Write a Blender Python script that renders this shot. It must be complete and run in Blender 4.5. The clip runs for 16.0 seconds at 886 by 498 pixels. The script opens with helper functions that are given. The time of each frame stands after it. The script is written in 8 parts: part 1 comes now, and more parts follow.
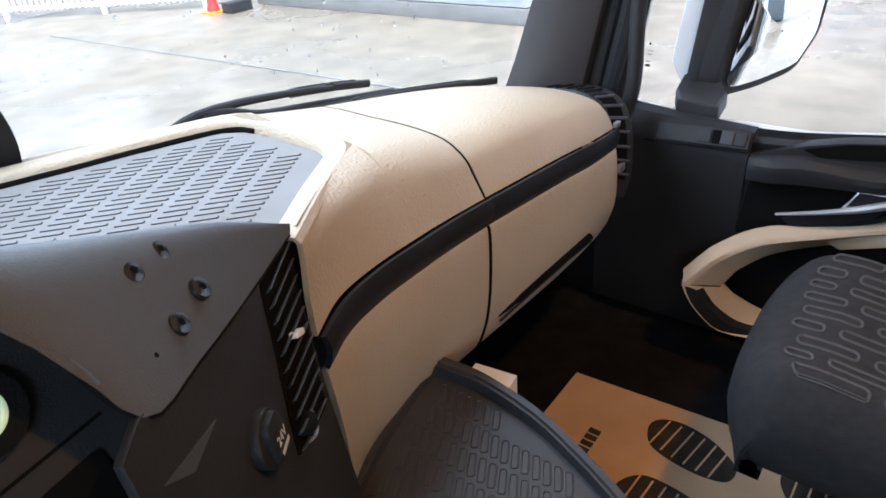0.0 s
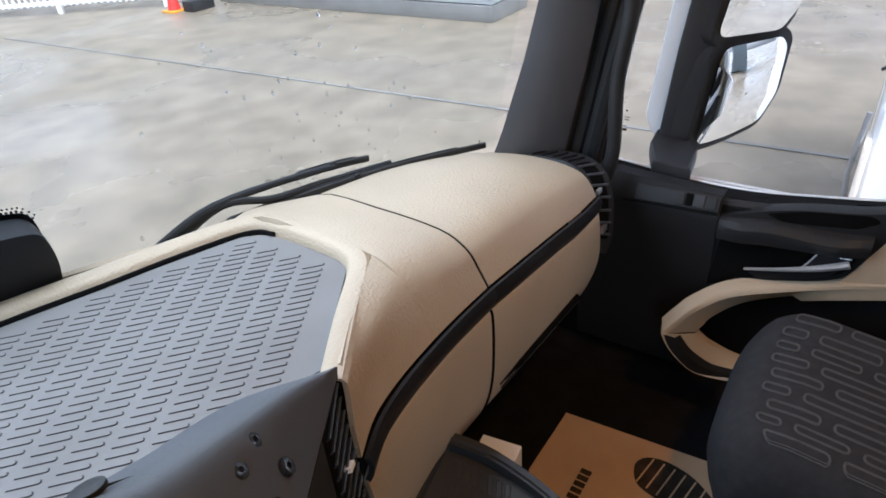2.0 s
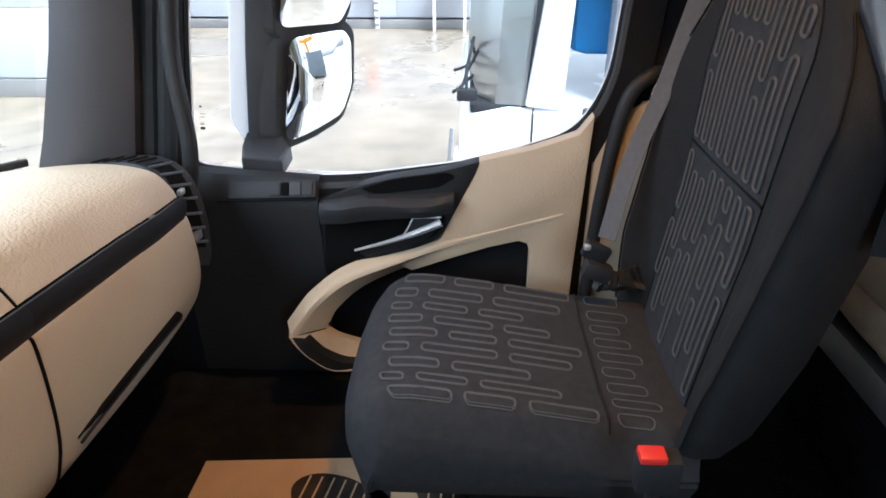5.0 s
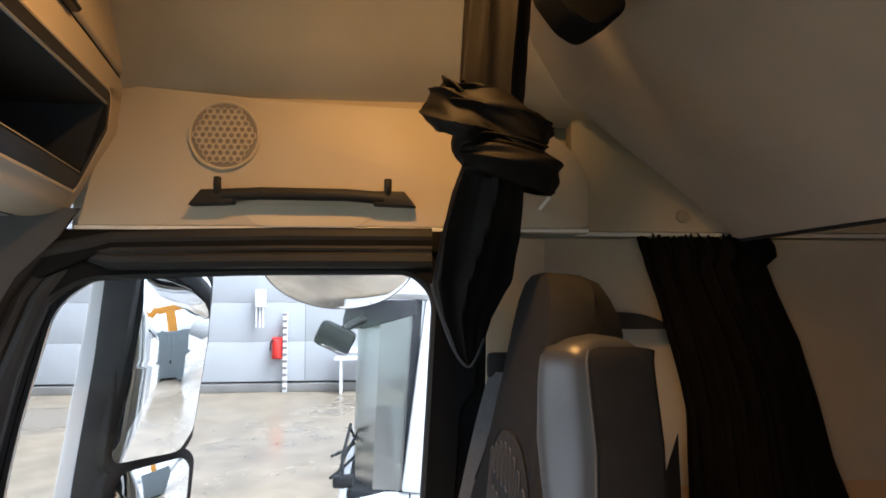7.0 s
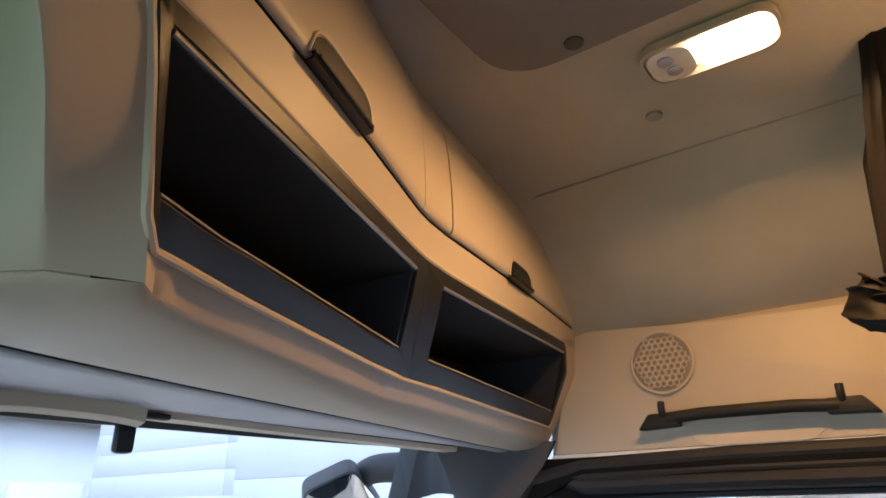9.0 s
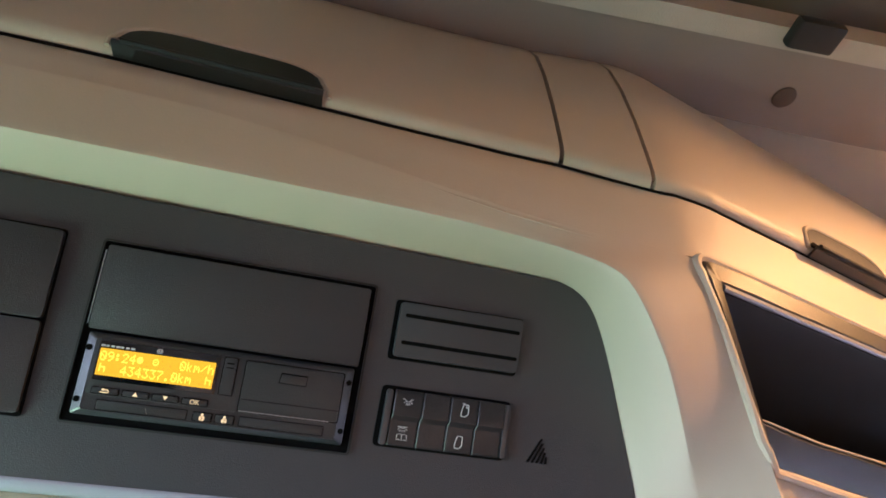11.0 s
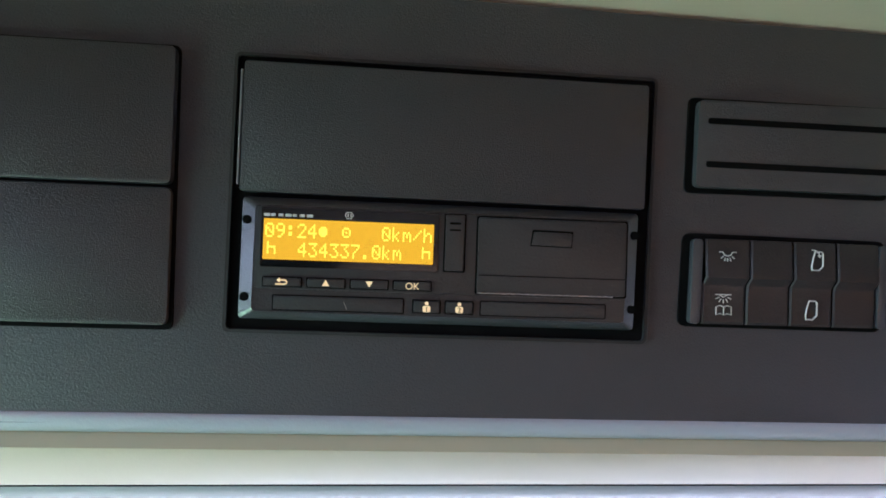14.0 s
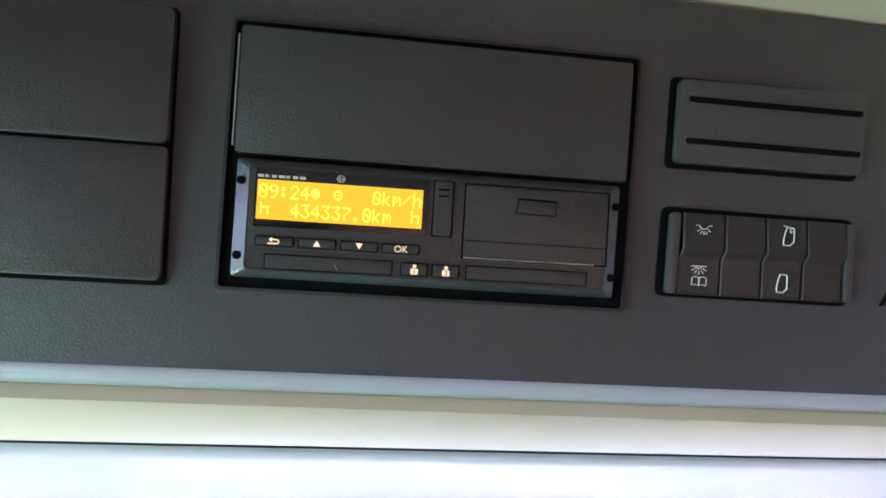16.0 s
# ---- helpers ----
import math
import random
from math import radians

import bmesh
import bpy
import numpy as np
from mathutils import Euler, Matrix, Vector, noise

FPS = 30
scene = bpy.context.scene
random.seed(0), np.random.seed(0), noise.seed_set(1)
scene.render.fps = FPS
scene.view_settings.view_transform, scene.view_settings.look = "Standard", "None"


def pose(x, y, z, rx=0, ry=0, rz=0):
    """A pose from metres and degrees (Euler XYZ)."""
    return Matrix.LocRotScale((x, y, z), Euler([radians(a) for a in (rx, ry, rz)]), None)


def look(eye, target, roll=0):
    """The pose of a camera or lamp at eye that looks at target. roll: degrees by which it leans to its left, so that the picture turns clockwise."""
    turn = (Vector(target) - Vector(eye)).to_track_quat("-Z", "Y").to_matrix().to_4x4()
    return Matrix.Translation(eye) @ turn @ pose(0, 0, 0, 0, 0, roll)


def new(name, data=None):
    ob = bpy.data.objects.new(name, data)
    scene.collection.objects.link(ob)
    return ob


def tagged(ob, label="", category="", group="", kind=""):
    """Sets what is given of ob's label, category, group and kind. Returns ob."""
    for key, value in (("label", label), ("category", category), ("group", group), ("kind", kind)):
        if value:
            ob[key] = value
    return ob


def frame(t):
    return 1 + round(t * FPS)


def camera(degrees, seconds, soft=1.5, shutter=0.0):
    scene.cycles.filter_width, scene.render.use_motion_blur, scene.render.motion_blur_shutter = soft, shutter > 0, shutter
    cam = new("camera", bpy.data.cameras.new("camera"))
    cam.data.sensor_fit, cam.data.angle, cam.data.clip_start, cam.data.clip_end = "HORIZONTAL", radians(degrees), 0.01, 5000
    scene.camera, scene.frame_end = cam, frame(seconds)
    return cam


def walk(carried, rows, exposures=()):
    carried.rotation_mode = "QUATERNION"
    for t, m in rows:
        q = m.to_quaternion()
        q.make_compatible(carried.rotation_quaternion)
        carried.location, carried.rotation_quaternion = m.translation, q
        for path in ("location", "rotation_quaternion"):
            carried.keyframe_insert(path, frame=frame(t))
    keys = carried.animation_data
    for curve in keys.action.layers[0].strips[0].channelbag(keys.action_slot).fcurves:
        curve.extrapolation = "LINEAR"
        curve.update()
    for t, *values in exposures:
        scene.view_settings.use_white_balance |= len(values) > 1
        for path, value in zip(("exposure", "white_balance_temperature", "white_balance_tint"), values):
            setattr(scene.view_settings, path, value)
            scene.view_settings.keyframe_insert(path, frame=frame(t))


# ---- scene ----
cam = camera(69.5, 16.0, soft=1.7)

PATH = [
    (0, (-0.115, 0.349, 1.492), (1.215, 1.431, 0.462), -4.6),
    (0.5, (-0.105, 0.342, 1.49), (1.049, 1.617, 0.469), -5.9),
    (1, (-0.109, 0.42, 1.586), (1.022, 1.697, 0.543), -6.5),
    (1.5, (-0.117, 0.39, 1.627), (1.082, 1.579, 0.555), -6.3),
    (2, (-0.136, 0.384, 1.663), (1.23, 1.381, 0.595), -4.8),
    (2.5, (-0.118, 0.389, 1.637), (1.339, 1.173, 0.513), -3.5),
    (3, (-0.1, 0.399, 1.605), (1.403, 0.959, 0.412), -2.0),
    (3.2, (-0.085, 0.397, 1.59), (1.414, 0.936, 0.38), -1.9),
    (5.3, (-0.052, 0.278, 1.477), (1.775, 0.249, 0.665), 0.4),
    (5.5, (-0.05, 0.27, 1.492), (1.814, 0.193, 0.769), 0.5),
    (6, (-0.06, 0.246, 1.532), (1.88, 0.035, 1.091), 0.4),
    (6.5, (-0.091, 0.197, 1.579), (1.882, -0.101, 1.446), 0.3),
    (7, (-0.137, 0.111, 1.651), (1.85, -0.075, 1.778), -0.1),
    (7.5, (-0.162, 0.033, 1.664), (1.81, 0.054, 2.001), -0.1),
    (8, (-0.181, 0.001, 1.661), (1.722, 0.401, 2.131), -0.3),
    (8.5, (-0.208, -0.003, 1.654), (1.522, 0.790, 2.268), -0.5),
    (9, (-0.25, 0.008, 1.661), (1.253, 1.088, 2.419), -0.7),
    (9.5, (-0.276, 0.002, 1.655), (0.975, 1.292, 2.531), -0.5),
    (10, (-0.305, -0.003, 1.647), (0.595, 1.439, 2.7), -0.7),
    (10.2, (-0.315, -0.012, 1.643), (0.436, 1.448, 2.786), -0.75),
    (12.3, (-0.467, 0.0, 1.651), (-0.421, 1.483, 2.992), -1.9),
    (12.5, (-0.46, 0.021, 1.645), (-0.433, 1.513, 2.977), -1.5),
    (13, (-0.45, 0.094, 1.662), (-0.439, 1.721, 2.826), -1.2),
    (13.5, (-0.447, 0.149, 1.706), (-0.443, 1.869, 2.727), -1.2),
    (14, (-0.454, 0.153, 1.722), (-0.401, 1.894, 2.706), -1.3),
    (14.5, (-0.449, 0.152, 1.719), (-0.373, 1.88, 2.723), -1.3),
    (15, (-0.446, 0.15, 1.713), (-0.367, 1.875, 2.721), -1.1),
    (15.5, (-0.45, 0.151, 1.714), (-0.349, 1.88, 2.715), -0.9),
    (16, (-0.456, 0.152, 1.705), (-0.353, 1.895, 2.68), -0.7),
]
walk(cam, [(t, look(eye, target, roll)) for t, eye, target, roll in PATH], [(0, 3.05, 5200, 12), (1.0, 2.7, 5250, 12), (2.0, 2.45, 5300, 13), (3.2, 2.7, 5300, 12), (5.5, 3.3, 5250, 9), (6.5, 2.7, 5500, 9), (7.5, 2.95, 5300, 11), (8.5, 2.95, 5000, 13), (9.5, 3.2, 4800, 15), (10.2, 3.95, 4900, 18), (12.5, 4.9, 5000, 42), (13, 4.4, 4650, 24), (13.5, 4.2, 4750, 25), (14, 4.35, 4850, 26), (14.5, 4.6, 4900, 26), (15, 4.7, 4950, 26), (16, 4.75, 4900, 26)])

# ---------------------------------------------------------------- light
world = bpy.data.worlds.new("overcast_sky")
scene.world = world
world.use_nodes = True
_wn = world.node_tree.nodes
_wn.clear()
_sky = _wn.new("ShaderNodeTexSky")
_sky.sky_type, _sky.sun_disc = "NISHITA", False
_sky.sun_elevation, _sky.sun_rotation = radians(60), radians(218)
_sky.dust_density, _sky.air_density = 4.0, 1.0
_hsv = _wn.new("ShaderNodeHueSaturation")
_hsv.inputs["Saturation"].default_value = 0.12
_bg = _wn.new("ShaderNodeBackground")
_bg.inputs["Strength"].default_value = 0.078
_wo = _wn.new("ShaderNodeOutputWorld")
_wl = world.node_tree.links
_wl.new(_sky.outputs[0], _hsv.inputs["Color"])
_wl.new(_hsv.outputs[0], _bg.inputs["Color"])
_wl.new(_bg.outputs[0], _wo.inputs["Surface"])

sun_data = bpy.data.lights.new("sun", "SUN")
sun_data.energy, sun_data.angle, sun_data.color = 0.55, radians(25), (1.0, 0.97, 0.93)
sun = new("sun", sun_data)
sun.matrix_world = look((0, 0, 0), (0.35, 0.45, -1.0))
tagged(sun, "soft overcast daylight", "light", kind="structure")

dome_data = bpy.data.lights.new("dome_bulb", "AREA")
dome_data.shape, dome_data.size, dome_data.size_y = "RECTANGLE", 0.06, 0.085
dome_data.energy, dome_data.color = 1.0, (1.0, 0.45, 0.095)
dome_data.spread = radians(164)
dome_bulb = new("dome_bulb", dome_data)
dome_bulb.matrix_world = look((0.532, 0.089, 2.230), (0.532, 0.089, 1.0))
tagged(dome_bulb, "warm bulb of the ceiling lamp", "light", kind="structure")

# Two fill lamps added inside the cab to stand in for window daylight.
for nm, m_, w_, h_, e_, s_ in (("driver_side_fill", look((-1.12, -0.05, 1.58), (0.5, 0.70, 0.80)), 0.85, 0.5, 0.42, 82), ("windscreen_daylight", look((0.10, 1.12, 1.63), (0.10, 0.74, 1.0)), 1.8, 0.30, 1.5, 150)):
    d_ = bpy.data.lights.new(nm, "AREA")
    d_.shape, d_.size, d_.size_y, d_.energy, d_.color = "RECTANGLE", w_, h_, e_, (0.95, 1.0, 0.98)
    d_.spread = radians(s_)
    o_ = new(nm, d_)
    o_.matrix_world = m_
    tagged(o_, "added fill lamp standing in for cab window daylight", "light", kind="structure")

# Green lamp added in place of the glow from unbuilt clothing nearby.
glow_data = bpy.data.lights.new("green_console_fill", "AREA")
glow_data.shape, glow_data.size, glow_data.size_y, glow_data.energy, glow_data.color = "RECTANGLE", 0.5, 0.35, 0.10, (0.64, 1.0, 0.48)
glow_data.spread = radians(80)
glow = new("green_console_fill", glow_data)
glow.matrix_world = look((-1.16, 0.35, 1.48), (-0.58, 0.36, 1.85))
tagged(glow, "added green fill lamp that tints the console", "light", kind="structure")

# ---------------------------------------------------------------- materials
def material(name, color, rough=0.6, second=None, scale=8.0, bump=0.0, grain=300.0, metal=0.0, spec=0.5, emit=None, power=0.0, coat=0.0, detail=4.0, mix=(0.35, 0.7)):
    m = bpy.data.materials.new(name)
    m.use_nodes = True
    nt = m.node_tree
    b = nt.nodes["Principled BSDF"]
    b.inputs["Roughness"].default_value = rough
    b.inputs["Metallic"].default_value = metal
    b.inputs["Specular IOR Level"].default_value = spec
    b.inputs["Coat Weight"].default_value = coat
    c = (*color, 1.0)
    b.inputs["Base Color"].default_value = c
    tc = nt.nodes.new("ShaderNodeTexCoord")
    if second is not None:
        n = nt.nodes.new("ShaderNodeTexNoise")
        n.inputs["Scale"].default_value, n.inputs["Detail"].default_value = scale, detail
        r = nt.nodes.new("ShaderNodeValToRGB")
        r.color_ramp.elements[0].position, r.color_ramp.elements[1].position = mix
        r.color_ramp.elements[0].color, r.color_ramp.elements[1].color = c, (*second, 1.0)
        nt.links.new(tc.outputs["Object"], n.inputs["Vector"])
        nt.links.new(n.outputs[0], r.inputs[0])
        nt.links.new(r.outputs[0], b.inputs["Base Color"])
        mr = nt.nodes.new("ShaderNodeMapRange")
        mr.inputs["To Min"].default_value, mr.inputs["To Max"].default_value = max(rough - 0.08, 0.02), min(rough + 0.1, 1.0)
        nt.links.new(n.outputs[0], mr.inputs[0])
        nt.links.new(mr.outputs[0], b.inputs["Roughness"])
    if bump > 0:
        g = nt.nodes.new("ShaderNodeTexNoise")
        g.inputs["Scale"].default_value, g.inputs["Detail"].default_value = grain, 3.0
        bp = nt.nodes.new("ShaderNodeBump")
        bp.inputs["Strength"].default_value, bp.inputs["Distance"].default_value = bump, 0.002
        nt.links.new(tc.outputs["Object"], g.inputs["Vector"])
        nt.links.new(g.outputs[0], bp.inputs["Height"])
        nt.links.new(bp.outputs[0], b.inputs["Normal"])
    if emit:
        b.inputs["Emission Color"].default_value = (*emit, 1.0)
        b.inputs["Emission Strength"].default_value = power
    return m


def glass(name, tint=(1, 1, 1), rough=0.0, gloss=0.06):
    m = bpy.data.materials.new(name)
    m.use_nodes = True
    nt = m.node_tree
    nt.nodes.clear()
    out = nt.nodes.new("ShaderNodeOutputMaterial")
    tr = nt.nodes.new("ShaderNodeBsdfTransparent")
    tr.inputs[0].default_value = (*tint, 1)
    gl = nt.nodes.new("ShaderNodeBsdfGlossy")
    gl.inputs["Roughness"].default_value = rough
    mx = nt.nodes.new("ShaderNodeMixShader")
    mx.inputs[0].default_value = gloss
    nt.links.new(tr.outputs[0], mx.inputs[1])
    nt.links.new(gl.outputs[0], mx.inputs[2])
    nt.links.new(mx.outputs[0], out.inputs[0])
    return m


BEIGE = material("beige_soft_plastic", (0.435, 0.355, 0.250), 0.55, (0.395, 0.322, 0.226), 5, 0.65, 300)
BEIGE_D = material("beige_leather_grain", (0.435, 0.355, 0.250), 0.5, (0.395, 0.320, 0.224), 6, 0.9, 230)
CREAM = material("cream_overhead_plastic", (0.52, 0.45, 0.345), 0.5, (0.48, 0.415, 0.32), 4, 0.06, 600)
FABRIC = material("pale_headliner_fabric", (0.58, 0.53, 0.435), 0.95, (0.51, 0.465, 0.38), 6, 0.5, 700, spec=0.1)
BUNKCLOTH = material("grey_beige_bunk_lining", (0.43, 0.395, 0.335), 0.95, (0.38, 0.35, 0.30), 5, 0.5, 600, spec=0.1)
BLACK = material("black_grained_plastic", (0.020, 0.0205, 0.0220), 0.5, (0.026, 0.0265, 0.028), 9, 0.22, 700, spec=0.22)
BLACKSOFT = material("black_matt_plastic", (0.0085, 0.0085, 0.0092), 0.75, (0.0115, 0.0115, 0.0122), 12, 0.3, 500, spec=0.06)
DARKSTRIP = material("satin_black_trim_strip", (0.012, 0.013, 0.0155), 0.42, (0.016, 0.017, 0.02), 5, 0.1, 800, spec=0.3)
GREYTRAY = material("grey_rubber_mat", (0.184, 0.177, 0.171), 0.7, (0.164, 0.157, 0.151), 10, 0.25, 700, spec=0.3)
GREYPANEL = material("dark_grey_grained_panel", (0.056, 0.0615, 0.071), 0.48, (0.068, 0.0735, 0.084), 7, 0.34, 850)
PILLAR = material("slate_grey_pillar_plastic", (0.055, 0.056, 0.062), 0.6, (0.066, 0.067, 0.073), 5, 0.3, 500)
RUBBER = material("black_rubber", (0.012, 0.012, 0.012), 0.65, (0.02, 0.02, 0.02), 14, 0.2, 300)
SILVER = material("satin_silver_plastic", (0.62, 0.63, 0.65), 0.3, (0.55, 0.56, 0.58), 20, 0.05, 600, metal=0.7)
CARD = material("brown_cardboard", (0.60, 0.41, 0.25), 0.9, (0.50, 0.335, 0.20), 7, 0.3, 200, spec=0.15)
INK = material("faded_black_print", (0.03, 0.026, 0.022), 0.9, (0.06, 0.045, 0.035), 30, spec=0.1)
CARPET = material("black_floor_carpet", (0.010, 0.010, 0.011), 0.98, (0.018, 0.018, 0.02), 20, 0.8, 900, spec=0.05)
SEATCLOTH = material("black_woven_seat_fabric", (0.032, 0.0325, 0.035), 0.95, (0.042, 0.0425, 0.0455), 60, 0.9, 900, spec=0.12)
SEATSIDE = material("dark_grey_seat_bolster_fabric", (0.0165, 0.0168, 0.018), 0.92, (0.022, 0.0224, 0.0238), 40, 0.8, 900, spec=0.15)
PIPING = material("grey_stitched_cord", (0.060, 0.0605, 0.064), 0.85, (0.085, 0.0855, 0.089), 400, 0.4, 900)
ARMGREY = material("grey_armrest_leather", (0.036, 0.037, 0.042), 0.34, (0.043, 0.044, 0.049), 8, 0.14, 900, spec=0.55)
CLOTHBLACK = material("black_satin_curtain", (0.0060, 0.0056, 0.0056), 0.55, (0.009, 0.008, 0.0077), 20, 0.3, 500, spec=0.13)
CURTAIN = material("black_matt_curtain", (0.0055, 0.005, 0.005), 0.9, (0.009, 0.008, 0.0075), 14, 0.5, 600, spec=0.1)
WHITE = material("white_truck_paint", (0.80, 0.81, 0.82), 0.25, (0.76, 0.77, 0.78), 3, coat=0.4)
WHITEPL = material("white_plastic", (0.78, 0.78, 0.77), 0.4, (0.72, 0.72, 0.71), 8)
MIRROR = material("mirror_glass", (0.92, 0.93, 0.94), 0.01, metal=1.0)
ORANGEWALL = material("honey_bunk_panel", (0.58, 0.38, 0.21), 0.7, (0.52, 0.34, 0.185), 6, 0.2, 300)
BLANKET = material("cream_quilted_blanket", (0.74, 0.60, 0.45), 0.95, (0.62, 0.48, 0.34), 9, 0.6, 260, spec=0.1)
STEEL = material("brushed_grey_metal", (0.42, 0.43, 0.45), 0.35, (0.36, 0.37, 0.39), 30, metal=0.8)
GLOSSBLACK = material("glossy_black_plastic", (0.008, 0.008, 0.008), 0.32, (0.011, 0.0105, 0.010), 9, 0.08, 600)
HATCHTRIM = material("taupe_hatch_plastic", (0.235, 0.205, 0.18), 0.6, (0.21, 0.185, 0.16), 5, 0.2, 500)
HATCHPANEL = material("dark_olive_hatch_panel", (0.060, 0.050, 0.034), 0.6, (0.075, 0.062, 0.042), 6, 0.2, 300)
# Near-black that paints the shade in recesses and gaps, also some black print.
HOLE = material("unlit_black_recess", (0.004, 0.004, 0.004), 0.85, (0.006, 0.006, 0.006), 10, spec=0.05)
CONSOLE = material("black_console_grain", (0.042, 0.043, 0.047), 0.40, (0.052, 0.053, 0.057), 5, 0.22, 1200)
TRAYGRAIN = material("glossy_grained_flap", (0.036, 0.037, 0.040), 0.33, (0.044, 0.045, 0.048), 5, 0.30, 1500)
LCD = material("amber_display", (0.10, 0.04, 0.0), 0.5, spec=0.15, emit=(1.0, 0.50, 0.0), power=0.046)
LCDTXT = material("bright_display_characters", (0.15, 0.12, 0.02), 0.5, spec=0.15, emit=(1.0, 0.88, 0.03), power=0.066)
ICON = material("pale_symbol_print", (0.55, 0.55, 0.53), 0.5)
ICONW = material("backlit_cream_symbol", (0.85, 0.66, 0.34), 0.5, emit=(1.0, 0.66, 0.25), power=0.028)
LENSON = material("lit_lamp_lens", (1, 0.85, 0.6), 0.3, emit=(1.0, 0.64, 0.28), power=2.6)
LENSOFF = material("clear_lamp_lens", (0.8, 0.72, 0.62), 0.15, (0.7, 0.6, 0.5), 30, spec=0.8)
RINGGLOW = material("pale_green_key_ring", (0.55, 0.6, 0.4), 0.4, emit=(0.75, 0.85, 0.45), power=0.055)
GREYLAV = material("pale_grey_roof_console", (0.38, 0.39, 0.435), 0.42, (0.35, 0.36, 0.405), 5, 0.15, 500)
BELT = material("grey_seat_belt_webbing", (0.070, 0.071, 0.077), 0.6, (0.060, 0.061, 0.067), 120, 0.6, 700)
REDPL = material("red_plastic", (0.65, 0.03, 0.02), 0.45, (0.55, 0.025, 0.02), 12)
YELLOW = material("yellow_machine_paint", (0.75, 0.52, 0.02), 0.4, (0.65, 0.45, 0.02), 8)
ORANGE = material("orange_machine_paint", (0.80, 0.33, 0.02), 0.4, (0.7, 0.28, 0.02), 8)
WALL = material("light_grey_hall_cladding", (0.36, 0.368, 0.378), 0.6, (0.34, 0.348, 0.358), 0.6, 0.1, 40)
# Darker than the mat: paints the thin shadows along its ribs.
RIBSHADE = material("rib_shadow_grey", (0.050, 0.049, 0.052), 0.7, (0.06, 0.059, 0.062), 10, 0.2, 700, spec=0.2)
PLUGB = material("dark_brown_plug", (0.06, 0.045, 0.03), 0.6, (0.08, 0.06, 0.04), 60)
DOORBLACK = material("deep_black_door_plastic", (0.012, 0.0122, 0.013), 0.5, (0.016, 0.0163, 0.0174), 9, 0.2, 700, spec=0.22)
RAIN = bpy.data.materials.new("rain_water")
RAIN.use_nodes = True
_rb = RAIN.node_tree.nodes["Principled BSDF"]
_rb.inputs["Transmission Weight"].default_value, _rb.inputs["IOR"].default_value, _rb.inputs["Roughness"].default_value = 1.0, 1.33, 0.0
GLASSBLACK = material("glossy_display_glass", (0.006, 0.006, 0.007), 0.12, spec=0.6)
BEZEL = material("satin_grey_bezel", (0.040, 0.041, 0.046), 0.30, (0.052, 0.053, 0.058), 12, 0.12, 900, spec=0.6)
SWITCH = material("brown_black_switch_plastic", (0.021, 0.0195, 0.0195), 0.34, (0.026, 0.024, 0.024), 10, 0.12, 900, spec=0.5)
# Olive is the cream groove's shade, put into the colour.
OLIVE_SHADE = material("cream_groove_shade", (0.50, 0.46, 0.30), 0.6, (0.46, 0.42, 0.27), 6)
RECORDER = material("dark_grey_recorder_plastic", (0.026, 0.0263, 0.0275), 0.34, (0.032, 0.0323, 0.0335), 8, 0.15, 900, spec=0.5)
SCREW = material("glossy_black_screw", (0.012, 0.012, 0.013), 0.18, (0.016, 0.016, 0.017), 40, spec=0.8)
TRAYRUBBER = material("dark_grey_rubber_tray", (0.028, 0.029, 0.032), 0.5, (0.036, 0.037, 0.04), 9, 0.2, 700, spec=0.5)
PLINTH = material("wet_grey_plinth", (0.20, 0.19, 0.175), 0.5, (0.15, 0.145, 0.135), 2)
CLEAR = glass("clear_pane", (0.96, 0.98, 0.97), 0.0, 0.015)
CLEARS = glass("side_window_pane", (0.97, 0.98, 0.98), 0.0, 0.008)
TINT = glass("pale_green_windscreen", (0.80, 0.88, 0.84), 0.30, 0.50)
BLUEPL = material("blue_cab_textile", (0.02, 0.22, 0.55), 0.8, (0.02, 0.18, 0.45), 6)
GREENPL = material("green_plastic", (0.10, 0.5, 0.05), 0.5)
DARKGREY = material("charcoal_cab_plastic", (0.035, 0.037, 0.041), 0.6, (0.045, 0.047, 0.051), 7, spec=0.3)
CONTAINER = material("grey_container_steel", (0.24, 0.28, 0.30), 0.55, (0.20, 0.235, 0.25), 3)

# wet concrete: puddle film where the roughness falls
WET = bpy.data.materials.new("wet_concrete_yard")
WET.use_nodes = True
_n, _l = WET.node_tree.nodes, WET.node_tree.links
_b = _n["Principled BSDF"]
_tc = _n.new("ShaderNodeTexCoord")
_n1 = _n.new("ShaderNodeTexNoise")
_n1.inputs["Scale"].default_value, _n1.inputs["Detail"].default_value = 0.22, 6.0
_n2 = _n.new("ShaderNodeTexNoise")
_n2.inputs["Scale"].default_value, _n2.inputs["Detail"].default_value = 2.2, 12.0
_r1 = _n.new("ShaderNodeValToRGB")
_r1.color_ramp.elements[0].position, _r1.color_ramp.elements[1].position = 0.42, 0.60
_r1.color_ramp.elements[0].color, _r1.color_ramp.elements[1].color = (0.16, 0.16, 0.16, 1), (0.55, 0.55, 0.55, 1)
_r2 = _n.new("ShaderNodeValToRGB")
_r2.color_ramp.elements[0].position, _r2.color_ramp.elements[1].position = 0.30, 0.72
_r2.color_ramp.elements[0].color, _r2.color_ramp.elements[1].color = (0.15, 0.122, 0.086, 1), (0.25, 0.202, 0.142, 1)
_bp = _n.new("ShaderNodeBump")
_bp.inputs["Strength"].default_value, _bp.inputs["Distance"].default_value = 0.05, 0.008
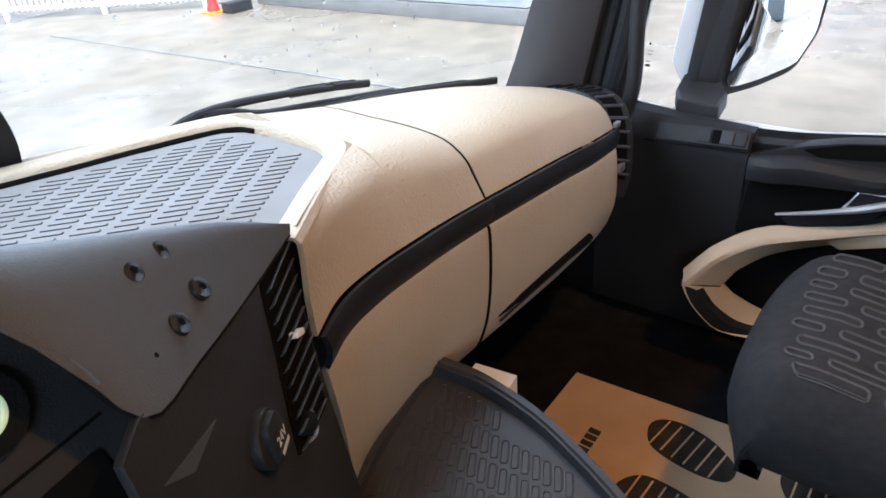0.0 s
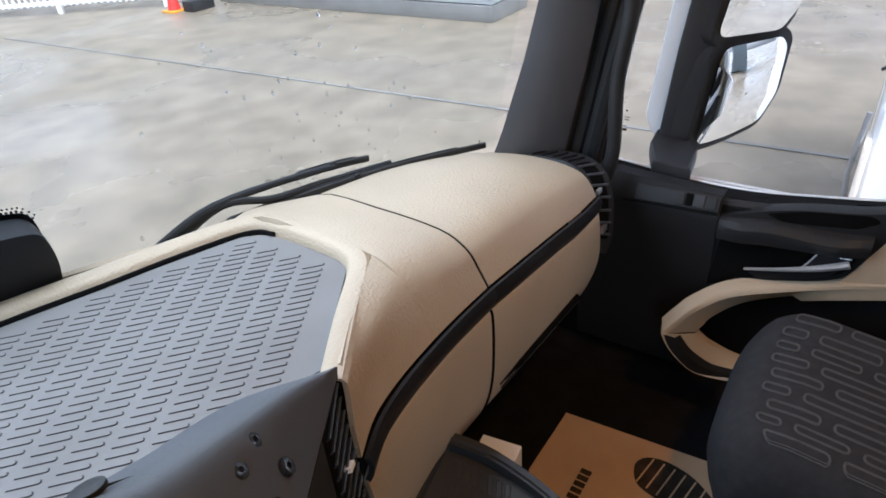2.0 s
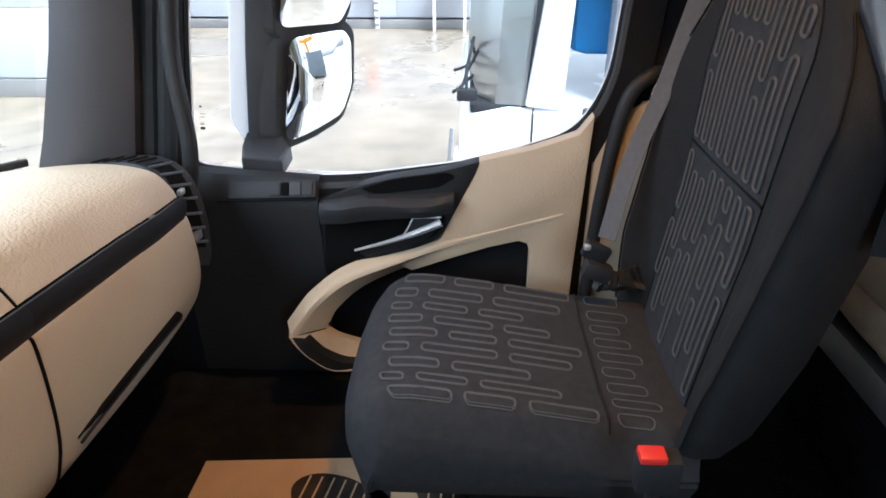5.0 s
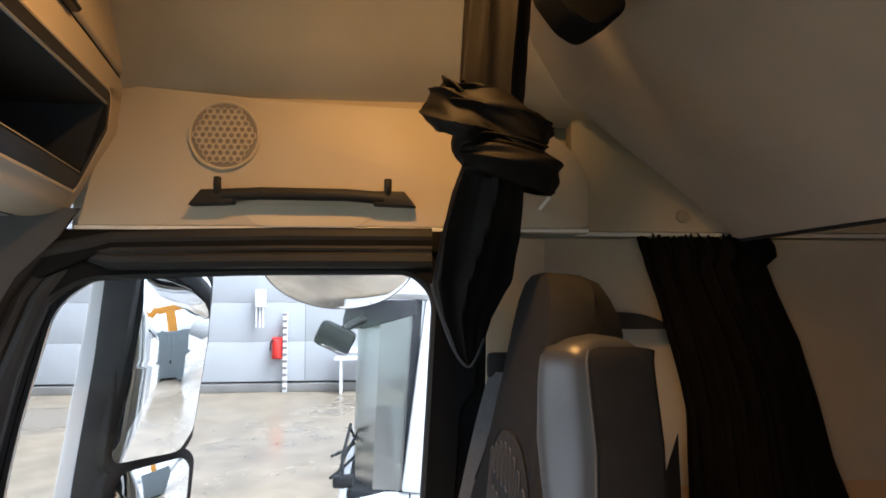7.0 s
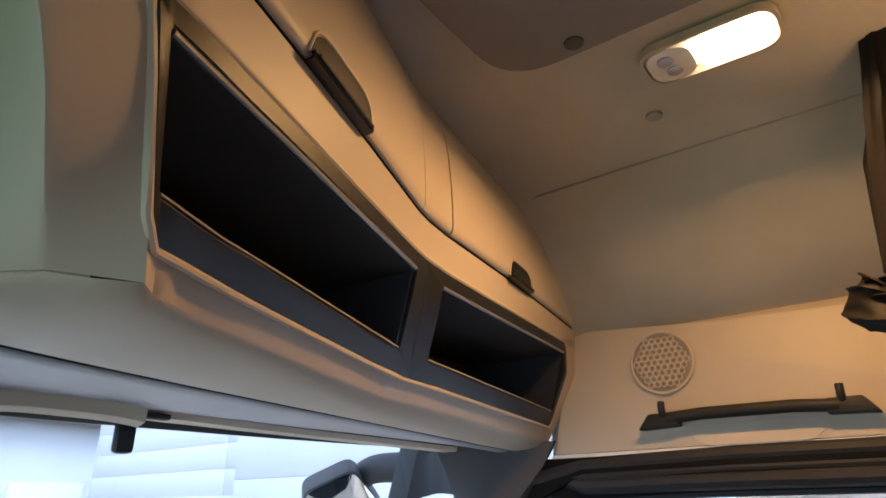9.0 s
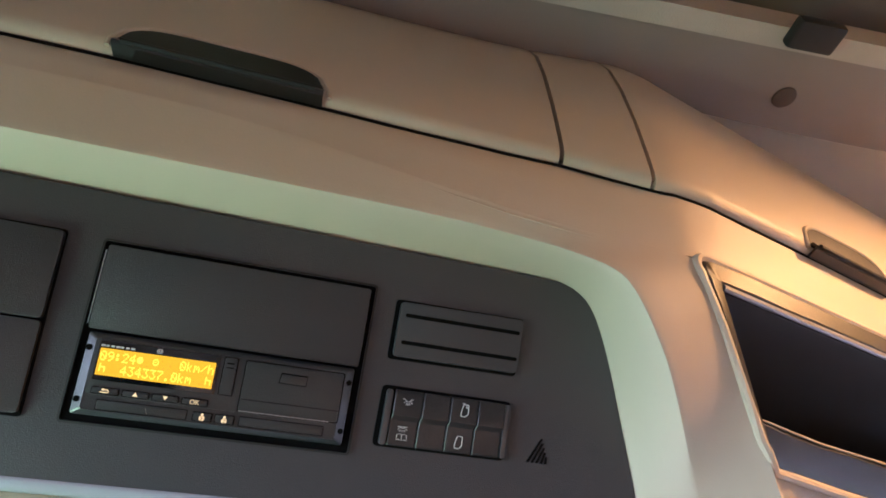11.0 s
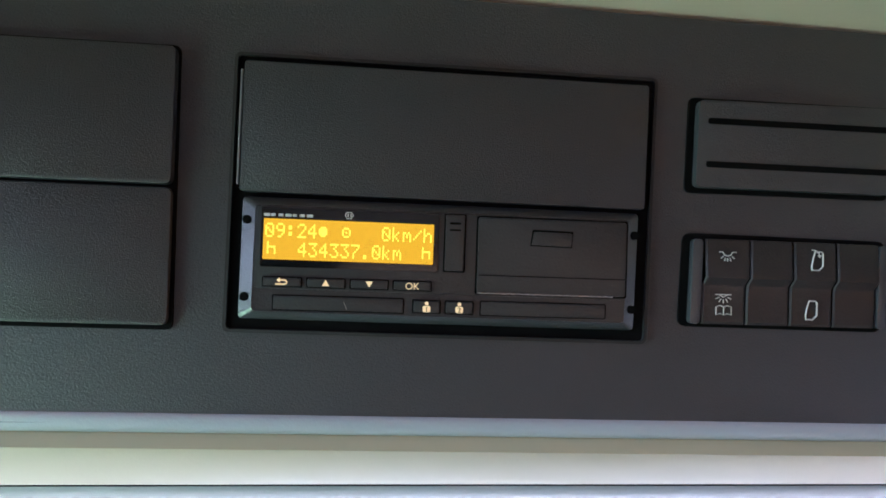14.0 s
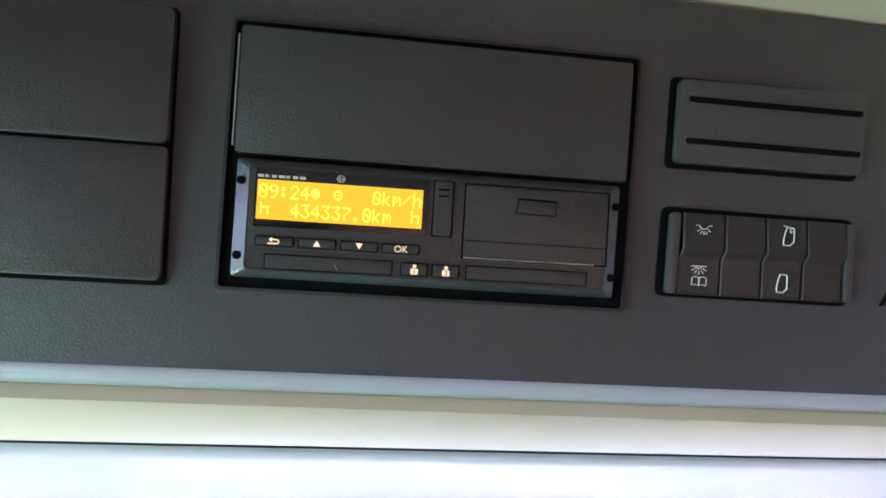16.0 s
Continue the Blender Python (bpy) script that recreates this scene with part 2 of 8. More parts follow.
_l.new(_tc.outputs["Object"], _n1.inputs["Vector"])
_l.new(_tc.outputs["Object"], _n2.inputs["Vector"])
_l.new(_n1.outputs[0], _r1.inputs[0])
_l.new(_n2.outputs[0], _r2.inputs[0])
_l.new(_r1.outputs[0], _b.inputs["Roughness"])
_l.new(_r2.outputs[0], _b.inputs["Base Color"])
_l.new(_n2.outputs[0], _bp.inputs["Height"])
_l.new(_bp.outputs[0], _b.inputs["Normal"])
_b.inputs["Specular IOR Level"].default_value = 0.5

# ---------------------------------------------------------------- mesh helpers
V = Vector


def thing(name, label, category, at=(0, 0, 0), group="", kind=""):
    ob = new(name)
    ob.empty_display_size = 0.05
    ob.location = at
    return tagged(ob, label, category, group, kind)


def part(name, bm, mat, parent=None, label="", smooth=True, angle=35):
    me = bpy.data.meshes.new(name)
    bmesh.ops.recalc_face_normals(bm, faces=bm.faces)
    if smooth:
        for f in bm.faces:
            f.smooth = True
        for e in bm.edges:
            e.smooth = not (len(e.link_faces) == 2 and e.calc_face_angle(0) > radians(angle))
    if parent is not None:
        off = V((0, 0, 0))
        p = parent
        while p is not None:
            off += p.location
            p = p.parent
        bmesh.ops.translate(bm, verts=bm.verts, vec=-off)
    bm.to_mesh(me)
    bm.free()
    me.materials.append(mat)
    ob = new(name, me)
    ob.parent = parent
    if label:
        ob["label"] = label
    return ob


def single(name, bm, mat, label, category, group="", kind="", **kw):
    return tagged(part(name, bm, mat, None, **kw), label, category, group, kind)


def bevel(bm, w, seg=2, sharp=30):
    if w <= 0:
        return bm
    es = [e for e in bm.edges if len(e.link_faces) == 2 and e.calc_face_angle(0) > radians(sharp)]
    bmesh.ops.bevel(bm, geom=es, offset=w, segments=seg, affect="EDGES", profile=0.6, clamp_overlap=True)
    return bm


def box(c, s, w=0.0, m=None, seg=2, bm=None):
    b = bmesh.new()
    bmesh.ops.create_cube(b, size=1.0)
    bmesh.ops.scale(b, vec=s, verts=b.verts)
    bevel(b, w, seg)
    bmesh.ops.transform(b, matrix=(m if m is not None else Matrix.Translation(c)), verts=b.verts)
    if bm is None:
        return b
    return join(bm, b)


def join(bm, b):
    me = bpy.data.meshes.new("tmp")
    b.to_mesh(me)
    b.free()
    bm.from_mesh(me)
    bpy.data.meshes.remove(me)
    return bm


def slab(pts, d, w=0.0, seg=2):
    """A polygon of 3D points, pushed by the vector d."""
    b = bmesh.new()
    vs = [b.verts.new(p) for p in pts]
    f = b.faces.new(vs)
    r = bmesh.ops.extrude_face_region(b, geom=[f])
    bmesh.ops.translate(b, vec=d, verts=[v for v in r["geom"] if isinstance(v, bmesh.types.BMVert)])
    bmesh.ops.recalc_face_normals(b, faces=b.faces)
    return bevel(b, w, seg)


def sheet(rows, thick=0.0, closed=False, d=None):
    """A skin over rows of points; thick gives it a back, d pushes the back along one way."""
    b = bmesh.new()
    if d is not None:
        n = len(rows[0])
        back = [[V(p) + V(d) for p in r] for r in rows]
        va, vb = [[[b.verts.new(p) for p in r] for r in some] for some in (rows, back)]
        for i in range(len(rows) - 1):
            for j in range(n - 1):
                b.faces.new((va[i][j], va[i][j + 1], va[i + 1][j + 1], va[i + 1][j]))
                b.faces.new((vb[i][j], vb[i + 1][j], vb[i + 1][j + 1], vb[i][j + 1]))
        for i in range(len(rows) - 1):
            for j in (0, n - 1):
                b.faces.new((va[i][j], va[i + 1][j], vb[i + 1][j], vb[i][j]))
        for j in range(n - 1):
            for i in (0, len(rows) - 1):
                b.faces.new((va[i][j], va[i][j + 1], vb[i][j + 1], vb[i][j]))
        return b
    vs = [[b.verts.new(p) for p in r] for r in rows]
    for i in range(len(rows) - 1):
        n = len(rows[i])
        for j in range(n if closed else n - 1):
            b.faces.new((vs[i][j], vs[i][(j + 1) % n], vs[i + 1][(j + 1) % n], vs[i + 1][j]))
    if thick:
        bmesh.ops.recalc_face_normals(b, faces=b.faces)
        bmesh.ops.solidify(b, geom=b.faces[:], thickness=thick)
    return b


def spline(pts, n=6, closed=False):
    """Catmull-Rom through the points, n steps a span."""
    P = [V(p) for p in pts]
    out = []
    m = len(P)
    for i in range(m if closed else m - 1):
        if closed:
            a, b, c, d = P[i - 1], P[i], P[(i + 1) % m], P[(i + 2) % m]
        else:
            a, b, c, d = P[max(i - 1, 0)], P[i], P[i + 1], P[min(i + 2, m - 1)]
        for k in range(n):
            t = k / n
            out.append(0.5 * ((2 * b) + (c - a) * t + (2 * a - 5 * b + 4 * c - d) * t * t + (3 * b - a - 3 * c + d) * t ** 3))
    if not closed:
        out.append(P[-1])
    return out


def tube(pts, r, n=10, bm=None, flat=1.0, caps=True, closed=False, up=None):
    """A rod along the points; r a number or one for each point; flat squeezes it."""
    b = bm if bm is not None else bmesh.new()
    P = [V(p) for p in pts]
    R = r if isinstance(r, (list, tuple)) else [r] * len(P)
    rings = []
    ref = V(up) if up is not None else V((0, 0, 1))
    for i, p in enumerate(P):
        if closed:
            t = (P[(i + 1) % len(P)] - P[i - 1]).normalized()
        else:
            t = (P[min(i + 1, len(P) - 1)] - P[max(i - 1, 0)]).normalized()
        s = t.cross(ref)
        s = s.normalized() if s.length > 1e-4 else t.orthogonal().normalized()
        u = s.cross(t).normalized()
        rings.append([b.verts.new(p + R[i] * (math.cos(2 * math.pi * k / n) * s + flat * math.sin(2 * math.pi * k / n) * u)) for k in range(n)])
        if up is None:
            ref = u
    for i in range(len(rings) if closed else len(rings) - 1):
        a, c = rings[i], rings[(i + 1) % len(rings)]
        for k in range(n):
            b.faces.new((a[k], a[(k + 1) % n], c[(k + 1) % n], c[k]))
    if caps and not closed:
        b.faces.new(rings[0][::-1])
        b.faces.new(rings[-1])
    return b


def disc(c, axis, r, h, n=24, w=0.0, bm=None):
    """A round slug of radius r and height h along axis, centred at c."""
    b = bmesh.new()
    bmesh.ops.create_cone(b, cap_ends=True, segments=n, radius1=r, radius2=r, depth=h)
    bevel(b, w, 2)
    bmesh.ops.transform(b, matrix=Matrix.Translation(c) @ V(axis).to_track_quat("Z", "Y").to_matrix().to_4x4(), verts=b.verts)
    return b if bm is None else join(bm, b)


def rounded(poly, r, n=5):
    """2D polygon with its corners rounded by r (number or a list)."""
    out = []
    m = len(poly)
    for i in range(m):
        a, b, c = (V((*poly[k % m][:2], 0)) for k in (i - 1, i, i + 1))
        rr = r[i] if isinstance(r, (list, tuple)) else r
        u, v = (a - b), (c - b)
        q = min(rr, 0.45 * u.length, 0.45 * v.length)
        if q < 1e-5:
            out.append((b.x, b.y))
            continue
        u.normalize(), v.normalize()
        p0, p1 = b + u * q, b + v * q
        for k in range(n + 1):
            t = k / n
            p = (1 - t) ** 2 * p0 + 2 * t * (1 - t) * b + t * t * p1
            out.append((p.x, p.y))
    return out


class Plane:
    """A flat frame in the world: origin o, axes u and v, outward normal n."""
    def __init__(self, o, u, v):
        self.o, self.u = V(o), V(u).normalized()
        self.n = self.u.cross(V(v)).normalized()
        self.v = self.n.cross(self.u).normalized()

    def p(self, a, b, h=0.0):
        return self.o + a * self.u + b * self.v + h * self.n

    def m(self, a, b, h=0.0):
        r = Matrix((self.u, self.v, self.n)).transposed().to_4x4()
        return Matrix.Translation(self.p(a, b, h)) @ r

    def slab(self, poly, h0, h1, w=0.0, seg=2):
        return slab([self.p(a, b, h0) for a, b in poly], self.n * (h1 - h0), w, seg)

    def plate(self, a0, b0, a1, b1, h0, h1, r=0.0, w=0.0):
        return self.slab(rounded([(a0, b0), (a1, b0), (a1, b1), (a0, b1)], r), h0, h1, w)

    def ring(self, outer, inner, h0, h1):
        """A frame between two outlines with the same number of points."""
        rows = [[self.p(a, b, h) for a, b in o] for o, h in ((outer, h0), (outer, h1), (inner, h1), (inner, h0))]
        b = bmesh.new()
        vs = [[b.verts.new(p) for p in r] for r in rows]
        n = len(outer)
        for i in range(4):
            for j in range(n):
                b.faces.new((vs[i][j], vs[i][(j + 1) % n], vs[(i + 1) % 4][(j + 1) % n], vs[(i + 1) % 4][j]))
        return b


def lettering(text, plane, a, b, size, mat, parent, name="lettering", h=0.0006, turn=0.0, align="LEFT", wide=1.0):
    cu = bpy.data.curves.new("letters", "FONT")
    cu.body, cu.size, cu.align_x, cu.extrude = text, size, align, 0.0002
    tmp = new("letters_tmp", cu)
    dg = bpy.context.evaluated_depsgraph_get()
    me = bpy.data.meshes.new_from_object(tmp.evaluated_get(dg))
    bm = bmesh.new()
    bm.from_mesh(me)
    bpy.data.objects.remove(tmp)
    bpy.data.curves.remove(cu)
    bpy.data.meshes.remove(me)
    bmesh.ops.transform(bm, matrix=plane.m(a, b, h) @ Matrix.Rotation(radians(turn), 4, "Z") @ Matrix.Diagonal((wide, 1, 1, 1)), verts=bm.verts)
    return part(name, bm, mat, parent, smooth=False)

# ---------------------------------------------------------------- yard outside
GZ = -0.8
bm = bmesh.new()
bmesh.ops.create_grid(bm, x_segments=2, y_segments=2, size=400)
bmesh.ops.translate(bm, verts=bm.verts, vec=(0, 0, GZ))
single("ground", bm, WET, "wet brownish concrete yard with puddles", "ground", kind="structure")
bm = bmesh.new()
for a, b_, w in (((5.35, 14.0), (5.95, -6.0), 0.022), ((-30, 15.5), (15.5, 17.0), 0.02)):
    a, b_ = V((*a, GZ + 0.004)), V((*b_, GZ + 0.004))
    s = (b_ - a).cross(V((0, 0, 1))).normalized() * w
    join(bm, slab([a - s, b_ - s, b_ + s, a + s], (0, 0, 0.006)))
single("expansion_joint", bm, PLINTH, "dark straight joints between concrete slabs", "joint", kind="structure")

hall = thing("hall_wall", "tall light grey clad hall wall with a wet plinth", "wall", (15.7, 0, GZ), kind="structure")
for i in range(11):
    for j in range(5):
        part("panel", box((15.9, -13 + j * 10, GZ + 0.72 + i * 0.95), (0.2, 9.99, 0.945), 0.004), WALL, hall)
part("plinth", box((15.86, 6.4, GZ + 0.1), (0.3, 45, 0.2), 0.02), PLINTH, hall, "dark wet plinth")
part("backing", box((16.1, 6.4, GZ + 5), (0.2, 45, 10), 0.0), PLINTH, hall)
wing = thing("hall_wing", "light grey clad wing of the hall with a dark plinth", "building", (9.0, 9, GZ), kind="structure")
for i in range(10):
    part("panel", box((9.6, 9.0, GZ + 0.75 + i * 0.95), (1.2, 6.6, 0.945), 0.004), WALL, wing)
part("plinth", box((9.58, 9.0, GZ + 0.13), (1.2, 6.62, 0.26), 0.02), PLINTH, wing, "dark wet plinth")
ex = thing("fire_extinguisher", "red fire extinguisher hung on the hall wall", "extinguisher", (15.55, 2.65, 0.25))
part("bottle", disc((15.58, 2.65, 0.25), (0, 0, 1), 0.10, 0.42, 18, 0.04), REDPL, ex)
part("hose", tube(spline([(15.55, 2.65, 0.46), (15.50, 2.76, 0.42), (15.50, 2.78, 0.2)]), 0.02), RUBBER, ex)
part("bracket", box((15.72, 2.65, 0.25), (0.1, 0.26, 0.52), 0.02), REDPL, ex)
mp = single("marker_post", box((15.68, 2.46, 0.15), (0.1, 0.1, 1.9), 0.01), WHITEPL, "slim white marker post with dark stripes", "post")
for k in range(12):
    part("stripe", box((15.62, 2.46, -0.70 + k * 0.16), (0.02, 0.104, 0.06)), PLINTH, mp)
eb = thing("electric_box", "small grey junction box with conduits on the hall wall", "electric box", (15.7, 3.05, 1.2))
part("case", box((15.66, 3.05, 1.45), (0.16, 0.24, 0.42), 0.02), WHITEPL, eb)
for k in (-0.06, 0.02, 0.1):
    part("conduit", tube([(15.66, 3.05 + k, 1.25), (15.66, 3.05 + k, 0.75)], 0.02), WHITEPL, eb)
bench = thing("wall_bench", "small white metal bench against the hall wall", "bench", (15.4, 0.6, GZ))
part("seat", box((15.4, 0.75, 0.02), (0.4, 1.0, 0.06), 0.01), WHITEPL, bench)
part("backrest", box((15.6, 0.75, 0.2), (0.04, 1.0, 0.12), 0.01), WHITEPL, bench)
for y in (0.4, 1.1):
    part("leg", box((15.4, y, -0.4), (0.3, 0.06, 0.8), 0.01), WHITEPL, bench)

# far side of the yard: fence, machine, parked vans
fence = thing("white_fence", "white metal railing fence along the yard edge", "fence", (6.4, 16.1, GZ))
FD = V((3.7, -5.8, 0)).normalized()
def fence_p(s, z):
    return V((4.6, 19.0, GZ + z)) + FD * s
FM = Matrix.Rotation(math.atan2(FD.y, FD.x), 4, "Z")
for z in (0.22, 1.30):
    part("rail", box((0, 0, 0), (6.9, 0.06, 0.07), 0.01, Matrix.Translation(fence_p(3.45, z)) @ FM), WHITEPL, fence)
src = part("picket", box((0, 0, 0), (0.05, 0.03, 1.25), 0.008, Matrix.Translation(fence_p(0.0, 0.78)) @ FM), WHITEPL, fence)
for k in range(1, 52):
    o = src.copy()
    scene.collection.objects.link(o)
    o.location = FD * 0.135 * k
for s in (0.0, 2.3, 4.6, 6.9):
    part("post", box((0, 0, 0), (0.10, 0.10, 1.5), 0.01, Matrix.Translation(fence_p(s, 0.75)) @ FM), WHITEPL, fence)
cone = thing("traffic_cone", "orange and white traffic cone on the wet yard", "cone", (8.0, 12.5, GZ))
part("base", box((8.0, 12.5, GZ + 0.02), (0.36, 0.36, 0.04), 0.01), ORANGE, cone)
bm = bmesh.new()
bmesh.ops.create_cone(bm, cap_ends=True, segments=20, radius1=0.13, radius2=0.03, depth=0.62)
bmesh.ops.translate(bm, verts=bm.verts, vec=(8.0, 12.5, GZ + 0.34))
part("body", bm, REDPL, cone)
part("sleeve", disc((8.0, 12.5, GZ + 0.36), (0, 0, 1), 0.10, 0.16, 20), WHITEPL, cone, "white reflective sleeve")
single("kerb_block", box((8.3, 12.1, GZ + 0.10), (0.55, 0.3, 0.2), 0.02), BLACK, "low black rubber block on the yard", "block")
tractor = thing("yellow_machine", "yellow wheeled yard machine parked far off", "machine", (2.9, 21.4, GZ))
for x in (1.7, 4.1):
    w = part("wheel", disc((x, 20.8, GZ + 0.75), (0, 1, 0), 0.75, 0.5, 28, 0.08), RUBBER, tractor)
    part("rim", disc((x, 20.5, GZ + 0.75), (0, 1, 0), 0.42, 0.16, 24, 0.03), YELLOW, w, "yellow wheel rim")
part("body", box((2.9, 21.4, GZ + 1.7), (3.6, 1.6, 1.3), 0.15), YELLOW, tractor)
part("cab", box((2.4, 21.4, GZ + 2.9), (1.5, 1.4, 1.4), 0.15), DARKGREY, tractor)


def van(x, y, mat, label, s=1.0):
    t = thing("parked_van", label, "van", (x, y, GZ))
    prof = [(-2.6, 0.45), (2.4, 0.45), (2.6, 1.1), (1.9, 1.35), (1.3, 2.25), (-2.6, 2.3)]
    part("body", slab([(x + a * s, y - 0.95, GZ + b * s) for a, b in prof], (0, 1.9, 0), 0.08, 3), mat, t)
    part("side_window", slab([(x + a * s, y - 0.97, GZ + b * s) for a, b in ((0.2, 1.4), (1.7, 1.4), (1.2, 2.1), (0.2, 2.1))], (0, 0.02, 0)), TINT, t)
    for a in (-1.7, 1.6):
        part("wheel", disc((x + a * s, y - 0.9, GZ + 0.35), (0, 1, 0), 0.36, 0.25, 24, 0.05), RUBBER, t)
    return t


van(5.2, 26.5, WHITE, "white panel van parked beyond the fence")
yellow_box = thing("far_building", "long low white building closing the yard", "building", (0, 36, GZ))
part("wall", box((-4, 37, GZ + 3.5), (60, 0.4, 7), 0.02), WALL, yellow_box)
for k in range(9):
    d_ = part("door", box((-26 + k * 6, 36.76, GZ + 2), (3.6, 0.12, 4), 0.03), GREYLAV, yellow_box, "pale grey roller door")
part("roof", box((-4, 36.6, GZ + 7.1), (60.6, 1.2, 0.25), 0.04), PLINTH, yellow_box)

# what the mirrors look back on
crane = thing("orange_crane_truck", "orange loading crane on a parked lorry", "crane", (3.1, -17, GZ))
part("column", box((3.1, -17, GZ + 2.6), (0.6, 0.6, 3.6), 0.06), ORANGE, crane)
part("boom", box((0, 0, 0), (3.6, 0.5, 0.5), 0.06, Matrix.Translation((2.6, -17, GZ + 4.5)) @ Matrix.Rotation(radians(-8), 4, "Y")), ORANGE, crane)
part("chassis", box((3.1, -17, GZ + 0.8), (2.4, 5.5, 0.5), 0.06), BLACK, crane)
for x in (1.9, 3.9):
    for y in (-19, -15.2):
        part("wheel", disc((x, y, GZ + 0.5), (1, 0, 0), 0.5, 0.35, 24, 0.06), RUBBER, crane)
cont = thing("steel_container", "grey ribbed steel container standing in the yard", "container", (2.7, -14.5, GZ))
part("body", box((2.7, -14.5, GZ + 1.4), (2.4, 5, 2.6), 0.03), CONTAINER, cont)
src = part("rib", box((1.6, -11.97, GZ + 1.4), (0.1, 0.06, 2.4), 0.01), CONTAINER, cont)
for k in range(1, 12):
    o = src.copy()
    scene.collection.objects.link(o)
    o.location = (0.2 * k, 0, 0)

# ---------------------------------------------------------------- neighbouring truck
ot = thing("white_truck", "white lorry cab parked alongside, wet windscreen", "truck", (4.1, -1.2, GZ))
TX = 3.0                                           # its near side
def tx(y, z, x=TX):
    return V((x, y, z))
win = rounded([(-0.17, 0.70), (-0.19, 1.46), (-0.30, 1.52), (-1.05, 1.50), (-1.05, 0.80), (-0.62, 0.62)], 0.05)
low = slab([tx(y, z) for y, z in [(0.33, -0.6), (0.34, 0.62), (0.10, 0.67), (-0.16, 0.67), (-0.6, 0.58), (-1.1, 0.72), (-2.3, 0.72), (-2.3, -0.6)]], (2.4, 0, 0), 0.05, 3)
part("door_and_front", low, WHITE, ot)
up = slab([tx(y, z) for y, z in [(0.27, 1.61), (0.22, 1.74), (0.0, 1.98), (-0.5, 2.3), (-2.3, 2.5), (-2.3, 1.54), (-0.3, 1.54), (-0.09, 1.60)]], (2.4, 0, 0), 0.06, 3)
part("roof", up, WHITE, ot)
pa = slab([tx(y, z) for y, z in [(0.02, 0.68), (-0.10, 1.60), (-0.20, 1.58), (-0.16, 0.66)]], (0.1, 0, 0), 0.015)
part("pillar", pa, WHITE, ot, "white windscreen pillar")
part("pillar", slab([tx(y, z) for y, z in [(-1.06, 0.7), (-1.06, 1.58), (-2.3, 1.58), (-2.3, 0.7)]], (0.1, 0, 0), 0.015), WHITE, ot)
part("door_window", slab([tx(y, z, TX + 0.03) for y, z in win], (0.012, 0, 0)), CLEARS, ot)
part("windscreen", sheet([[(TX + 0.03, 0.02, 0.68), (TX + 0.06, 0.16, 0.68), (TX + 0.25, 0.25, 0.68), (TX + 1.2, 0.30, 0.68), (TX + 2.3, 0.16, 0.68)], [(TX + 0.03, -0.04, 1.58), (TX + 0.06, 0.12, 1.58), (TX + 0.25, 0.22, 1.58), (TX + 1.2, 0.27, 1.58), (TX + 2.3, 0.12, 1.58)]], 0.01), TINT, ot, "rain-streaked windscreen")
part("screen_frame", slab([tx(y, z, TX + 0.04) for y, z in [(0.035, 0.66), (-0.035, 1.60), (-0.085, 1.60), (-0.02, 0.66)]], (0.03, 0, 0), 0.008), DARKGREY, ot, "black windscreen edge")
part("sun_visor", sheet([[(TX + 0.0, -0.05, 1.60), (TX + 0.05, 0.20, 1.60), (TX + 0.3, 0.29, 1.60), (TX + 1.2, 0.34, 1.60), (TX + 2.4, 0.2, 1.60)], [(TX + 0.0, -0.05, 1.53), (TX + 0.05, 0.22, 1.46), (TX + 0.3, 0.32, 1.45), (TX + 1.2, 0.38, 1.45), (TX + 2.4, 0.22, 1.46)]], 0.02), DARKGREY, ot, "smoked sun visor")
part("scuttle", box((TX + 1.2, 0.16, 0.655), (2.3, 0.25, 0.05), 0.02), BLACK, ot)
arm_ = tube(spline([(TX + 0.1, 0.12, 1.52), (TX + 0.05, 0.22, 1.50), (TX, 0.30, 1.46)]), 0.02)
mir = part("mirror_bracket", arm_, BLACK, ot, "black kerb mirror on an arm")
part("mirror_head", box((0, 0, 0), (0.14, 0.18, 0.12), 0.03, Matrix.Translation((TX, 0.34, 1.42)) @ Matrix.Rotation(radians(25), 4, "X")), BLACK, mir)
part("mirror_glass", box((0, 0, 0), (0.10, 0.13, 0.01), 0.003, Matrix.Translation((TX - 0.04, 0.34, 1.37)) @ Matrix.Rotation(radians(25), 4, "X")), MIRROR, mir)
for k, (y0, z0, y1, z1) in enumerate(((0.30, 0.70, 0.27, 0.98), (0.34, 0.71, 0.22, 0.93), (0.36, 0.83, 0.25, 0.80), (0.37, 0.71, 0.24, 0.70), (0.28, 0.95, 0.20, 0.72))):
    part("wiper", tube([(TX + 0.02 + 0.05 * k, y0, z0), (TX + 0.05 + 0.1 * k, (y0 + y1) / 2 + 0.02, (z0 + z1) / 2), (TX + 0.15 + 0.2 * k, y1, z1)], 0.008, 8), BLACK, ot, "wet black wiper")
part("wiper_hinge", box((TX + 0.04, 0.30, 0.73), (0.05, 0.10, 0.06), 0.015), BLACK, ot)
part("grab_bar", tube([(TX - 0.02, 0.37, 0.58), (TX - 0.03, 0.39, 0.3), (TX - 0.02, 0.36, 0.0)], 0.012, 8), STEEL, ot)
part("door_gap", box((TX - 0.002, -0.02, 0.2), (0.008, 0.008, 0.95)), BLACK, ot)
part("mirror_arm", box((TX - 0.02, -0.5, 0.66), (0.05, 0.5, 0.05), 0.02), DARKGREY, ot)
part("headlamp", box((TX + 0.02, 0.345, 0.25), (0.2, 0.03, 0.4), 0.01), LENSOFF, ot, "clear wet headlamp")
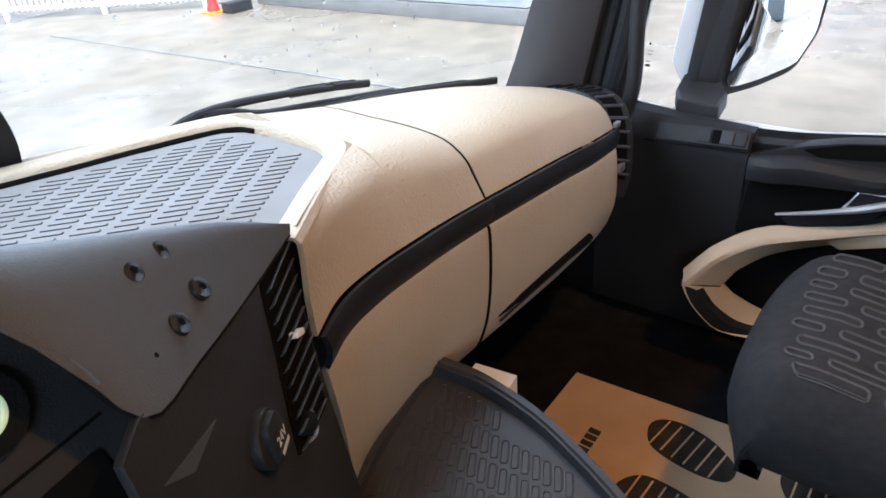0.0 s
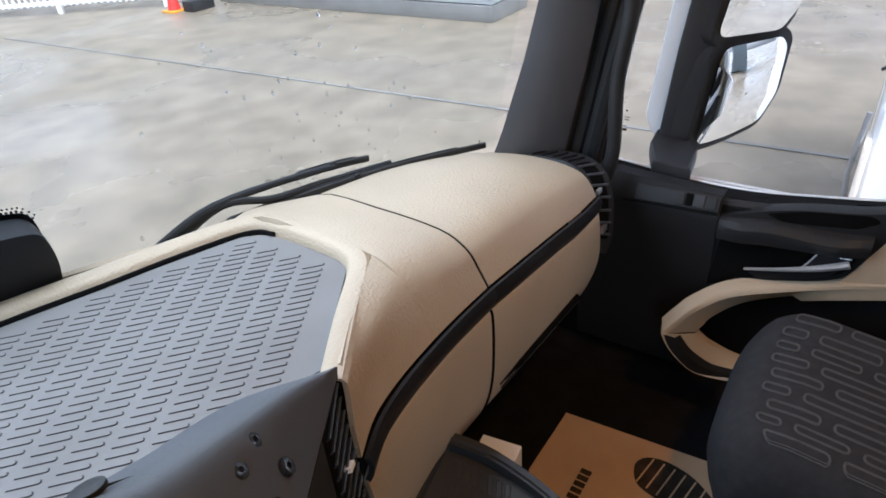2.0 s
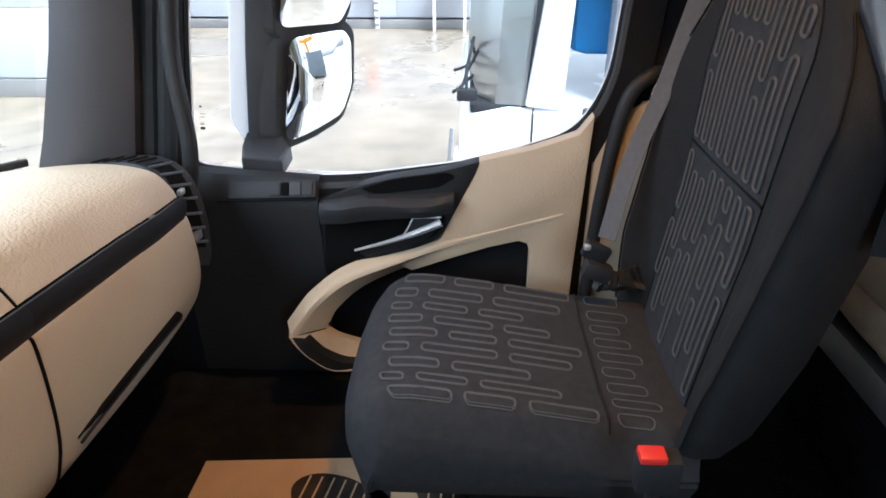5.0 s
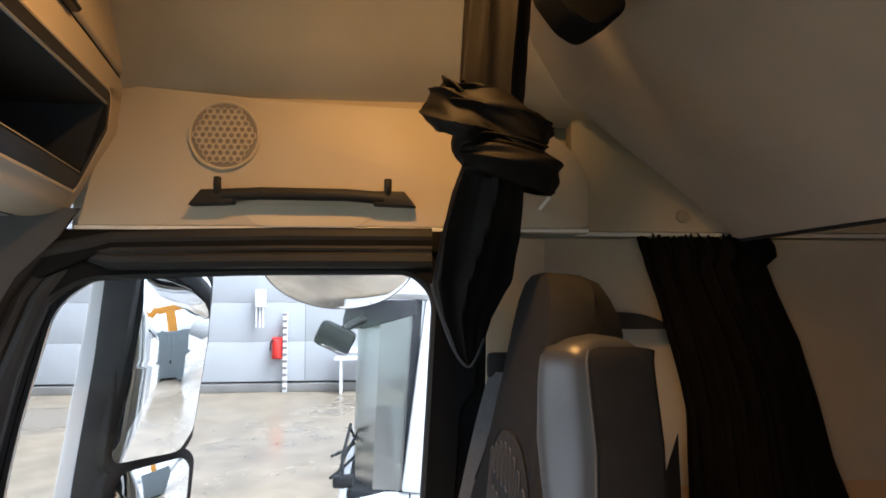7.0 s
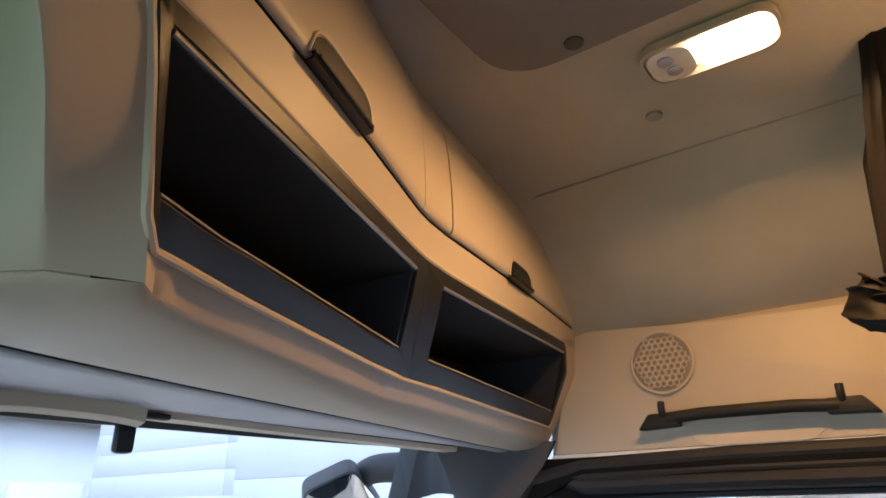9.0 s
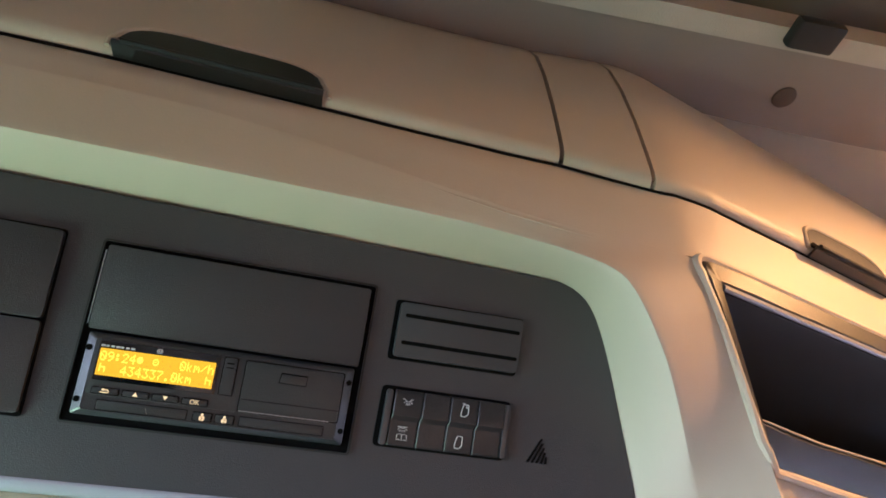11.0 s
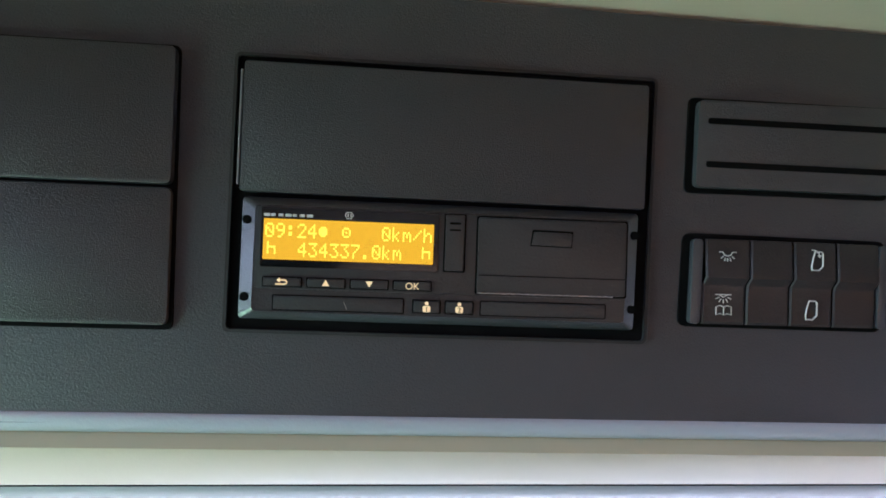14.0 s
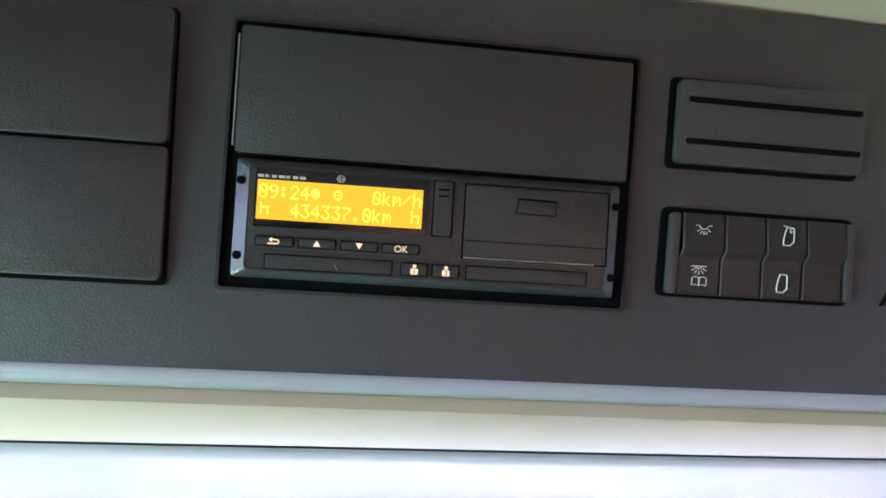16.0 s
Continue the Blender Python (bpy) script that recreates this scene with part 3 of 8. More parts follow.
part("cab_seat", box((TX + 0.30, -0.64, 0.98), (0.18, 0.46, 0.95), 0.07, seg=3), GREYLAV, ot, "grey seat seen inside the cab")
part("seat_cover", box((TX + 0.62, -0.42, 1.16), (0.3, 0.34, 0.66), 0.09), BLUEPL, ot, "blue textile inside the cab")
part("seat_tag", box((TX + 0.20, -0.50, 1.20), (0.04, 0.07, 0.09), 0.015), GREENPL, ot)
part("cab_back", box((TX + 1.2, -1.9, 1.1), (2.2, 0.1, 1.0), 0.02), DARKGREY, ot)
part("roof_deflector", sheet([[(TX + 0.3 + 0.12 * k, 0.35 - 0.02 * (k - 8) ** 2 / 8, 2.02) for k in range(17)], [(TX + 0.3 + 0.12 * k, 0.42 - 0.02 * (k - 8) ** 2 / 8, 1.86) for k in range(17)], [(TX + 0.5 + 0.1 * k, 0.15, 1.74) for k in range(17)]], 0.03), TINT, ot, "smoked roof sun shield")
for x in (3.3, 5.1):
    for y in (-1.0,):
        part("wheel", disc((x, y, GZ + 0.5), (1, 0, 0), 0.5, 0.35, 32, 0.06), RUBBER, ot)

# ---------------------------------------------------------------- cab shell
FZ = 0.57
single("floor", box((0, 0.1, FZ - 0.03), (2.4, 2.6, 0.06)), CARPET, "black carpeted cab floor", "floor", kind="structure")
single("engine_tunnel", box((-0.02, 0.2, 0.68), (0.86, 2.0, 0.24), 0.03), CARPET, "black carpeted engine tunnel between the seats", "tunnel", kind="structure")
single("wall_rear", box((0, -1.28, 1.4), (2.5, 0.06, 1.9)), FABRIC, "pale fabric rear cab wall", "wall", kind="structure")
single("wall_left", box((-1.22, -0.1, 1.4), (0.06, 2.4, 1.9)), FABRIC, "pale driver side cab wall", "wall", kind="structure")
bm = sheet([[(x, 1.33 - 0.31 * (x / 0.97) ** 2, z) for z in (0.52, 0.8, 0.98)] for x in [-1.1 + 0.11 * k for k in range(21)]], d=(0, 0.03, 0))
single("bulkhead", bm, BLACKSOFT, "black front bulkhead below the windscreen", "wall", kind="structure")
bm = box((1.20, 0.51, 0.76), (0.05, 0.88, 0.44))
single("wall_right", bm, BLACKSOFT, "dark side wall below the door window", "wall", kind="structure")

single("wall_upper_right", box((1.20, -0.28, 2.05), (0.05, 2.0, 0.60)), FABRIC, "outer cab side above the door", "wall", kind="structure")
single("wall_rear_right", box((1.22, -0.72, 1.15), (0.05, 1.15, 1.25)), FABRIC, "outer cab side of the sleeping area", "wall", kind="structure")
single("roof_shell", box((0, -0.05, 2.34), (2.46, 2.5, 0.05)), FABRIC, "outer roof of the cab", "roof", kind="structure")
single("roof_front", box((0, 0.95, 2.07), (2.3, 0.05, 0.52)), FABRIC, "outer front above the windscreen", "wall", kind="structure")

single("outer_cab_side", box((1.262, -0.72, 1.0), (0.012, 1.25, 2.7), 0.004), WHITE, "white painted outer side of the cab", "cab side", kind="structure")

single("outer_cab_skin", box((1.245, -0.66, 0.9), (0.012, 1.22, 2.7), 0.004), WHITE, "white painted outer cab side behind the door", "cab side", kind="structure")
single("outer_door_skin", box((1.182, 0.48, 0.62), (0.012, 0.96, 0.80), 0.004), WHITE, "white painted outer side of the door", "door skin", kind="structure")

# ceiling with its sloped sides
rows = []
for y, z in ((0.62, 2.10), (0.60, 2.18), (0.56, 2.235), (0.50, 2.25), (0.3, 2.25), (0.1, 2.25), (-0.2, 2.25), (-0.7, 2.25), (-1.28, 2.22)):
    d = 2.25 - z
    rows.append([(-1.16, y, 1.99), (-1.1, y, 2.0), (-0.98, y, 2.08 - 0.3 * d), (-0.86, y, 2.18 - 0.7 * d), (-0.78, y, 2.235 - d), (-0.70, y, z), (0, y, z + 0.005), (0.70, y, z), (0.78, y, 2.235 - d), (0.86, y, 2.18 - 0.7 * d), (0.98, y, 2.08 - 0.3 * d), (1.1, y, 2.0), (1.16, y, 1.99)])
single("ceiling", sheet(rows, d=(0, 0, 0.03)), FABRIC, "pale grey-beige fabric headliner", "ceiling", kind="structure")
bm = tube([(0.775, 0.56, 2.231), (0.775, 0.2, 2.236), (0.775, -0.25, 2.236)], 0.0022, 6)
single("headliner_seam", bm, BUNKCLOTH, "thin sewn seam across the headliner", "seam", kind="structure")
for p_ in ((0.663, 0.240, 2.249), (0.391, 0.256, 2.2215), (0.076, 0.325, 2.2215)):
    single("ceiling_plug", disc(p_, (0, 0, 1), 0.013, 0.008, 20, 0.002), BUNKCLOTH if p_[0] > 0.6 else PLUGB, "small round plastic plug in the headliner", "plug", group="ceiling plugs")

# roof hatch: padded surround and dark opening
CP = Plane((0, 0, 2.246), (1, 0, 0), (0, -1, 0))
out_ = rounded([(-0.45, -0.340), (0.16, -0.371), (0.414, -0.371), (0.414, 0.42), (-0.45, 0.42)], [0.1, 0.2, 0.085, 0.15, 0.15], 8)
in_ = rounded([(-0.33, -0.268), (0.0, -0.268), (0.286, -0.268), (0.286, 0.33), (-0.33, 0.33)], [0.05, 0.05, 0.05, 0.05, 0.05], 8)
hatch = thing("roof_hatch", "roof hatch with a padded beige surround, closed", "roof hatch", (0, 0, 2.24))
part("surround", CP.ring(out_, in_, 0.0, 0.026), HATCHTRIM, hatch, "taupe moulded surround")
lip_o = rounded([(-0.33, -0.268), (0.286, -0.268), (0.286, 0.33), (-0.33, 0.33)], 0.05, 8)
lip_i = rounded([(-0.31, -0.245), (0.27, -0.245), (0.27, 0.31), (-0.31, 0.31)], 0.04, 8)
part("frame", CP.ring(lip_o, lip_i, -0.005, 0.035), BUNKCLOTH, hatch, "brown hatch frame")
part("panel", CP.slab(lip_i, -0.004, 0.004), HATCHPANEL, hatch, "dark tinted hatch panel")
part("latch", box((0.05, 0.245, 2.205), (0.05, 0.03, 0.015), 0.004), BLACK, hatch)

# ceiling lamp
DL = Plane((0.532, 0.121, 2.246), (1, 0, 0), (0, -1, 0))
dome = thing("ceiling_lamp", "long clear ceiling lamp, one half glowing warm", "lamp", (0.532, 0.121, 2.24))
part("housing", DL.ring(rounded([(-0.045, -0.090), (0.045, -0.090), (0.045, 0.090), (-0.045, 0.090)], 0.034, 6), rounded([(-0.040, -0.085), (0.040, -0.085), (0.040, 0.085), (-0.040, 0.085)], 0.030, 6), 0, 0.012), CREAM, dome, "cream lamp surround")
part("reflector", DL.plate(-0.041, -0.086, 0.041, 0.086, 0, 0.002, 0.03), WHITEPL, dome, "white lamp base")
part("clear_lens", DL.plate(-0.037, -0.082, 0.037, -0.020, 0.002, 0.013, 0.028, 0.004), LENSOFF, dome, "unlit clear reading lens")
for a, b_ in ((-0.014, -0.056), (0.012, -0.050)):
    part("lens_facet", disc(DL.p(a, b_, 0.0135), DL.n, 0.011, 0.004, 20, 0.0012), STEEL, dome, "bright reading spot")
part("lit_lens", DL.plate(-0.035, -0.016, 0.035, 0.080, 0.002, 0.013, 0.030, 0.005), LENSON, dome, "glowing yellow lens")

# ---------------------------------------------------------------- right side above the door
SW = thing("upper_side_wall", "beige moulded side panel above the door", "wall panel", (1.08, 0, 1.77), kind="structure")
bm = slab([(1.10, y, z) for y, z in rounded([(0.66, 1.768), (0.60, 2.03), (0.30, 2.005), (0.02, 1.995), (-0.16, 1.99), (-0.285, 1.90), (-0.285, 1.768)], [0, 0.01, 0, 0, 0.06, 0.1, 0.02])], (-0.04, 0, 0), 0.006)
part("panel", bm, CREAM, SW, "warm beige moulded panel")
bm = sheet([[(1.06, y, 1.99), (1.085, y, 2.02), (1.10, y, 2.03)] for y in (0.62, 0.3, 0.0, -0.16)], 0.01)
part("ledge", bm, CREAM, SW)
part("rear_panel", slab([(1.12, -0.27, 1.768), (1.12, -0.27, 2.05), (1.12, -1.27, 2.05), (1.12, -1.27, 1.768)], (0.04, 0, 0), 0.004), FABRIC, SW, "pale rear side panel")
part("lower_panel", slab([(1.15, -0.10, 1.757), (1.15, -1.27, 1.757), (1.15, -1.27, 0.6), (1.15, -0.10, 0.6)], (0.04, 0, 0), 0.004), FABRIC, SW, "pale sleeping area side panel")
part("trim_rail", box((1.128, -0.62, 1.763), (0.02, 0.68, 0.008), 0.002), WHITEPL, SW, "thin white curtain rail")
part("door_trim", box((1.083, 0.19, 1.764), (0.045, 0.95, 0.008), 0.002), WHITEPL, SW, "thin pale edge over the door")
single("side_plug", disc((1.118, -0.50, 1.80), (1, 0, 0), 0.013, 0.012, 20, 0.002), BUNKCLOTH, "round beige plastic plug in the side panel", "plug")

SP = Plane((1.058, 0.403, 1.935), (0, -1, 0), (0, 0, 1))
spk = thing("speaker_grille", "round beige honeycomb loudspeaker grille", "speaker", (1.058, 0.403, 1.935))
part("rim", tube([SP.p(0.062 * math.cos(a), 0.062 * math.sin(a), 0.003) for a in [2 * math.pi * k / 48 for k in range(48)]], 0.003, 8, closed=True), CREAM, spk)
part("dark_back", disc(SP.p(0, 0, 0.001), SP.n, 0.06, 0.003, 40), HATCHTRIM, spk)
bm = bmesh.new()
cell = 0.0128
for i in range(-5, 6):
    for j in range(-6, 7):
        a, b_ = cell * (i + 0.5 * (j % 2)), cell * 0.866 * j
        if a * a + b_ * b_ < 0.0536 ** 2:
            pts = [(a + 0.0072 * math.cos(radians(60 * k + 30)), b_ + 0.0072 * math.sin(radians(60 * k + 30))) for k in range(6)]
            inn = [(a + 0.0050 * math.cos(radians(60 * k + 30)), b_ + 0.0050 * math.sin(radians(60 * k + 30))) for k in range(6)]
            join(bm, SP.ring(pts, inn, 0.002, 0.006))
part("honeycomb", bm, CREAM, spk, smooth=False)["kind"] = "stuff"

# coat bar over the door
bar = thing("coat_rail", "black plastic coat rail with two hooks above the door", "coat rail", (1.05, 0.25, 1.8))
part("bar", tube([(1.036, 0.40, 1.822), (1.033, 0.33, 1.825), (1.033, 0.18, 1.824), (1.036, 0.11, 1.819)], 0.0115, 12), BLACK, bar)
for y, s in ((0.425, 1), (0.085, -1)):
    part("foot", slab([(1.062, y + 0.035 * s, 1.803), (1.062, y + 0.012 * s, 1.832), (1.062, y - 0.045 * s, 1.832), (1.062, y - 0.045 * s, 1.806)], (-0.034, 0, 0), 0.005), BLACK, bar)
    part("hook", tube(spline([(1.034, y - 0.018 * s, 1.826), (1.026, y - 0.018 * s, 1.838), (1.028, y - 0.018 * s, 1.852)]), 0.007, 10), BLACK, bar)
rec = rounded([(0.37, 1.792), (0.34, 1.768), (0.16, 1.768), (0.13, 1.792), (0.15, 1.806), (0.35, 1.806)], 0.015)
part("recess", slab([(1.0585, y, z) for y, z in rec], (0.006, 0, 0)), FABRIC, bar, "pale recess under the rail")

# ---------------------------------------------------------------- door
door = thing("door_1", "passenger door with black and beige trim, closed", "door", (1.1, 0.45, 0.58), kind="structure")
def dp(pts, x):
    return [(x, y, z) for y, z in pts]
opening = rounded([(0.845, 1.045), (0.57, 1.018), (0.27, 1.060), (0.085, 1.122), (0.035, 1.22), (0.022, 1.42), (0.010, 1.64), (0.055, 1.688), (0.36, 1.687), (0.66, 1.676), (0.735, 1.62), (0.80, 1.36)], [0.03, 0.1, 0.1, 0.06, 0.06, 0.1, 0.05, 0.03, 0.05, 0.05, 0.1, 0.1], 6)
outer = []
oc = V((0.42, 1.37, 0))
for y, z in opening:
    d = V((y, z, 0)) - oc
    w_ = 0.085 if z > 1.45 else 0.055
    q = V((y, z, 0)) + d.normalized() * w_
    outer.append((q.x, q.y))
DPL = Plane((1.10, 0, 0), (0, 1, 0), (0, 0, 1))
part("window_frame", DPL.ring(outer, opening, -0.03, 0.05), BLACKSOFT, door, "black window surround")
seal = [V((1.085, y, z)) for y, z in opening]
part("window_seal", tube(seal, 0.009, 8, closed=True), RUBBER, door)
part("outer_frame", DPL.ring(outer, opening, 0.052, 0.060), WHITE, door, "white outer window frame")
part("pane", slab([(1.125, y, z) for y, z in opening], (0.005, 0, 0)), CLEARS, door).visible_shadow = False
# lower black shell
part("shell", slab(dp(rounded([(0.97, 0.58), (0.97, 1.02), (0.83, 1.02), (0.57, 1.0), (0.27, 1.04), (0.05, 1.12), (0.03, 1.0), (0.03, 0.58)], 0.02), 1.16), (-0.08, 0, 0), 0.006), BLACKSOFT, door)
# sill shelf with switches
ledge = sheet([[(1.095, y, z + 0.012), (1.072, y, z + 0.008), (1.050, y, z - 0.028), (1.045, y, z - 0.045), (1.054, y, z - 0.12), (1.06, y, 0.60)] for y, z in ((0.86, 1.052), (0.78, 1.046), (0.68, 1.040), (0.575, 1.034))], 0.012)
part("sill_shelf", ledge, DOORBLACK, door, "black grained sill shelf")
SWP = Plane((1.052, 0.660, 1.030), (0.0, -1, 0.04), (0.55, 0, 0.84))
sw = part("switch_panel", SWP.plate(-0.083, -0.016, 0.083, 0.016, -0.004, 0.0015, 0.003, 0.001), BLACK, door, "window switch panel")
for a, w_, c_ in ((0.006, 0.011, BLACK), (0.026, 0.007, HOLE), (0.045, 0.011, DARKGREY), (0.068, 0.010, BLACK)):
    part("switch", SWP.plate(a - w_, -0.0125, a + w_, 0.0125, 0.0015, 0.005, 0.003, 0.0015), c_, sw)
part("switch_slot", SWP.plate(-0.105, -0.0225, 0.085, -0.020, -0.002, 0.0012, 0.001), HOLE, door, "thin dark slot below the switches")
# grip moulding with lever recess
grip = rounded([(0.578, 1.005), (0.562, 1.012), (0.491, 1.038), (0.431, 1.054), (0.339, 1.068), (0.270, 1.088), (0.277, 1.065), (0.343, 0.930), (0.384, 0.911), (0.489, 0.880), (0.585, 0.826)], [0.005, 0.01, 0.02, 0.02, 0.02, 0.004, 0.02, 0.03, 0.03, 0.03, 0.01], 4)
part("grip_moulding", slab(dp(grip, 1.09), (-0.033, 0, 0), 0.006), DOORBLACK, door)
# flat black slab paints the pocket's shade; nothing is hollowed out
gp = rounded([(0.494, 1.032), (0.431, 1.052), (0.329, 1.067), (0.313, 1.058), (0.346, 1.037), (0.406, 1.029), (0.462, 1.022)], 0.008)
part("grip_hollow", slab(dp(gp, 1.058), (-0.0025, 0, 0)), HOLE, door, "flat black slab painted as the shaded grip pocket")
gb = []
for y, zt, zb in ((0.572, 1.006, 0.960), (0.53, 1.012, 0.966), (0.492, 1.019, 0.972), (0.45, 1.021, 0.976), (0.407, 1.019, 0.979), (0.36, 1.022, 0.982), (0.317, 1.028, 0.988)):
    k_ = 0.6 if y > 0.56 or y < 0.32 else 1.0
    gb.append([(1.060, y, zt + 0.002), (1.060 - 0.024 * k_, y, zt), (1.060 - 0.036 * k_, y, zt - 0.010), (1.060 - 0.037 * k_, y, (zt + zb) / 2), (1.060 - 0.028 * k_, y, zb + 0.004), (1.060, y, zb - 0.002)])
part("grip_bar", sheet([[c[i] for c in [spline([r[k] for r in gb], 4) for k in range(6)]] for i in range(25)], 0.003), BLACK, door, "black grip bar")
# another flat slab, the lever recess's shade painted black
part("lever_recess", slab(dp(rounded([(0.566, 0.962), (0.331, 0.984), (0.343, 0.945), (0.384, 0.918), (0.489, 0.888), (0.575, 0.842)], 0.015), 1.058), (-0.002, 0, 0)), HOLE, door)
lv = spline([(1.050, 0.511, 0.905), (1.044, 0.459, 0.923), (1.040, 0.417, 0.939), (1.038, 0.383, 0.953), (1.042, 0.341, 0.971)], 4)
lever = part("lever", tube(lv, [0.0022 + 0.0003 * k for k in range(17)], 8, flat=1.2), SILVER, door, "bright silver door lever")
part("lever_fin", slab(dp([(0.412, 0.942), (0.405, 0.958), (0.394, 0.980), (0.340, 0.982), (0.341, 0.974), (0.383, 0.956)], 1.046), (-0.004, 0, 0), 0.001), DARKSTRIP, lever, "dark satin lever fin")
part("lever_edge", tube([(1.041, 0.415, 0.941), (1.041, 0.405, 0.958), (1.041, 0.394, 0.981), (1.041, 0.340, 0.983)], 0.0018, 6), SILVER, lever)
part("lever_back", slab(dp(rounded([(0.503, 0.898), (0.487, 0.890), (0.412, 0.909), (0.366, 0.931), (0.350, 0.952), (0.345, 0.964), (0.40, 0.938), (0.46, 0.917)], 0.004), 1.056), (-0.004, 0, 0), 0.001), DARKSTRIP, door, "dark satin recess floor")
# beige door card
card_out = [(0.270, 1.090), (0.175, 1.112), (0.095, 1.140), (0.070, 1.175), (0.075, 1.05), (0.082, 0.86), (0.086, 0.60), (0.166, 0.60), (0.169, 0.827), (0.170, 0.905), (0.175, 0.921), (0.192, 0.926), (0.25, 0.911), (0.316, 0.888), (0.40, 0.857), (0.441, 0.875), (0.384, 0.905), (0.343, 0.928), (0.31, 1.0)]
part("door_card", slab(dp(card_out, 1.09), (-0.032, 0, 0), 0.004), BEIGE, door, "beige moulded door card")
arc_ = spline([(1.056, 0.111, 0.985), (1.056, 0.25, 0.944), (1.052, 0.351, 0.914), (1.04, 0.440, 0.883), (1.015, 0.526, 0.858), (0.975, 0.580, 0.829), (0.953, 0.603, 0.806), (0.934, 0.623, 0.781)], 4)
inn_ = spline([(1.058, 0.111, 0.96), (1.058, 0.25, 0.909), (1.050, 0.316, 0.886), (1.038, 0.399, 0.863), (1.015, 0.495, 0.826), (0.985, 0.546, 0.791), (0.970, 0.559, 0.773), (0.958, 0.569, 0.759)], 4)
rows = [[a + V((0.03, 0.012, 0.012)), a + V((0.006, 0.003, 0.006)), a, a.lerp(c, 0.16) + V((0.0, 0, -0.001)), a.lerp(c, 0.24) + V((0.004, 0, 0)), a.lerp(c, 0.6) + V((0.020, 0, 0)), c + V((0.036, 0, 0)), c + V((0.05, 0, 0.004))] for a, c in zip(arc_, inn_)]
part("arm_band", sheet(rows, 0.003), BEIGE, door, "beige curved arm moulding")
bo_ = spline([(0.934, 0.623, 0.781), (0.937, 0.611, 0.754), (0.945, 0.590, 0.721), (0.955, 0.549, 0.687), (0.965, 0.482, 0.690)], 3)
bi_ = spline([(0.958, 0.570, 0.755), (0.96, 0.556, 0.743), (0.962, 0.546, 0.735), (0.970, 0.509, 0.716), (0.980, 0.481, 0.703)], 3)
part("arm_foot_edge", sheet([[a + V((0.03, 0.012, -0.012)), a + V((-0.002, 0.002, -0.001)), a.lerp(c, 0.45) + V((-0.003, 0, 0)), a.lerp(c, 0.55) + V((0.012, 0, 0))] for a, c in zip(bo_, bi_)], 0.002), DOORBLACK, door, "black outer edge of the arm foot")
part("arm_foot", sheet([[a + V((0.04, 0.01, -0.01)), a, a.lerp(c, 0.2) + V((0.002, 0, 0)), a.lerp(c, 0.6) + V((0.018, 0, 0)), c + V((0.036, 0, 0)), c + V((0.05, 0, 0))] for a, c in zip(bo_, bi_)], 0.003), BEIGE, door, "beige foot of the arm moulding")
part("pocket_back", slab(dp([(0.17, 0.60), (0.17, 0.92), (0.32, 0.89), (0.43, 0.85), (0.52, 0.80), (0.60, 0.74), (0.60, 0.60)], 1.085), (-0.008, 0, 0)), BLACKSOFT, door, "black door pocket")
# door handle tube at the rear edge, and pillars
single("door_grab_handle", tube(spline([(1.09, -0.045, 1.245), (1.066, -0.020, 1.243), (1.060, 0.012, 1.215), (1.060, 0.030, 1.14), (1.062, 0.045, 0.98), (1.07, 0.05, 0.80)]), 0.013, 12), BLACK, "black curved grab handle beside the door", "grab handle")
single("pillar_b", slab([(1.076, y, z) for y, z in [(0.035, 0.6), (0.03, 1.15), (-0.01, 1.25), (-0.005, 1.76), (-0.10, 1.76), (-0.10, 1.30), (-0.03, 1.22), (-0.03, 0.6)]], (0.10, 0, 0), 0.012), BLACKSOFT, "black door pillar with rubber seals", "pillar", kind="structure")
single("pillar_trim", slab([(1.069, y, z) for y, z in [(0.062, 0.6), (0.062, 1.09), (0.025, 1.175), (-0.01, 1.197), (-0.078, 1.20), (-0.088, 1.75), (-0.20, 1.75), (-0.18, 0.6)]], (0.06, 0, 0), 0.006), BEIGE, "beige pillar trim behind the door", "pillar trim", kind="structure")
pa = sheet([[(0.955, 1.02, 1.10), (0.965, 0.985, 1.105), (1.00, 0.945, 1.10), (1.03, 0.925, 1.09), (1.037, 0.921, 1.09)], [(0.965, 1.0, 1.16), (0.975, 0.965, 1.16), (1.005, 0.93, 1.16), (1.03, 0.91, 1.16), (1.037, 0.906, 1.16)], [(0.985, 0.96, 1.30), (0.992, 0.93, 1.30), (1.012, 0.90, 1.30), (1.032, 0.88, 1.30), (1.039, 0.876, 1.30)], [(1.01, 0.90, 1.55), (1.012, 0.875, 1.55), (1.025, 0.85, 1.55), (1.038, 0.835, 1.55), (1.045, 0.829, 1.55)], [(1.015, 0.875, 1.68), (1.018, 0.846, 1.68), (1.028, 0.82, 1.68), (1.042, 0.80, 1.68), (1.064, 0.760, 1.68)], [(1.00, 0.895, 1.75), (1.01, 0.85, 1.75), (1.026, 0.81, 1.75), (1.044, 0.78, 1.75), (1.072, 0.69, 1.75)], [(0.97, 0.905, 1.80), (1.00, 0.85, 1.80), (1.024, 0.80, 1.80), (1.046, 0.76, 1.80), (1.074, 0.66, 1.80)]], 0.03)
single("pillar_a", pa, PILLAR, "slate grey plastic windscreen pillar", "pillar", kind="structure")
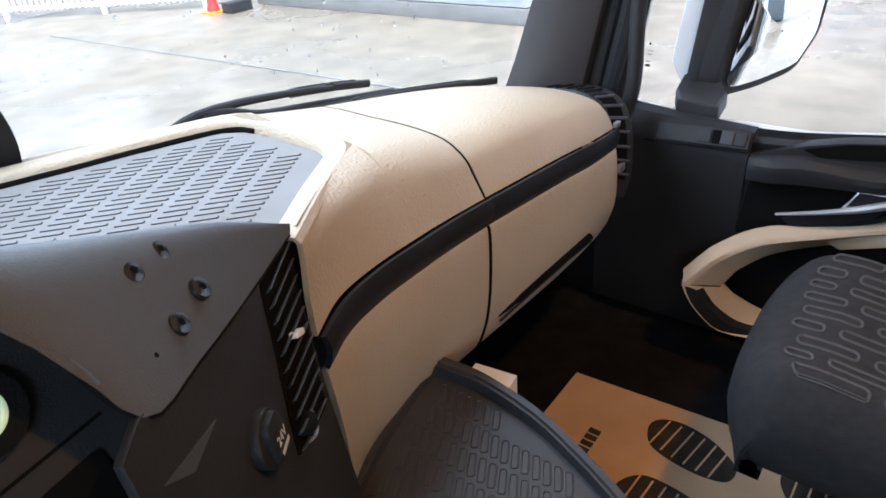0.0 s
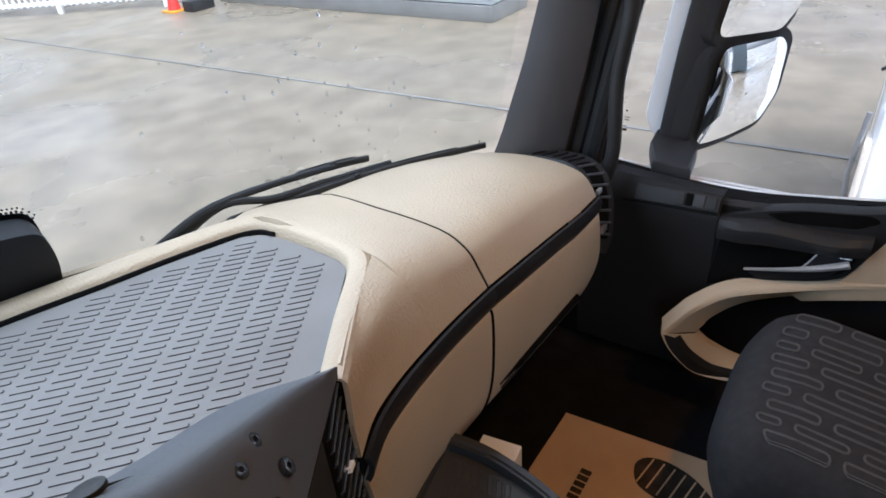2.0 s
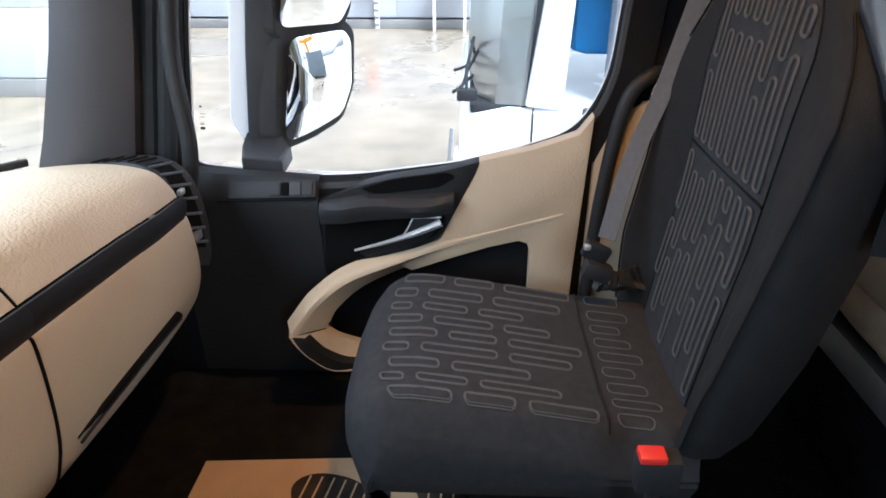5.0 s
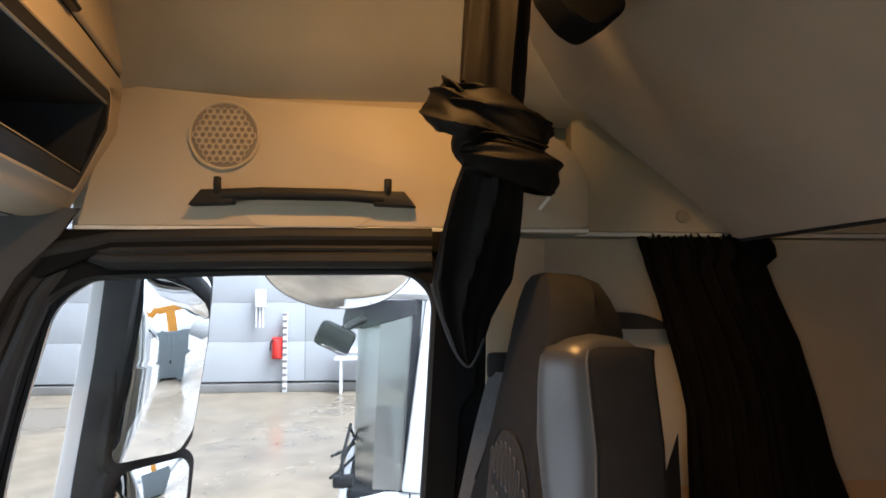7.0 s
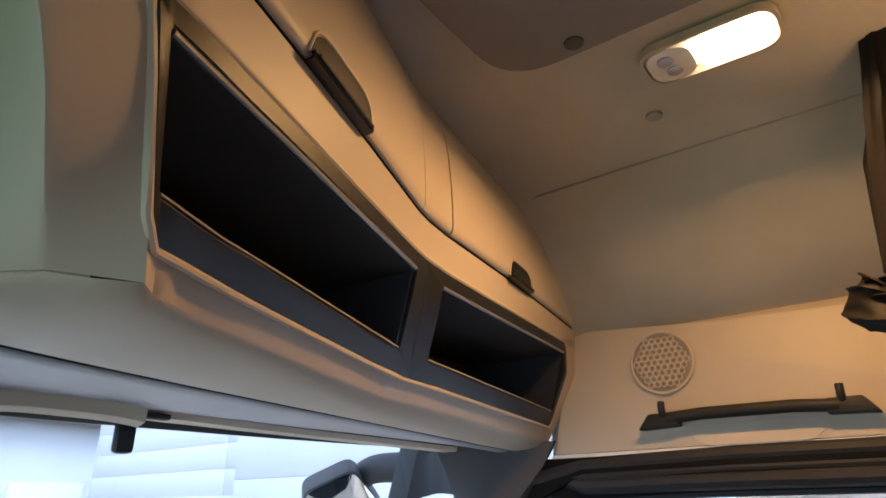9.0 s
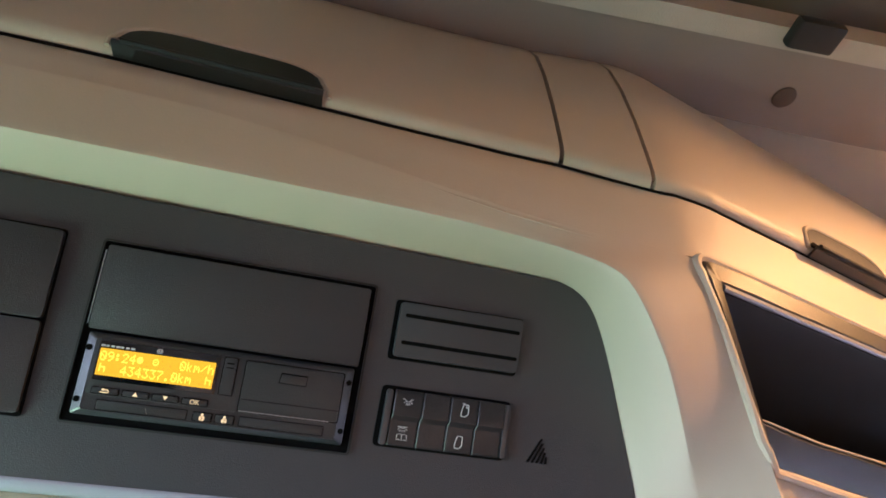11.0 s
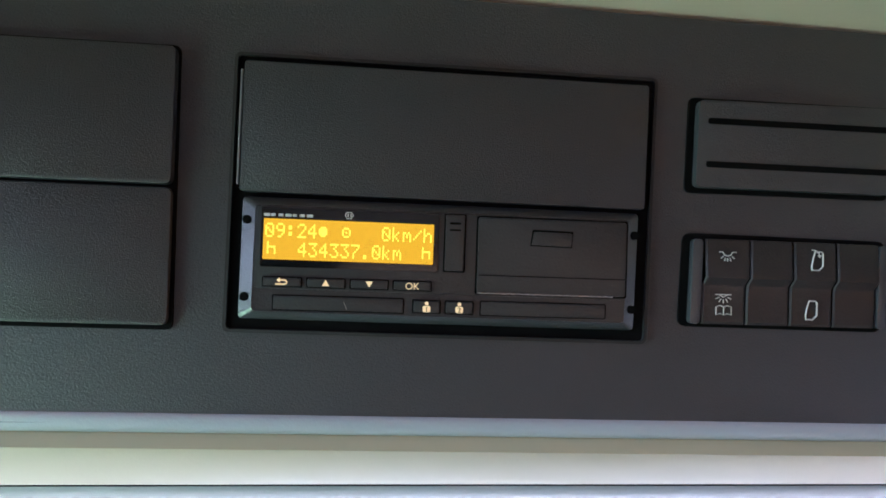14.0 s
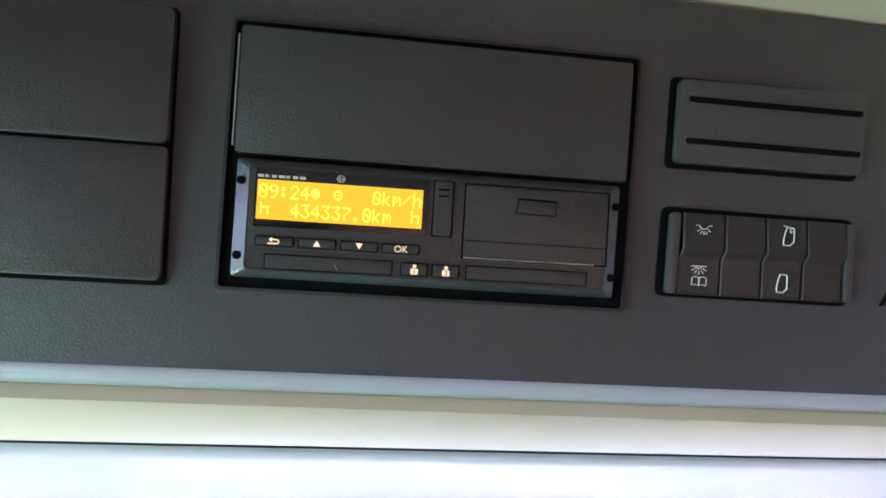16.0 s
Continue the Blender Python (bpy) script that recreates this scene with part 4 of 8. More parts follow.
for k, (dx, dy, r) in enumerate(((0.0, 0.0, 0.018), (0.012, -0.028, 0.016), (0.02, -0.055, 0.018))):
    single("pillar_seal", tube([(1.045 + dx, 0.915 + dy, 1.06), (1.05 + dx, 0.87 + dy, 1.3), (1.055 + dx, 0.83 + dy, 1.5), (1.06 + dx, 0.78 + dy, 1.64), (1.065 + dx, 0.72 + dy, 1.72), (1.07, 0.60, 1.745 - 0.02 * k), (1.07, 0.3, 1.752 - 0.022 * k), (1.07, 0.02, 1.752 - 0.022 * k)], r, 10), RUBBER, "black rubber door seal", "door seal", group="door seals", kind="structure")
gh = thing("pillar_grab_handle", "black tubular grab handle on the windscreen pillar", "grab handle", (1.02, 0.82, 1.25))
part("rod", tube(spline([(1.03, 0.862, 1.440), (1.0, 0.83, 1.468), (0.995, 0.79, 1.460), (1.0, 0.765, 1.41), (1.01, 0.785, 1.27), (1.015, 0.785, 1.13), (1.02, 0.80, 1.05)]), 0.014, 12), RUBBER, gh)
part("end_cap", disc((1.012, 0.862, 1.437), (0.8, 0.1, 0.1), 0.024, 0.05, 20, 0.008), BLACK, gh)
single("door_head", slab([(1.055, y, z) for y, z in [(0.80, 1.70), (0.70, 1.762), (-0.02, 1.762), (-0.02, 1.72), (0.62, 1.715), (0.72, 1.67)]], (0.06, 0, 0), 0.01), BLACKSOFT, "black padded strip over the door window", "door head", kind="structure")

# windscreen and its header
def wy(x, top):
    return (1.02 - 0.14 * (x / 1.03) ** 2) if top else (1.37 - 0.31 * (x / 0.97) ** 2)
xs = [-0.99 + 0.099 * k for k in range(21)]
rows = [[(x, wy(x, False) + (wy(x, True) - wy(x, False)) * t, 1.10 + 0.70 * t) for x in xs] for t in (0, 0.5, 1)]
ws = single("window_1", sheet(rows, 0.004), CLEAR, "large curved windscreen with a few rain drops", "windscreen", kind="structure")
ws.visible_shadow = False
rr = random.Random(3)
bm = bmesh.new()
for k in range(90):
    x, t_ = rr.gauss(0.62, 0.16), min(max(rr.gauss(0.30, 0.16), 0.02), 0.9)
    p = V((x, wy(x, False) + (wy(x, True) - wy(x, False)) * t_ + 0.004, 1.10 + 0.70 * t_))
    b = bmesh.new()
    bmesh.ops.create_icosphere(b, subdivisions=1, radius=rr.choice((0.0012, 0.0018, 0.0026, 0.0035)))
    bmesh.ops.scale(b, vec=(1, 0.5, rr.uniform(0.9, 1.6)), verts=b.verts)
    bmesh.ops.translate(b, verts=b.verts, vec=p)
    join(bm, b)
drops = part("raindrops", bm, RAIN, ws, "small clear raindrops")
drops["kind"] = "stuff"
rows = [[(x, wy(x, True) - 0.035, 1.812), (x, wy(x, True) - 0.03, 1.8035), (x, wy(x, True) + 0.01, 1.7945), (x, wy(x, True) + 0.04, 1.7925), (x, wy(x, True) + 0.05, 1.81)] for x in xs]
single("windscreen_header", sheet(rows, 0.012), BLACKSOFT, "black upper windscreen edge", "header", kind="structure")
# ---------------------------------------------------------------- overhead shelf
FX = [(-1.15, 0.262), (-0.95, 0.268), (-0.78, 0.276), (-0.5, 0.298), (-0.35, 0.309), (-0.25, 0.315), (-0.2, 0.3155), (-0.15, 0.3135), (-0.12, 0.3145), (-0.09, 0.321), (-0.06, 0.331), (-0.03, 0.342), (0.0, 0.352), (0.169, 0.41), (0.31, 0.458), (0.35, 0.470), (0.40, 0.481), (0.6, 0.517), (0.84, 0.558), (1.075, 0.60)]
def fy(x):
    return float(np.interp(x, [a for a, _ in FX], [b for _, b in FX]))
SHX = sorted({round(-1.15 + 0.0445 * k, 4) for k in range(51)} | {-0.13, -0.12, -0.11, -0.10, -0.085, 0.31, 0.35, 1.075})
SH = thing("overhead_shelf", "beige overhead shelf unit above the windscreen", "shelf", (0.2, 0.45, 1.76), kind="structure")
def joint_y(x):
    """The plan line of the dark joint between the skirt and the panel under it."""
    return float(np.interp(x, [-1.15, -0.62, -0.457, -0.30, -0.22, -0.14, -0.07, 0.0, 0.13, 0.30, 0.50, 0.66, 0.88, 1.08], [0.455, 0.484, 0.503, 0.518, 0.526, 0.532, 0.545, 0.562, 0.588, 0.616, 0.650, 0.676, 0.714, 0.742]))
def zlid(x):
    return float(np.interp(x, [-1.15, -0.80, -0.55, -0.41, -0.22, -0.14, 0.036, 0.155, 0.32, 0.411, 0.62, 1.08], [2.040, 2.042, 2.0445, 2.040, 2.030, 2.013, 2.016, 2.016, 2.011, 2.014, 2.026, 2.037]))
def zopen(x):
    return float(np.interp(x, [-0.10, 0.32, 0.40, 0.97, 1.08], [1.931, 1.935, 1.937, 1.965, 1.970]))
def swept(prof, x0, x1, thick):
    """Like skin, for pieces from the lids up: their foot follows the line of the lids."""
    xs_ = [x0] + [x for x in SHX if x0 + 0.004 < x < x1 - 0.004] + [x1]
    return sheet([[(x, fy(x) + d, z + (zlid(x) - 2.03) * min(max((2.25 - z) / 0.22, 0), 1)) for z, d in prof] for x in xs_], thick)
def zlow(x):
    """The foot of the band: under the lids above the console, on the frame above the cubbies."""
    return float(np.interp(x, [-0.42, -0.155], [zlid(x) - 0.036, zopen(x) + 0.021]))
def band_d(x, z):
    """Depth of the flat band between the lids and the console's crease."""
    zf = float(np.interp(x, [-0.88, -0.485, -0.33, -0.213], [1.972, 1.964, 1.961, 1.942]))
    a = -0.012 + 0.012 * (zlid(x) - z) / (zlid(x) - zf)
    b = float(np.interp(z, [1.93, 2.04], [0.0, -0.012]))
    t = min(max((x + 0.25) / 0.1, 0), 1)
    return a + (b - a) * t
part("upper_band", sheet([[(x, fy(x) + band_d(x, z), z) for z in [zlow(x) + (zlid(x) - 0.010 - zlow(x)) * k for k in (0, 0.35, 0.7, 1.0)]] + [(x, fy(x) - 0.009, zlid(x) - 0.005), (x, fy(x) + 0.05, zlid(x) - 0.005)] for x in SHX], d=(0, 0.006, 0.002)), CREAM, SH, "cream band under the lids")
part("lid_joint", tube([(x, fy(x) - 0.009, zlid(x) - 0.0035) for x in SHX], 0.0016, 6), HOLE, SH, "dark joint under the lids")
part("top_filler", swept([(2.03, 0.03), (2.24, 0.09)], -1.15, 1.075, 0.004), BUNKCLOTH, SH)
def face(x, z):
    """A point of the sloped shelf face, its uprights leaning."""
    d = float(np.interp(z, [1.77, 1.785, 1.808, 1.838, 1.93, 2.04], [0.10, 0.090, 0.073, 0.055, 0.0, -0.012]))
    lean = float(np.interp(x, [-0.15, 0.39, 0.90, 1.0, 1.075], [0.075, 0.072, 0.055, 0.05, 0.0])) * (1.965 - z) / 0.15
    slope = (fy(x + 0.006) - fy(x - 0.006)) / 0.012
    return V((x + lean, fy(x) + slope * lean + d, z))
def face_strip(x0, x1, z0, z1, push=0.0):
    """A strip of the face between two heights, numbers or functions of x."""
    xs_ = [x0] + [x for x in SHX if x0 + 0.004 < x < x1 - 0.004] + [x1]
    f0, f1 = [(lambda x, q=q: q) if isinstance(q, float) else q for q in (z0, z1)]
    return sheet([[face(x, f0(x) + (f1(x) - f0(x)) * k / 3) + V((0, push, 0)) for k in range(4)] for x in xs_], d=(0, 0.004, 0.002))
part("face", face_strip(0.985, 1.075, 1.80, 2.0), CREAM, SH)
part("face", face_strip(-1.15, -0.90, 1.812, 1.99), CREAM, SH)
ztop = lambda x: zopen(x) + 0.021

# dark cubby frame that runs round the bend
def face_loop(x0, x1, zb, zt, radii, push):
    """A rounded loop on the face, from the lower left corner round; radii in that order."""
    out = []
    cs = [(x0, 0), (x1, 0), (x1, 1), (x0, 1)]
    for i, (cx, top) in enumerate(cs):
        r = radii[i]
        cz = zt(cx) if top else zb
        sx, sz = (1 if cx == x0 else -1), (-1 if top else 1)
        for k in range(7):
            a = math.pi / 2 * k / 6
            u, w_ = (1 - math.sin(a)) * r, (1 - math.cos(a)) * r
            if i % 2:
                u, w_ = w_, u
            out.append((cx + sx * w_, cz + sz * u))
        nx, nt = cs[(i + 1) % 4]
        n_ = 12 if i % 2 == 0 else 3
        x_a, x_b = out[-1][0], nx + (radii[(i + 1) % 4] if nx == x0 else -radii[(i + 1) % 4]) * (1 if i % 2 == 0 else 0)
        for k in range(1, n_):
            t = k / n_
            x = x_a + (x_b - x_a) * t
            if i == 0:
                out.append((x, zb))
            elif i == 2:
                out.append((x, zt(x)))
            else:
                lo, hi = zb + radii[1 if i == 1 else 0], zt(nx) - radii[2 if i == 1 else 3]
                out.append((nx, lo + (hi - lo) * t if i == 1 else hi + (lo - hi) * t))
    return [face(x, z) + V((0, push, 0)) for x, z in out]
part("corner_fill", face_strip(-0.127, -0.116, 1.818, ztop, 0.0025), CREAM, SH)
part("corner_fill", face_strip(0.966, 0.988, 1.800, ztop, 0.0025), CREAM, SH)
part("face_foot", face_strip(-0.127, 1.0, 1.799, 1.8265, 0.0012), CREAM, SH)
ZB, ZI = 1.8245, 1.8525                               # foot of the frame, foot of the openings
for a, b_, i0, i1, rr in ((-0.127, 0.347, -0.113, 0.306, (0.014, 0.001, 0.001, 0.016)), (0.3472, 0.984, 0.390, 0.962, (0.001, 0.010, 0.014, 0.001))):
    lo_ = [face_loop(a, b_, ZB, ztop, rr, -0.001), face_loop(a + 0.003 * (a < 0), b_ - 0.003 * (b_ > 0.9), ZB + 0.003, lambda x: ztop(x) - 0.003, rr, -0.004), face_loop(i0 - 0.003, i1 + 0.003, ZI - 0.003, lambda x: zopen(x) + 0.003, (0.004,) * 4, -0.004), face_loop(i0, i1, ZI, zopen, (0.004,) * 4, -0.001), face_loop(i0, i1, ZI, zopen, (0.004,) * 4, 0.012)]
    part("cubby_frame", sheet(lo_, closed=True), DARKSTRIP, SH, "satin black cubby frame")
rim = face_loop(-0.128, 0.985, ZB - 0.001, lambda x: ztop(x) + 0.001, (0.014, 0.010, 0.014, 0.016), -0.001)
part("frame_edge", tube(rim, 0.0038, 8, closed=True), CREAM, SH, "rounded cream edge round the cubbies")
# skirt: rounds under the face and runs flat to the joint
tops = [V((x, 0.452 + 0.0707 * (x + 0.45), 1.789 - 0.011 * (x + 0.45))) for x in (-1.15, -0.9, -0.7, -0.5, -0.35, -0.25, -0.20, -0.17, -0.15)]
tops += [V(p) for p in ((-0.130, 0.463, 1.788), (-0.112, 0.447, 1.795), (-0.094, 0.426, 1.8012), (-0.070, 0.414, 1.801))]
tops += [face(x, 1.8005) for x in [-0.127, -0.11, -0.09, -0.05] + [x for x in SHX if 0.0 < x < 1.07] + [1.075]]
def skirt_row(T):
    J = V((T.x, joint_y(T.x), 1.7795))
    row = []
    B = V((T.x, T.y + 0.64 * (T.z - J.z), J.z + 0.0012))
    for k in (0, 0.05, 0.1, 0.16, 0.23, 0.32, 0.44, 0.6, 0.8, 0.99):
        row.append(T * (1 - k) ** 2 + B * (2 * k * (1 - k)) + J * (k * k))
    return row
part("lower_skirt", sheet([skirt_row(T) for T in tops], d=(0, 0.010, 0.001)), CREAM, SH, "cream lower skirt", angle=75)
part("skirt_flange", sheet([[T + V((0, 0.0015, 0)), T + V((0, 0.005, 0.014))] for T in tops[:13]], d=(0, 0.004, 0)), CREAM, SH, "upright flange of the skirt")
part("skirt_joint", sheet([[(T.x, joint_y(T.x) - 0.004, 1.7810), (T.x, joint_y(T.x) + 0.024, 1.7810)] for T in tops], d=(0, 0, 0.004)), HOLE, SH, "dark joint along the skirt")
part("lower_strip", sheet([[(T.x, joint_y(T.x) + 0.0170, 1.7900), (T.x, joint_y(T.x) + 0.0175, 1.7812), (T.x, joint_y(T.x) + 0.021, 1.7788), (T.x, joint_y(T.x) + 0.038, 1.7775), (T.x, max(0.80, joint_y(T.x) + 0.06), 1.786), (T.x, 0.985 - 0.14 * (T.x / 1.03) ** 2, 1.806)] for T in tops], d=(0, 0.001, 0.006)), GREYLAV, SH, "pale lavender grey underside", angle=75)
for a, b_ in ((-0.113, 0.306), (0.390, 0.962)):
    n_ = 6
    xs_ = [a + (b_ - a) * k / n_ for k in range(n_ + 1)]
    part("cubby_floor", sheet([[face(x, ZI), face(x, ZI) + V((0, 0.26, 0.0))] for x in xs_], 0.004), DARKGREY, SH)
    part("cubby_roof", sheet([[face(x, zopen(x)), face(x, zopen(x)) + V((0, 0.26, 0.0))] for x in xs_], 0.004), DARKGREY, SH)
    part("cubby_back", sheet([[face(x, z) + V((0, 0.22, 0)) for z in (1.83, 1.99)] for x in xs_], 0.004), DARKGREY, SH)
    for x in (a, b_):
        part("cubby_side", sheet([[face(x, z), face(x, z) + V((0.0, 0.26, 0))] for z in (ZI, 1.87, zopen(x))], 0.004), DARKGREY, SH)
    # pale tube paints the warm light along the lower edge
    part("sill_glint", tube([face(x, ZI) + V((0, -0.003, 0.0004)) for x in xs_], 0.0010, 6), BUNKCLOTH, SH, "sill edge, pale for the warm light on it")
    part("cubby_lip", tube([face(x, zopen(x) - 0.001) + V((0, -0.002, 0)) for x in xs_], 0.0026, 8), STEEL, SH, "thin bright lip of the cubby")

# storage lids
def lid(x0, x1, hx, label, hw=0.058):
    t = thing("storage_lid", label, "storage lid", ((x0 + x1) / 2, fy((x0 + x1) / 2), 2.03), group="overhead storage lids")
    prof = [(2.030, 0.02), (2.0275, -0.008), (2.0295, -0.0135), (2.0335, -0.0165), (2.04, -0.0175), (2.06, -0.0175), (2.10, -0.016), (2.15, -0.011), (2.19, -0.003), (2.22, 0.010), (2.238, 0.032), (2.248, 0.08)]
    part("panel", swept(prof, x0, x1, 0.012), CREAM, t)
    if hx is not None:
        def at_lid(x, z, d):
            return V((x, fy(x) + d, z + (zlid(x) - 2.03) * (2.25 - z) / 0.22))
        rows, arch = [], []
        for k in range(25):
            u = -1 + k / 12
            h_ = max((1 - abs(u) ** 5) ** 0.5, 0.10)
            x = hx + hw * u
            rows.append([at_lid(x, z, d) for z, d in ((2.026, -0.004), (2.0255, -0.0215), (2.0285, -0.0240), (2.0335, -0.0215), (2.034, -0.0185), (2.034 + 0.026 * h_, -0.0188), (2.034 + 0.027 * h_, -0.016))])
            arch.append(at_lid(hx + hw * 1.06 * u, 2.033 + 0.030 * h_, -0.0178))
        h = part("handle", sheet(rows, 0.002), GLOSSBLACK, t, "glossy black arched grip handle", angle=50)
        part("grip_lip", tube([r[2] for r in rows[1:24]], 0.0022, 8), BLACK, h)
        part("handle_rim", tube([at_lid(hx - hw * 1.06, 2.03, -0.0165)] + arch + [at_lid(hx + hw * 1.06, 2.03, -0.0165)], 0.0020, 8), CREAM, t, "raised edge round the grip")
lid(-0.7365, -0.2165, -0.478, "wide beige storage lid with a black grip", 0.073)
lid(-0.2125, -0.1420, None, "narrow beige filler lid between two storage lids")
lid(-0.1380, 0.3190, 0.096, "beige storage lid with a black grip")
lid(0.3202, 0.4090, None, "narrow beige filler lid at the shelf bend")
lid(0.4130, 1.060, 0.690, "long beige storage lid with a black grip", 0.052)
lid(-1.14, -0.7400, None, "beige storage lid above the driver")

# ---------------------------------------------------------------- overhead console
# sloped black panel; u runs to the right, v up along it
uu = V((0.185, 0.012, 0.0)).normalized()
vv = (V((-0.537, 0.3625, 1.932)) - V((-0.5445, 0.4165, 1.8305))).normalized()
CO = Plane((-0.533, 0.3585, 1.932), uu, vv)          # origin: slot's upper corner
cons = thing("overhead_console", "black overhead console with recorder, switches and trays", "console", (-0.45, 0.40, 1.84))
outl = rounded([(-0.36, 0.046), (0.362, 0.0270), (0.374, -0.018), (0.414, -0.1575), (-0.36, -0.1555)], [0.02, 0.034, 0.02, 0.010, 0.02], 8)
part("panel", CO.slab(outl, -0.012, 0.0), CONSOLE, cons)
inn = [CO.p(a, b_, -0.004) for a, b_ in ((-0.37, 0.046), (-0.2258, 0.0435), (0.045, 0.0365), (0.22, 0.0315), (0.295, 0.0290), (0.328, 0.0275), (0.349, 0.020), (0.362, 0.006), (0.374, -0.022), (0.386, -0.062), (0.401, -0.115), (0.410, -0.156))]
fo = [V(p) for p in ((-0.88, 0.275, 1.972), (-0.733, 0.285, 1.968), (-0.485, 0.302, 1.964), (-0.33, 0.313, 1.961), (-0.255, 0.318, 1.955), (-0.213, 0.314, 1.942), (-0.185, 0.308, 1.924), (-0.170, 0.312, 1.902), (-0.151, 0.330, 1.869), (-0.133, 0.358, 1.843), (-0.113, 0.392, 1.821), (-0.094, 0.424, 1.802))]
def shelf_edge(z):
    return face(-0.1265, z) + V((0, -0.0008, 0))
out2 = [V((x, fy(x) + band_d(x, zlow(x) + 0.004) - 0.0004, zlow(x) + 0.004)) for x in (-0.88, -0.733, -0.485, -0.31, -0.225, -0.160)] + [shelf_edge(z) for z in (1.950, 1.935, 1.91, 1.875, 1.84, 1.8005)]
cols = [spline(c, 3) for c in (inn, [i.lerp(f, 0.5) + CO.n * -0.002 for i, f in zip(inn, fo)], [i.lerp(f, 0.94) for i, f in zip(inn, fo)], [f.lerp(o, 0.10) for f, o in zip(fo, out2)], [f.lerp(o, 0.5) for f, o in zip(fo, out2)], out2)]
part("surround", sheet([spline([c[i] for c in cols], 3) for i in range(len(cols[0]))], d=(0, 0.006, 0.004)), CREAM, cons, "cream bevelled surround")
# fittings lie in the panel's plane, turned a little with the panel's own slant
CR = Plane(CO.o, CO.u - 0.0125 * CO.v, CO.v)
def poly(pts, h0, h1, w=0.0, r=0.0):
    return CR.slab(rounded(pts, r, 3), h0, h1, w)
def fit_plate(a0, b0, a1, b1, h0, h1, mat, parent, name, label="", r=0.001, w=0.0004):
    return part(name, CR.plate(a0, b0, a1, b1, h0, h1, r, w), mat, parent, label)
# tray with two flaps
part("tray_recess", poly([(-0.235, 0.0062), (-0.0268, 0.0062), (-0.0252, -0.1168), (-0.235, -0.1168)], -0.001, 0.0012, 0, 0.003), HOLE, cons)
part("tray_flap", poly([(-0.232, 0.0046), (-0.0274, 0.0046), (-0.0272, -0.0546), (-0.232, -0.0546)], 0.001, 0.0058, 0.0014, 0.003), TRAYGRAIN, cons, "black upper tray flap")
part("tray_flap", poly([(-0.232, -0.0560), (-0.0272, -0.0560), (-0.0268, -0.1146), (-0.232, -0.1146)], 0.001, 0.0042, 0.0012, 0.003), TRAYGRAIN, cons, "black lower tray flap")
# double slot: blanking plate over the recorder
so = rounded([(-0.0036, 0.0048), (0.1864, 0.0042), (0.1840, -0.1178), (-0.0042, -0.1170)], 0.003, 3)
si = rounded([(-0.0022, 0.0034), (0.1850, 0.0028), (0.1826, -0.1164), (-0.0028, -0.1156)], 0.002, 3)
part("slot_frame", CR.ring(so, si, -0.001, 0.0022), RUBBER, cons, "thin black slot frame")
# black plate paints the slot's shade; the panel is not cut
part("slot_back", CR.slab(si, -0.001, 0.0006), HOLE, cons)
part("blank_plate", poly([(0.0012, 0.0006), (0.1814, -0.0002), (0.1806, -0.0567), (0.0012, -0.0560)], 0.0008, 0.0046, 0.0014, 0.0015), TRAYGRAIN, cons, "black blanking plate")
part("plate_edge", tube([CR.p(-0.0001, -0.003, 0.003), CR.p(-0.0001, -0.053, 0.003)], 0.0005, 6), STEEL, cons, "thin bright edge beside the plate")
tach = part("recorder", poly([(0.0024, -0.0582), (0.1786, -0.0586), (0.1774, -0.1116), (0.0022, -0.1108)], 0.0006, 0.0022, 0.0, 0.002), RECORDER, cons, "digital driving recorder with amber display")
bo = rounded([(0.0024, -0.0582), (0.1786, -0.0586), (0.1774, -0.1116), (0.0022, -0.1108)], 0.002, 3)
bi = rounded([(0.0088, -0.0618), (0.1726, -0.0620), (0.1716, -0.1080), (0.0086, -0.1072)], 0.002, 3)
part("bezel", sheet([[CR.p(a, b_, 0.0022) for a, b_ in bo], [CR.p(a * 0.93 + c * 0.07, b_ * 0.93 + d * 0.07, 0.0034) for (a, b_), (c, d) in zip(bo, bi)], [CR.p(a * 0.05 + c * 0.95, b_ * 0.05 + d * 0.95, 0.0066) for (a, b_), (c, d) in zip(bo, bi)], [CR.p(a, b_, 0.0068) for a, b_ in bi], [CR.p(a, b_, 0.0050) for a, b_ in bi]], closed=True), BEZEL, tach, "bevelled grey recorder bezel")
part("face", CR.slab(bi, 0.0022, 0.0064), RECORDER, tach)
part("upper_face", poly([(0.0094, -0.0622), (0.1720, -0.0624), (0.1716, -0.0980), (0.0094, -0.0974)], 0.006, 0.0070, 0.0003, 0.002), RECORDER, tach)
fit_plate(0.0116, -0.0882, 0.0876, -0.0630, 0.0068, 0.0075, GLASSBLACK, tach, "display_glass", "glossy black display window", 0.0006, 0.0002)
fit_plate(0.0127, -0.0850, 0.0853, -0.0676, 0.0074, 0.0078, LCD, tach, "display", "lit amber display", 0.0003, 0.0)
DOTS = {"0": "0E11191513110E", "2": "0E11010204081F", "3": "1F02040201110E", "4": "02060A121F0202", "7": "1F010204080808", "9": "0E11110F01020C", ":": "000C0C000C0C00", ".": "00000000000C0C", "k": "10101214181412", "m": "00001A15151111", "/": "00010204081000", "h": "10101619111111", "bed": "10101F11111100", "dot": "000E1F1F1F0E00", "ring": "000E1115110E00"}
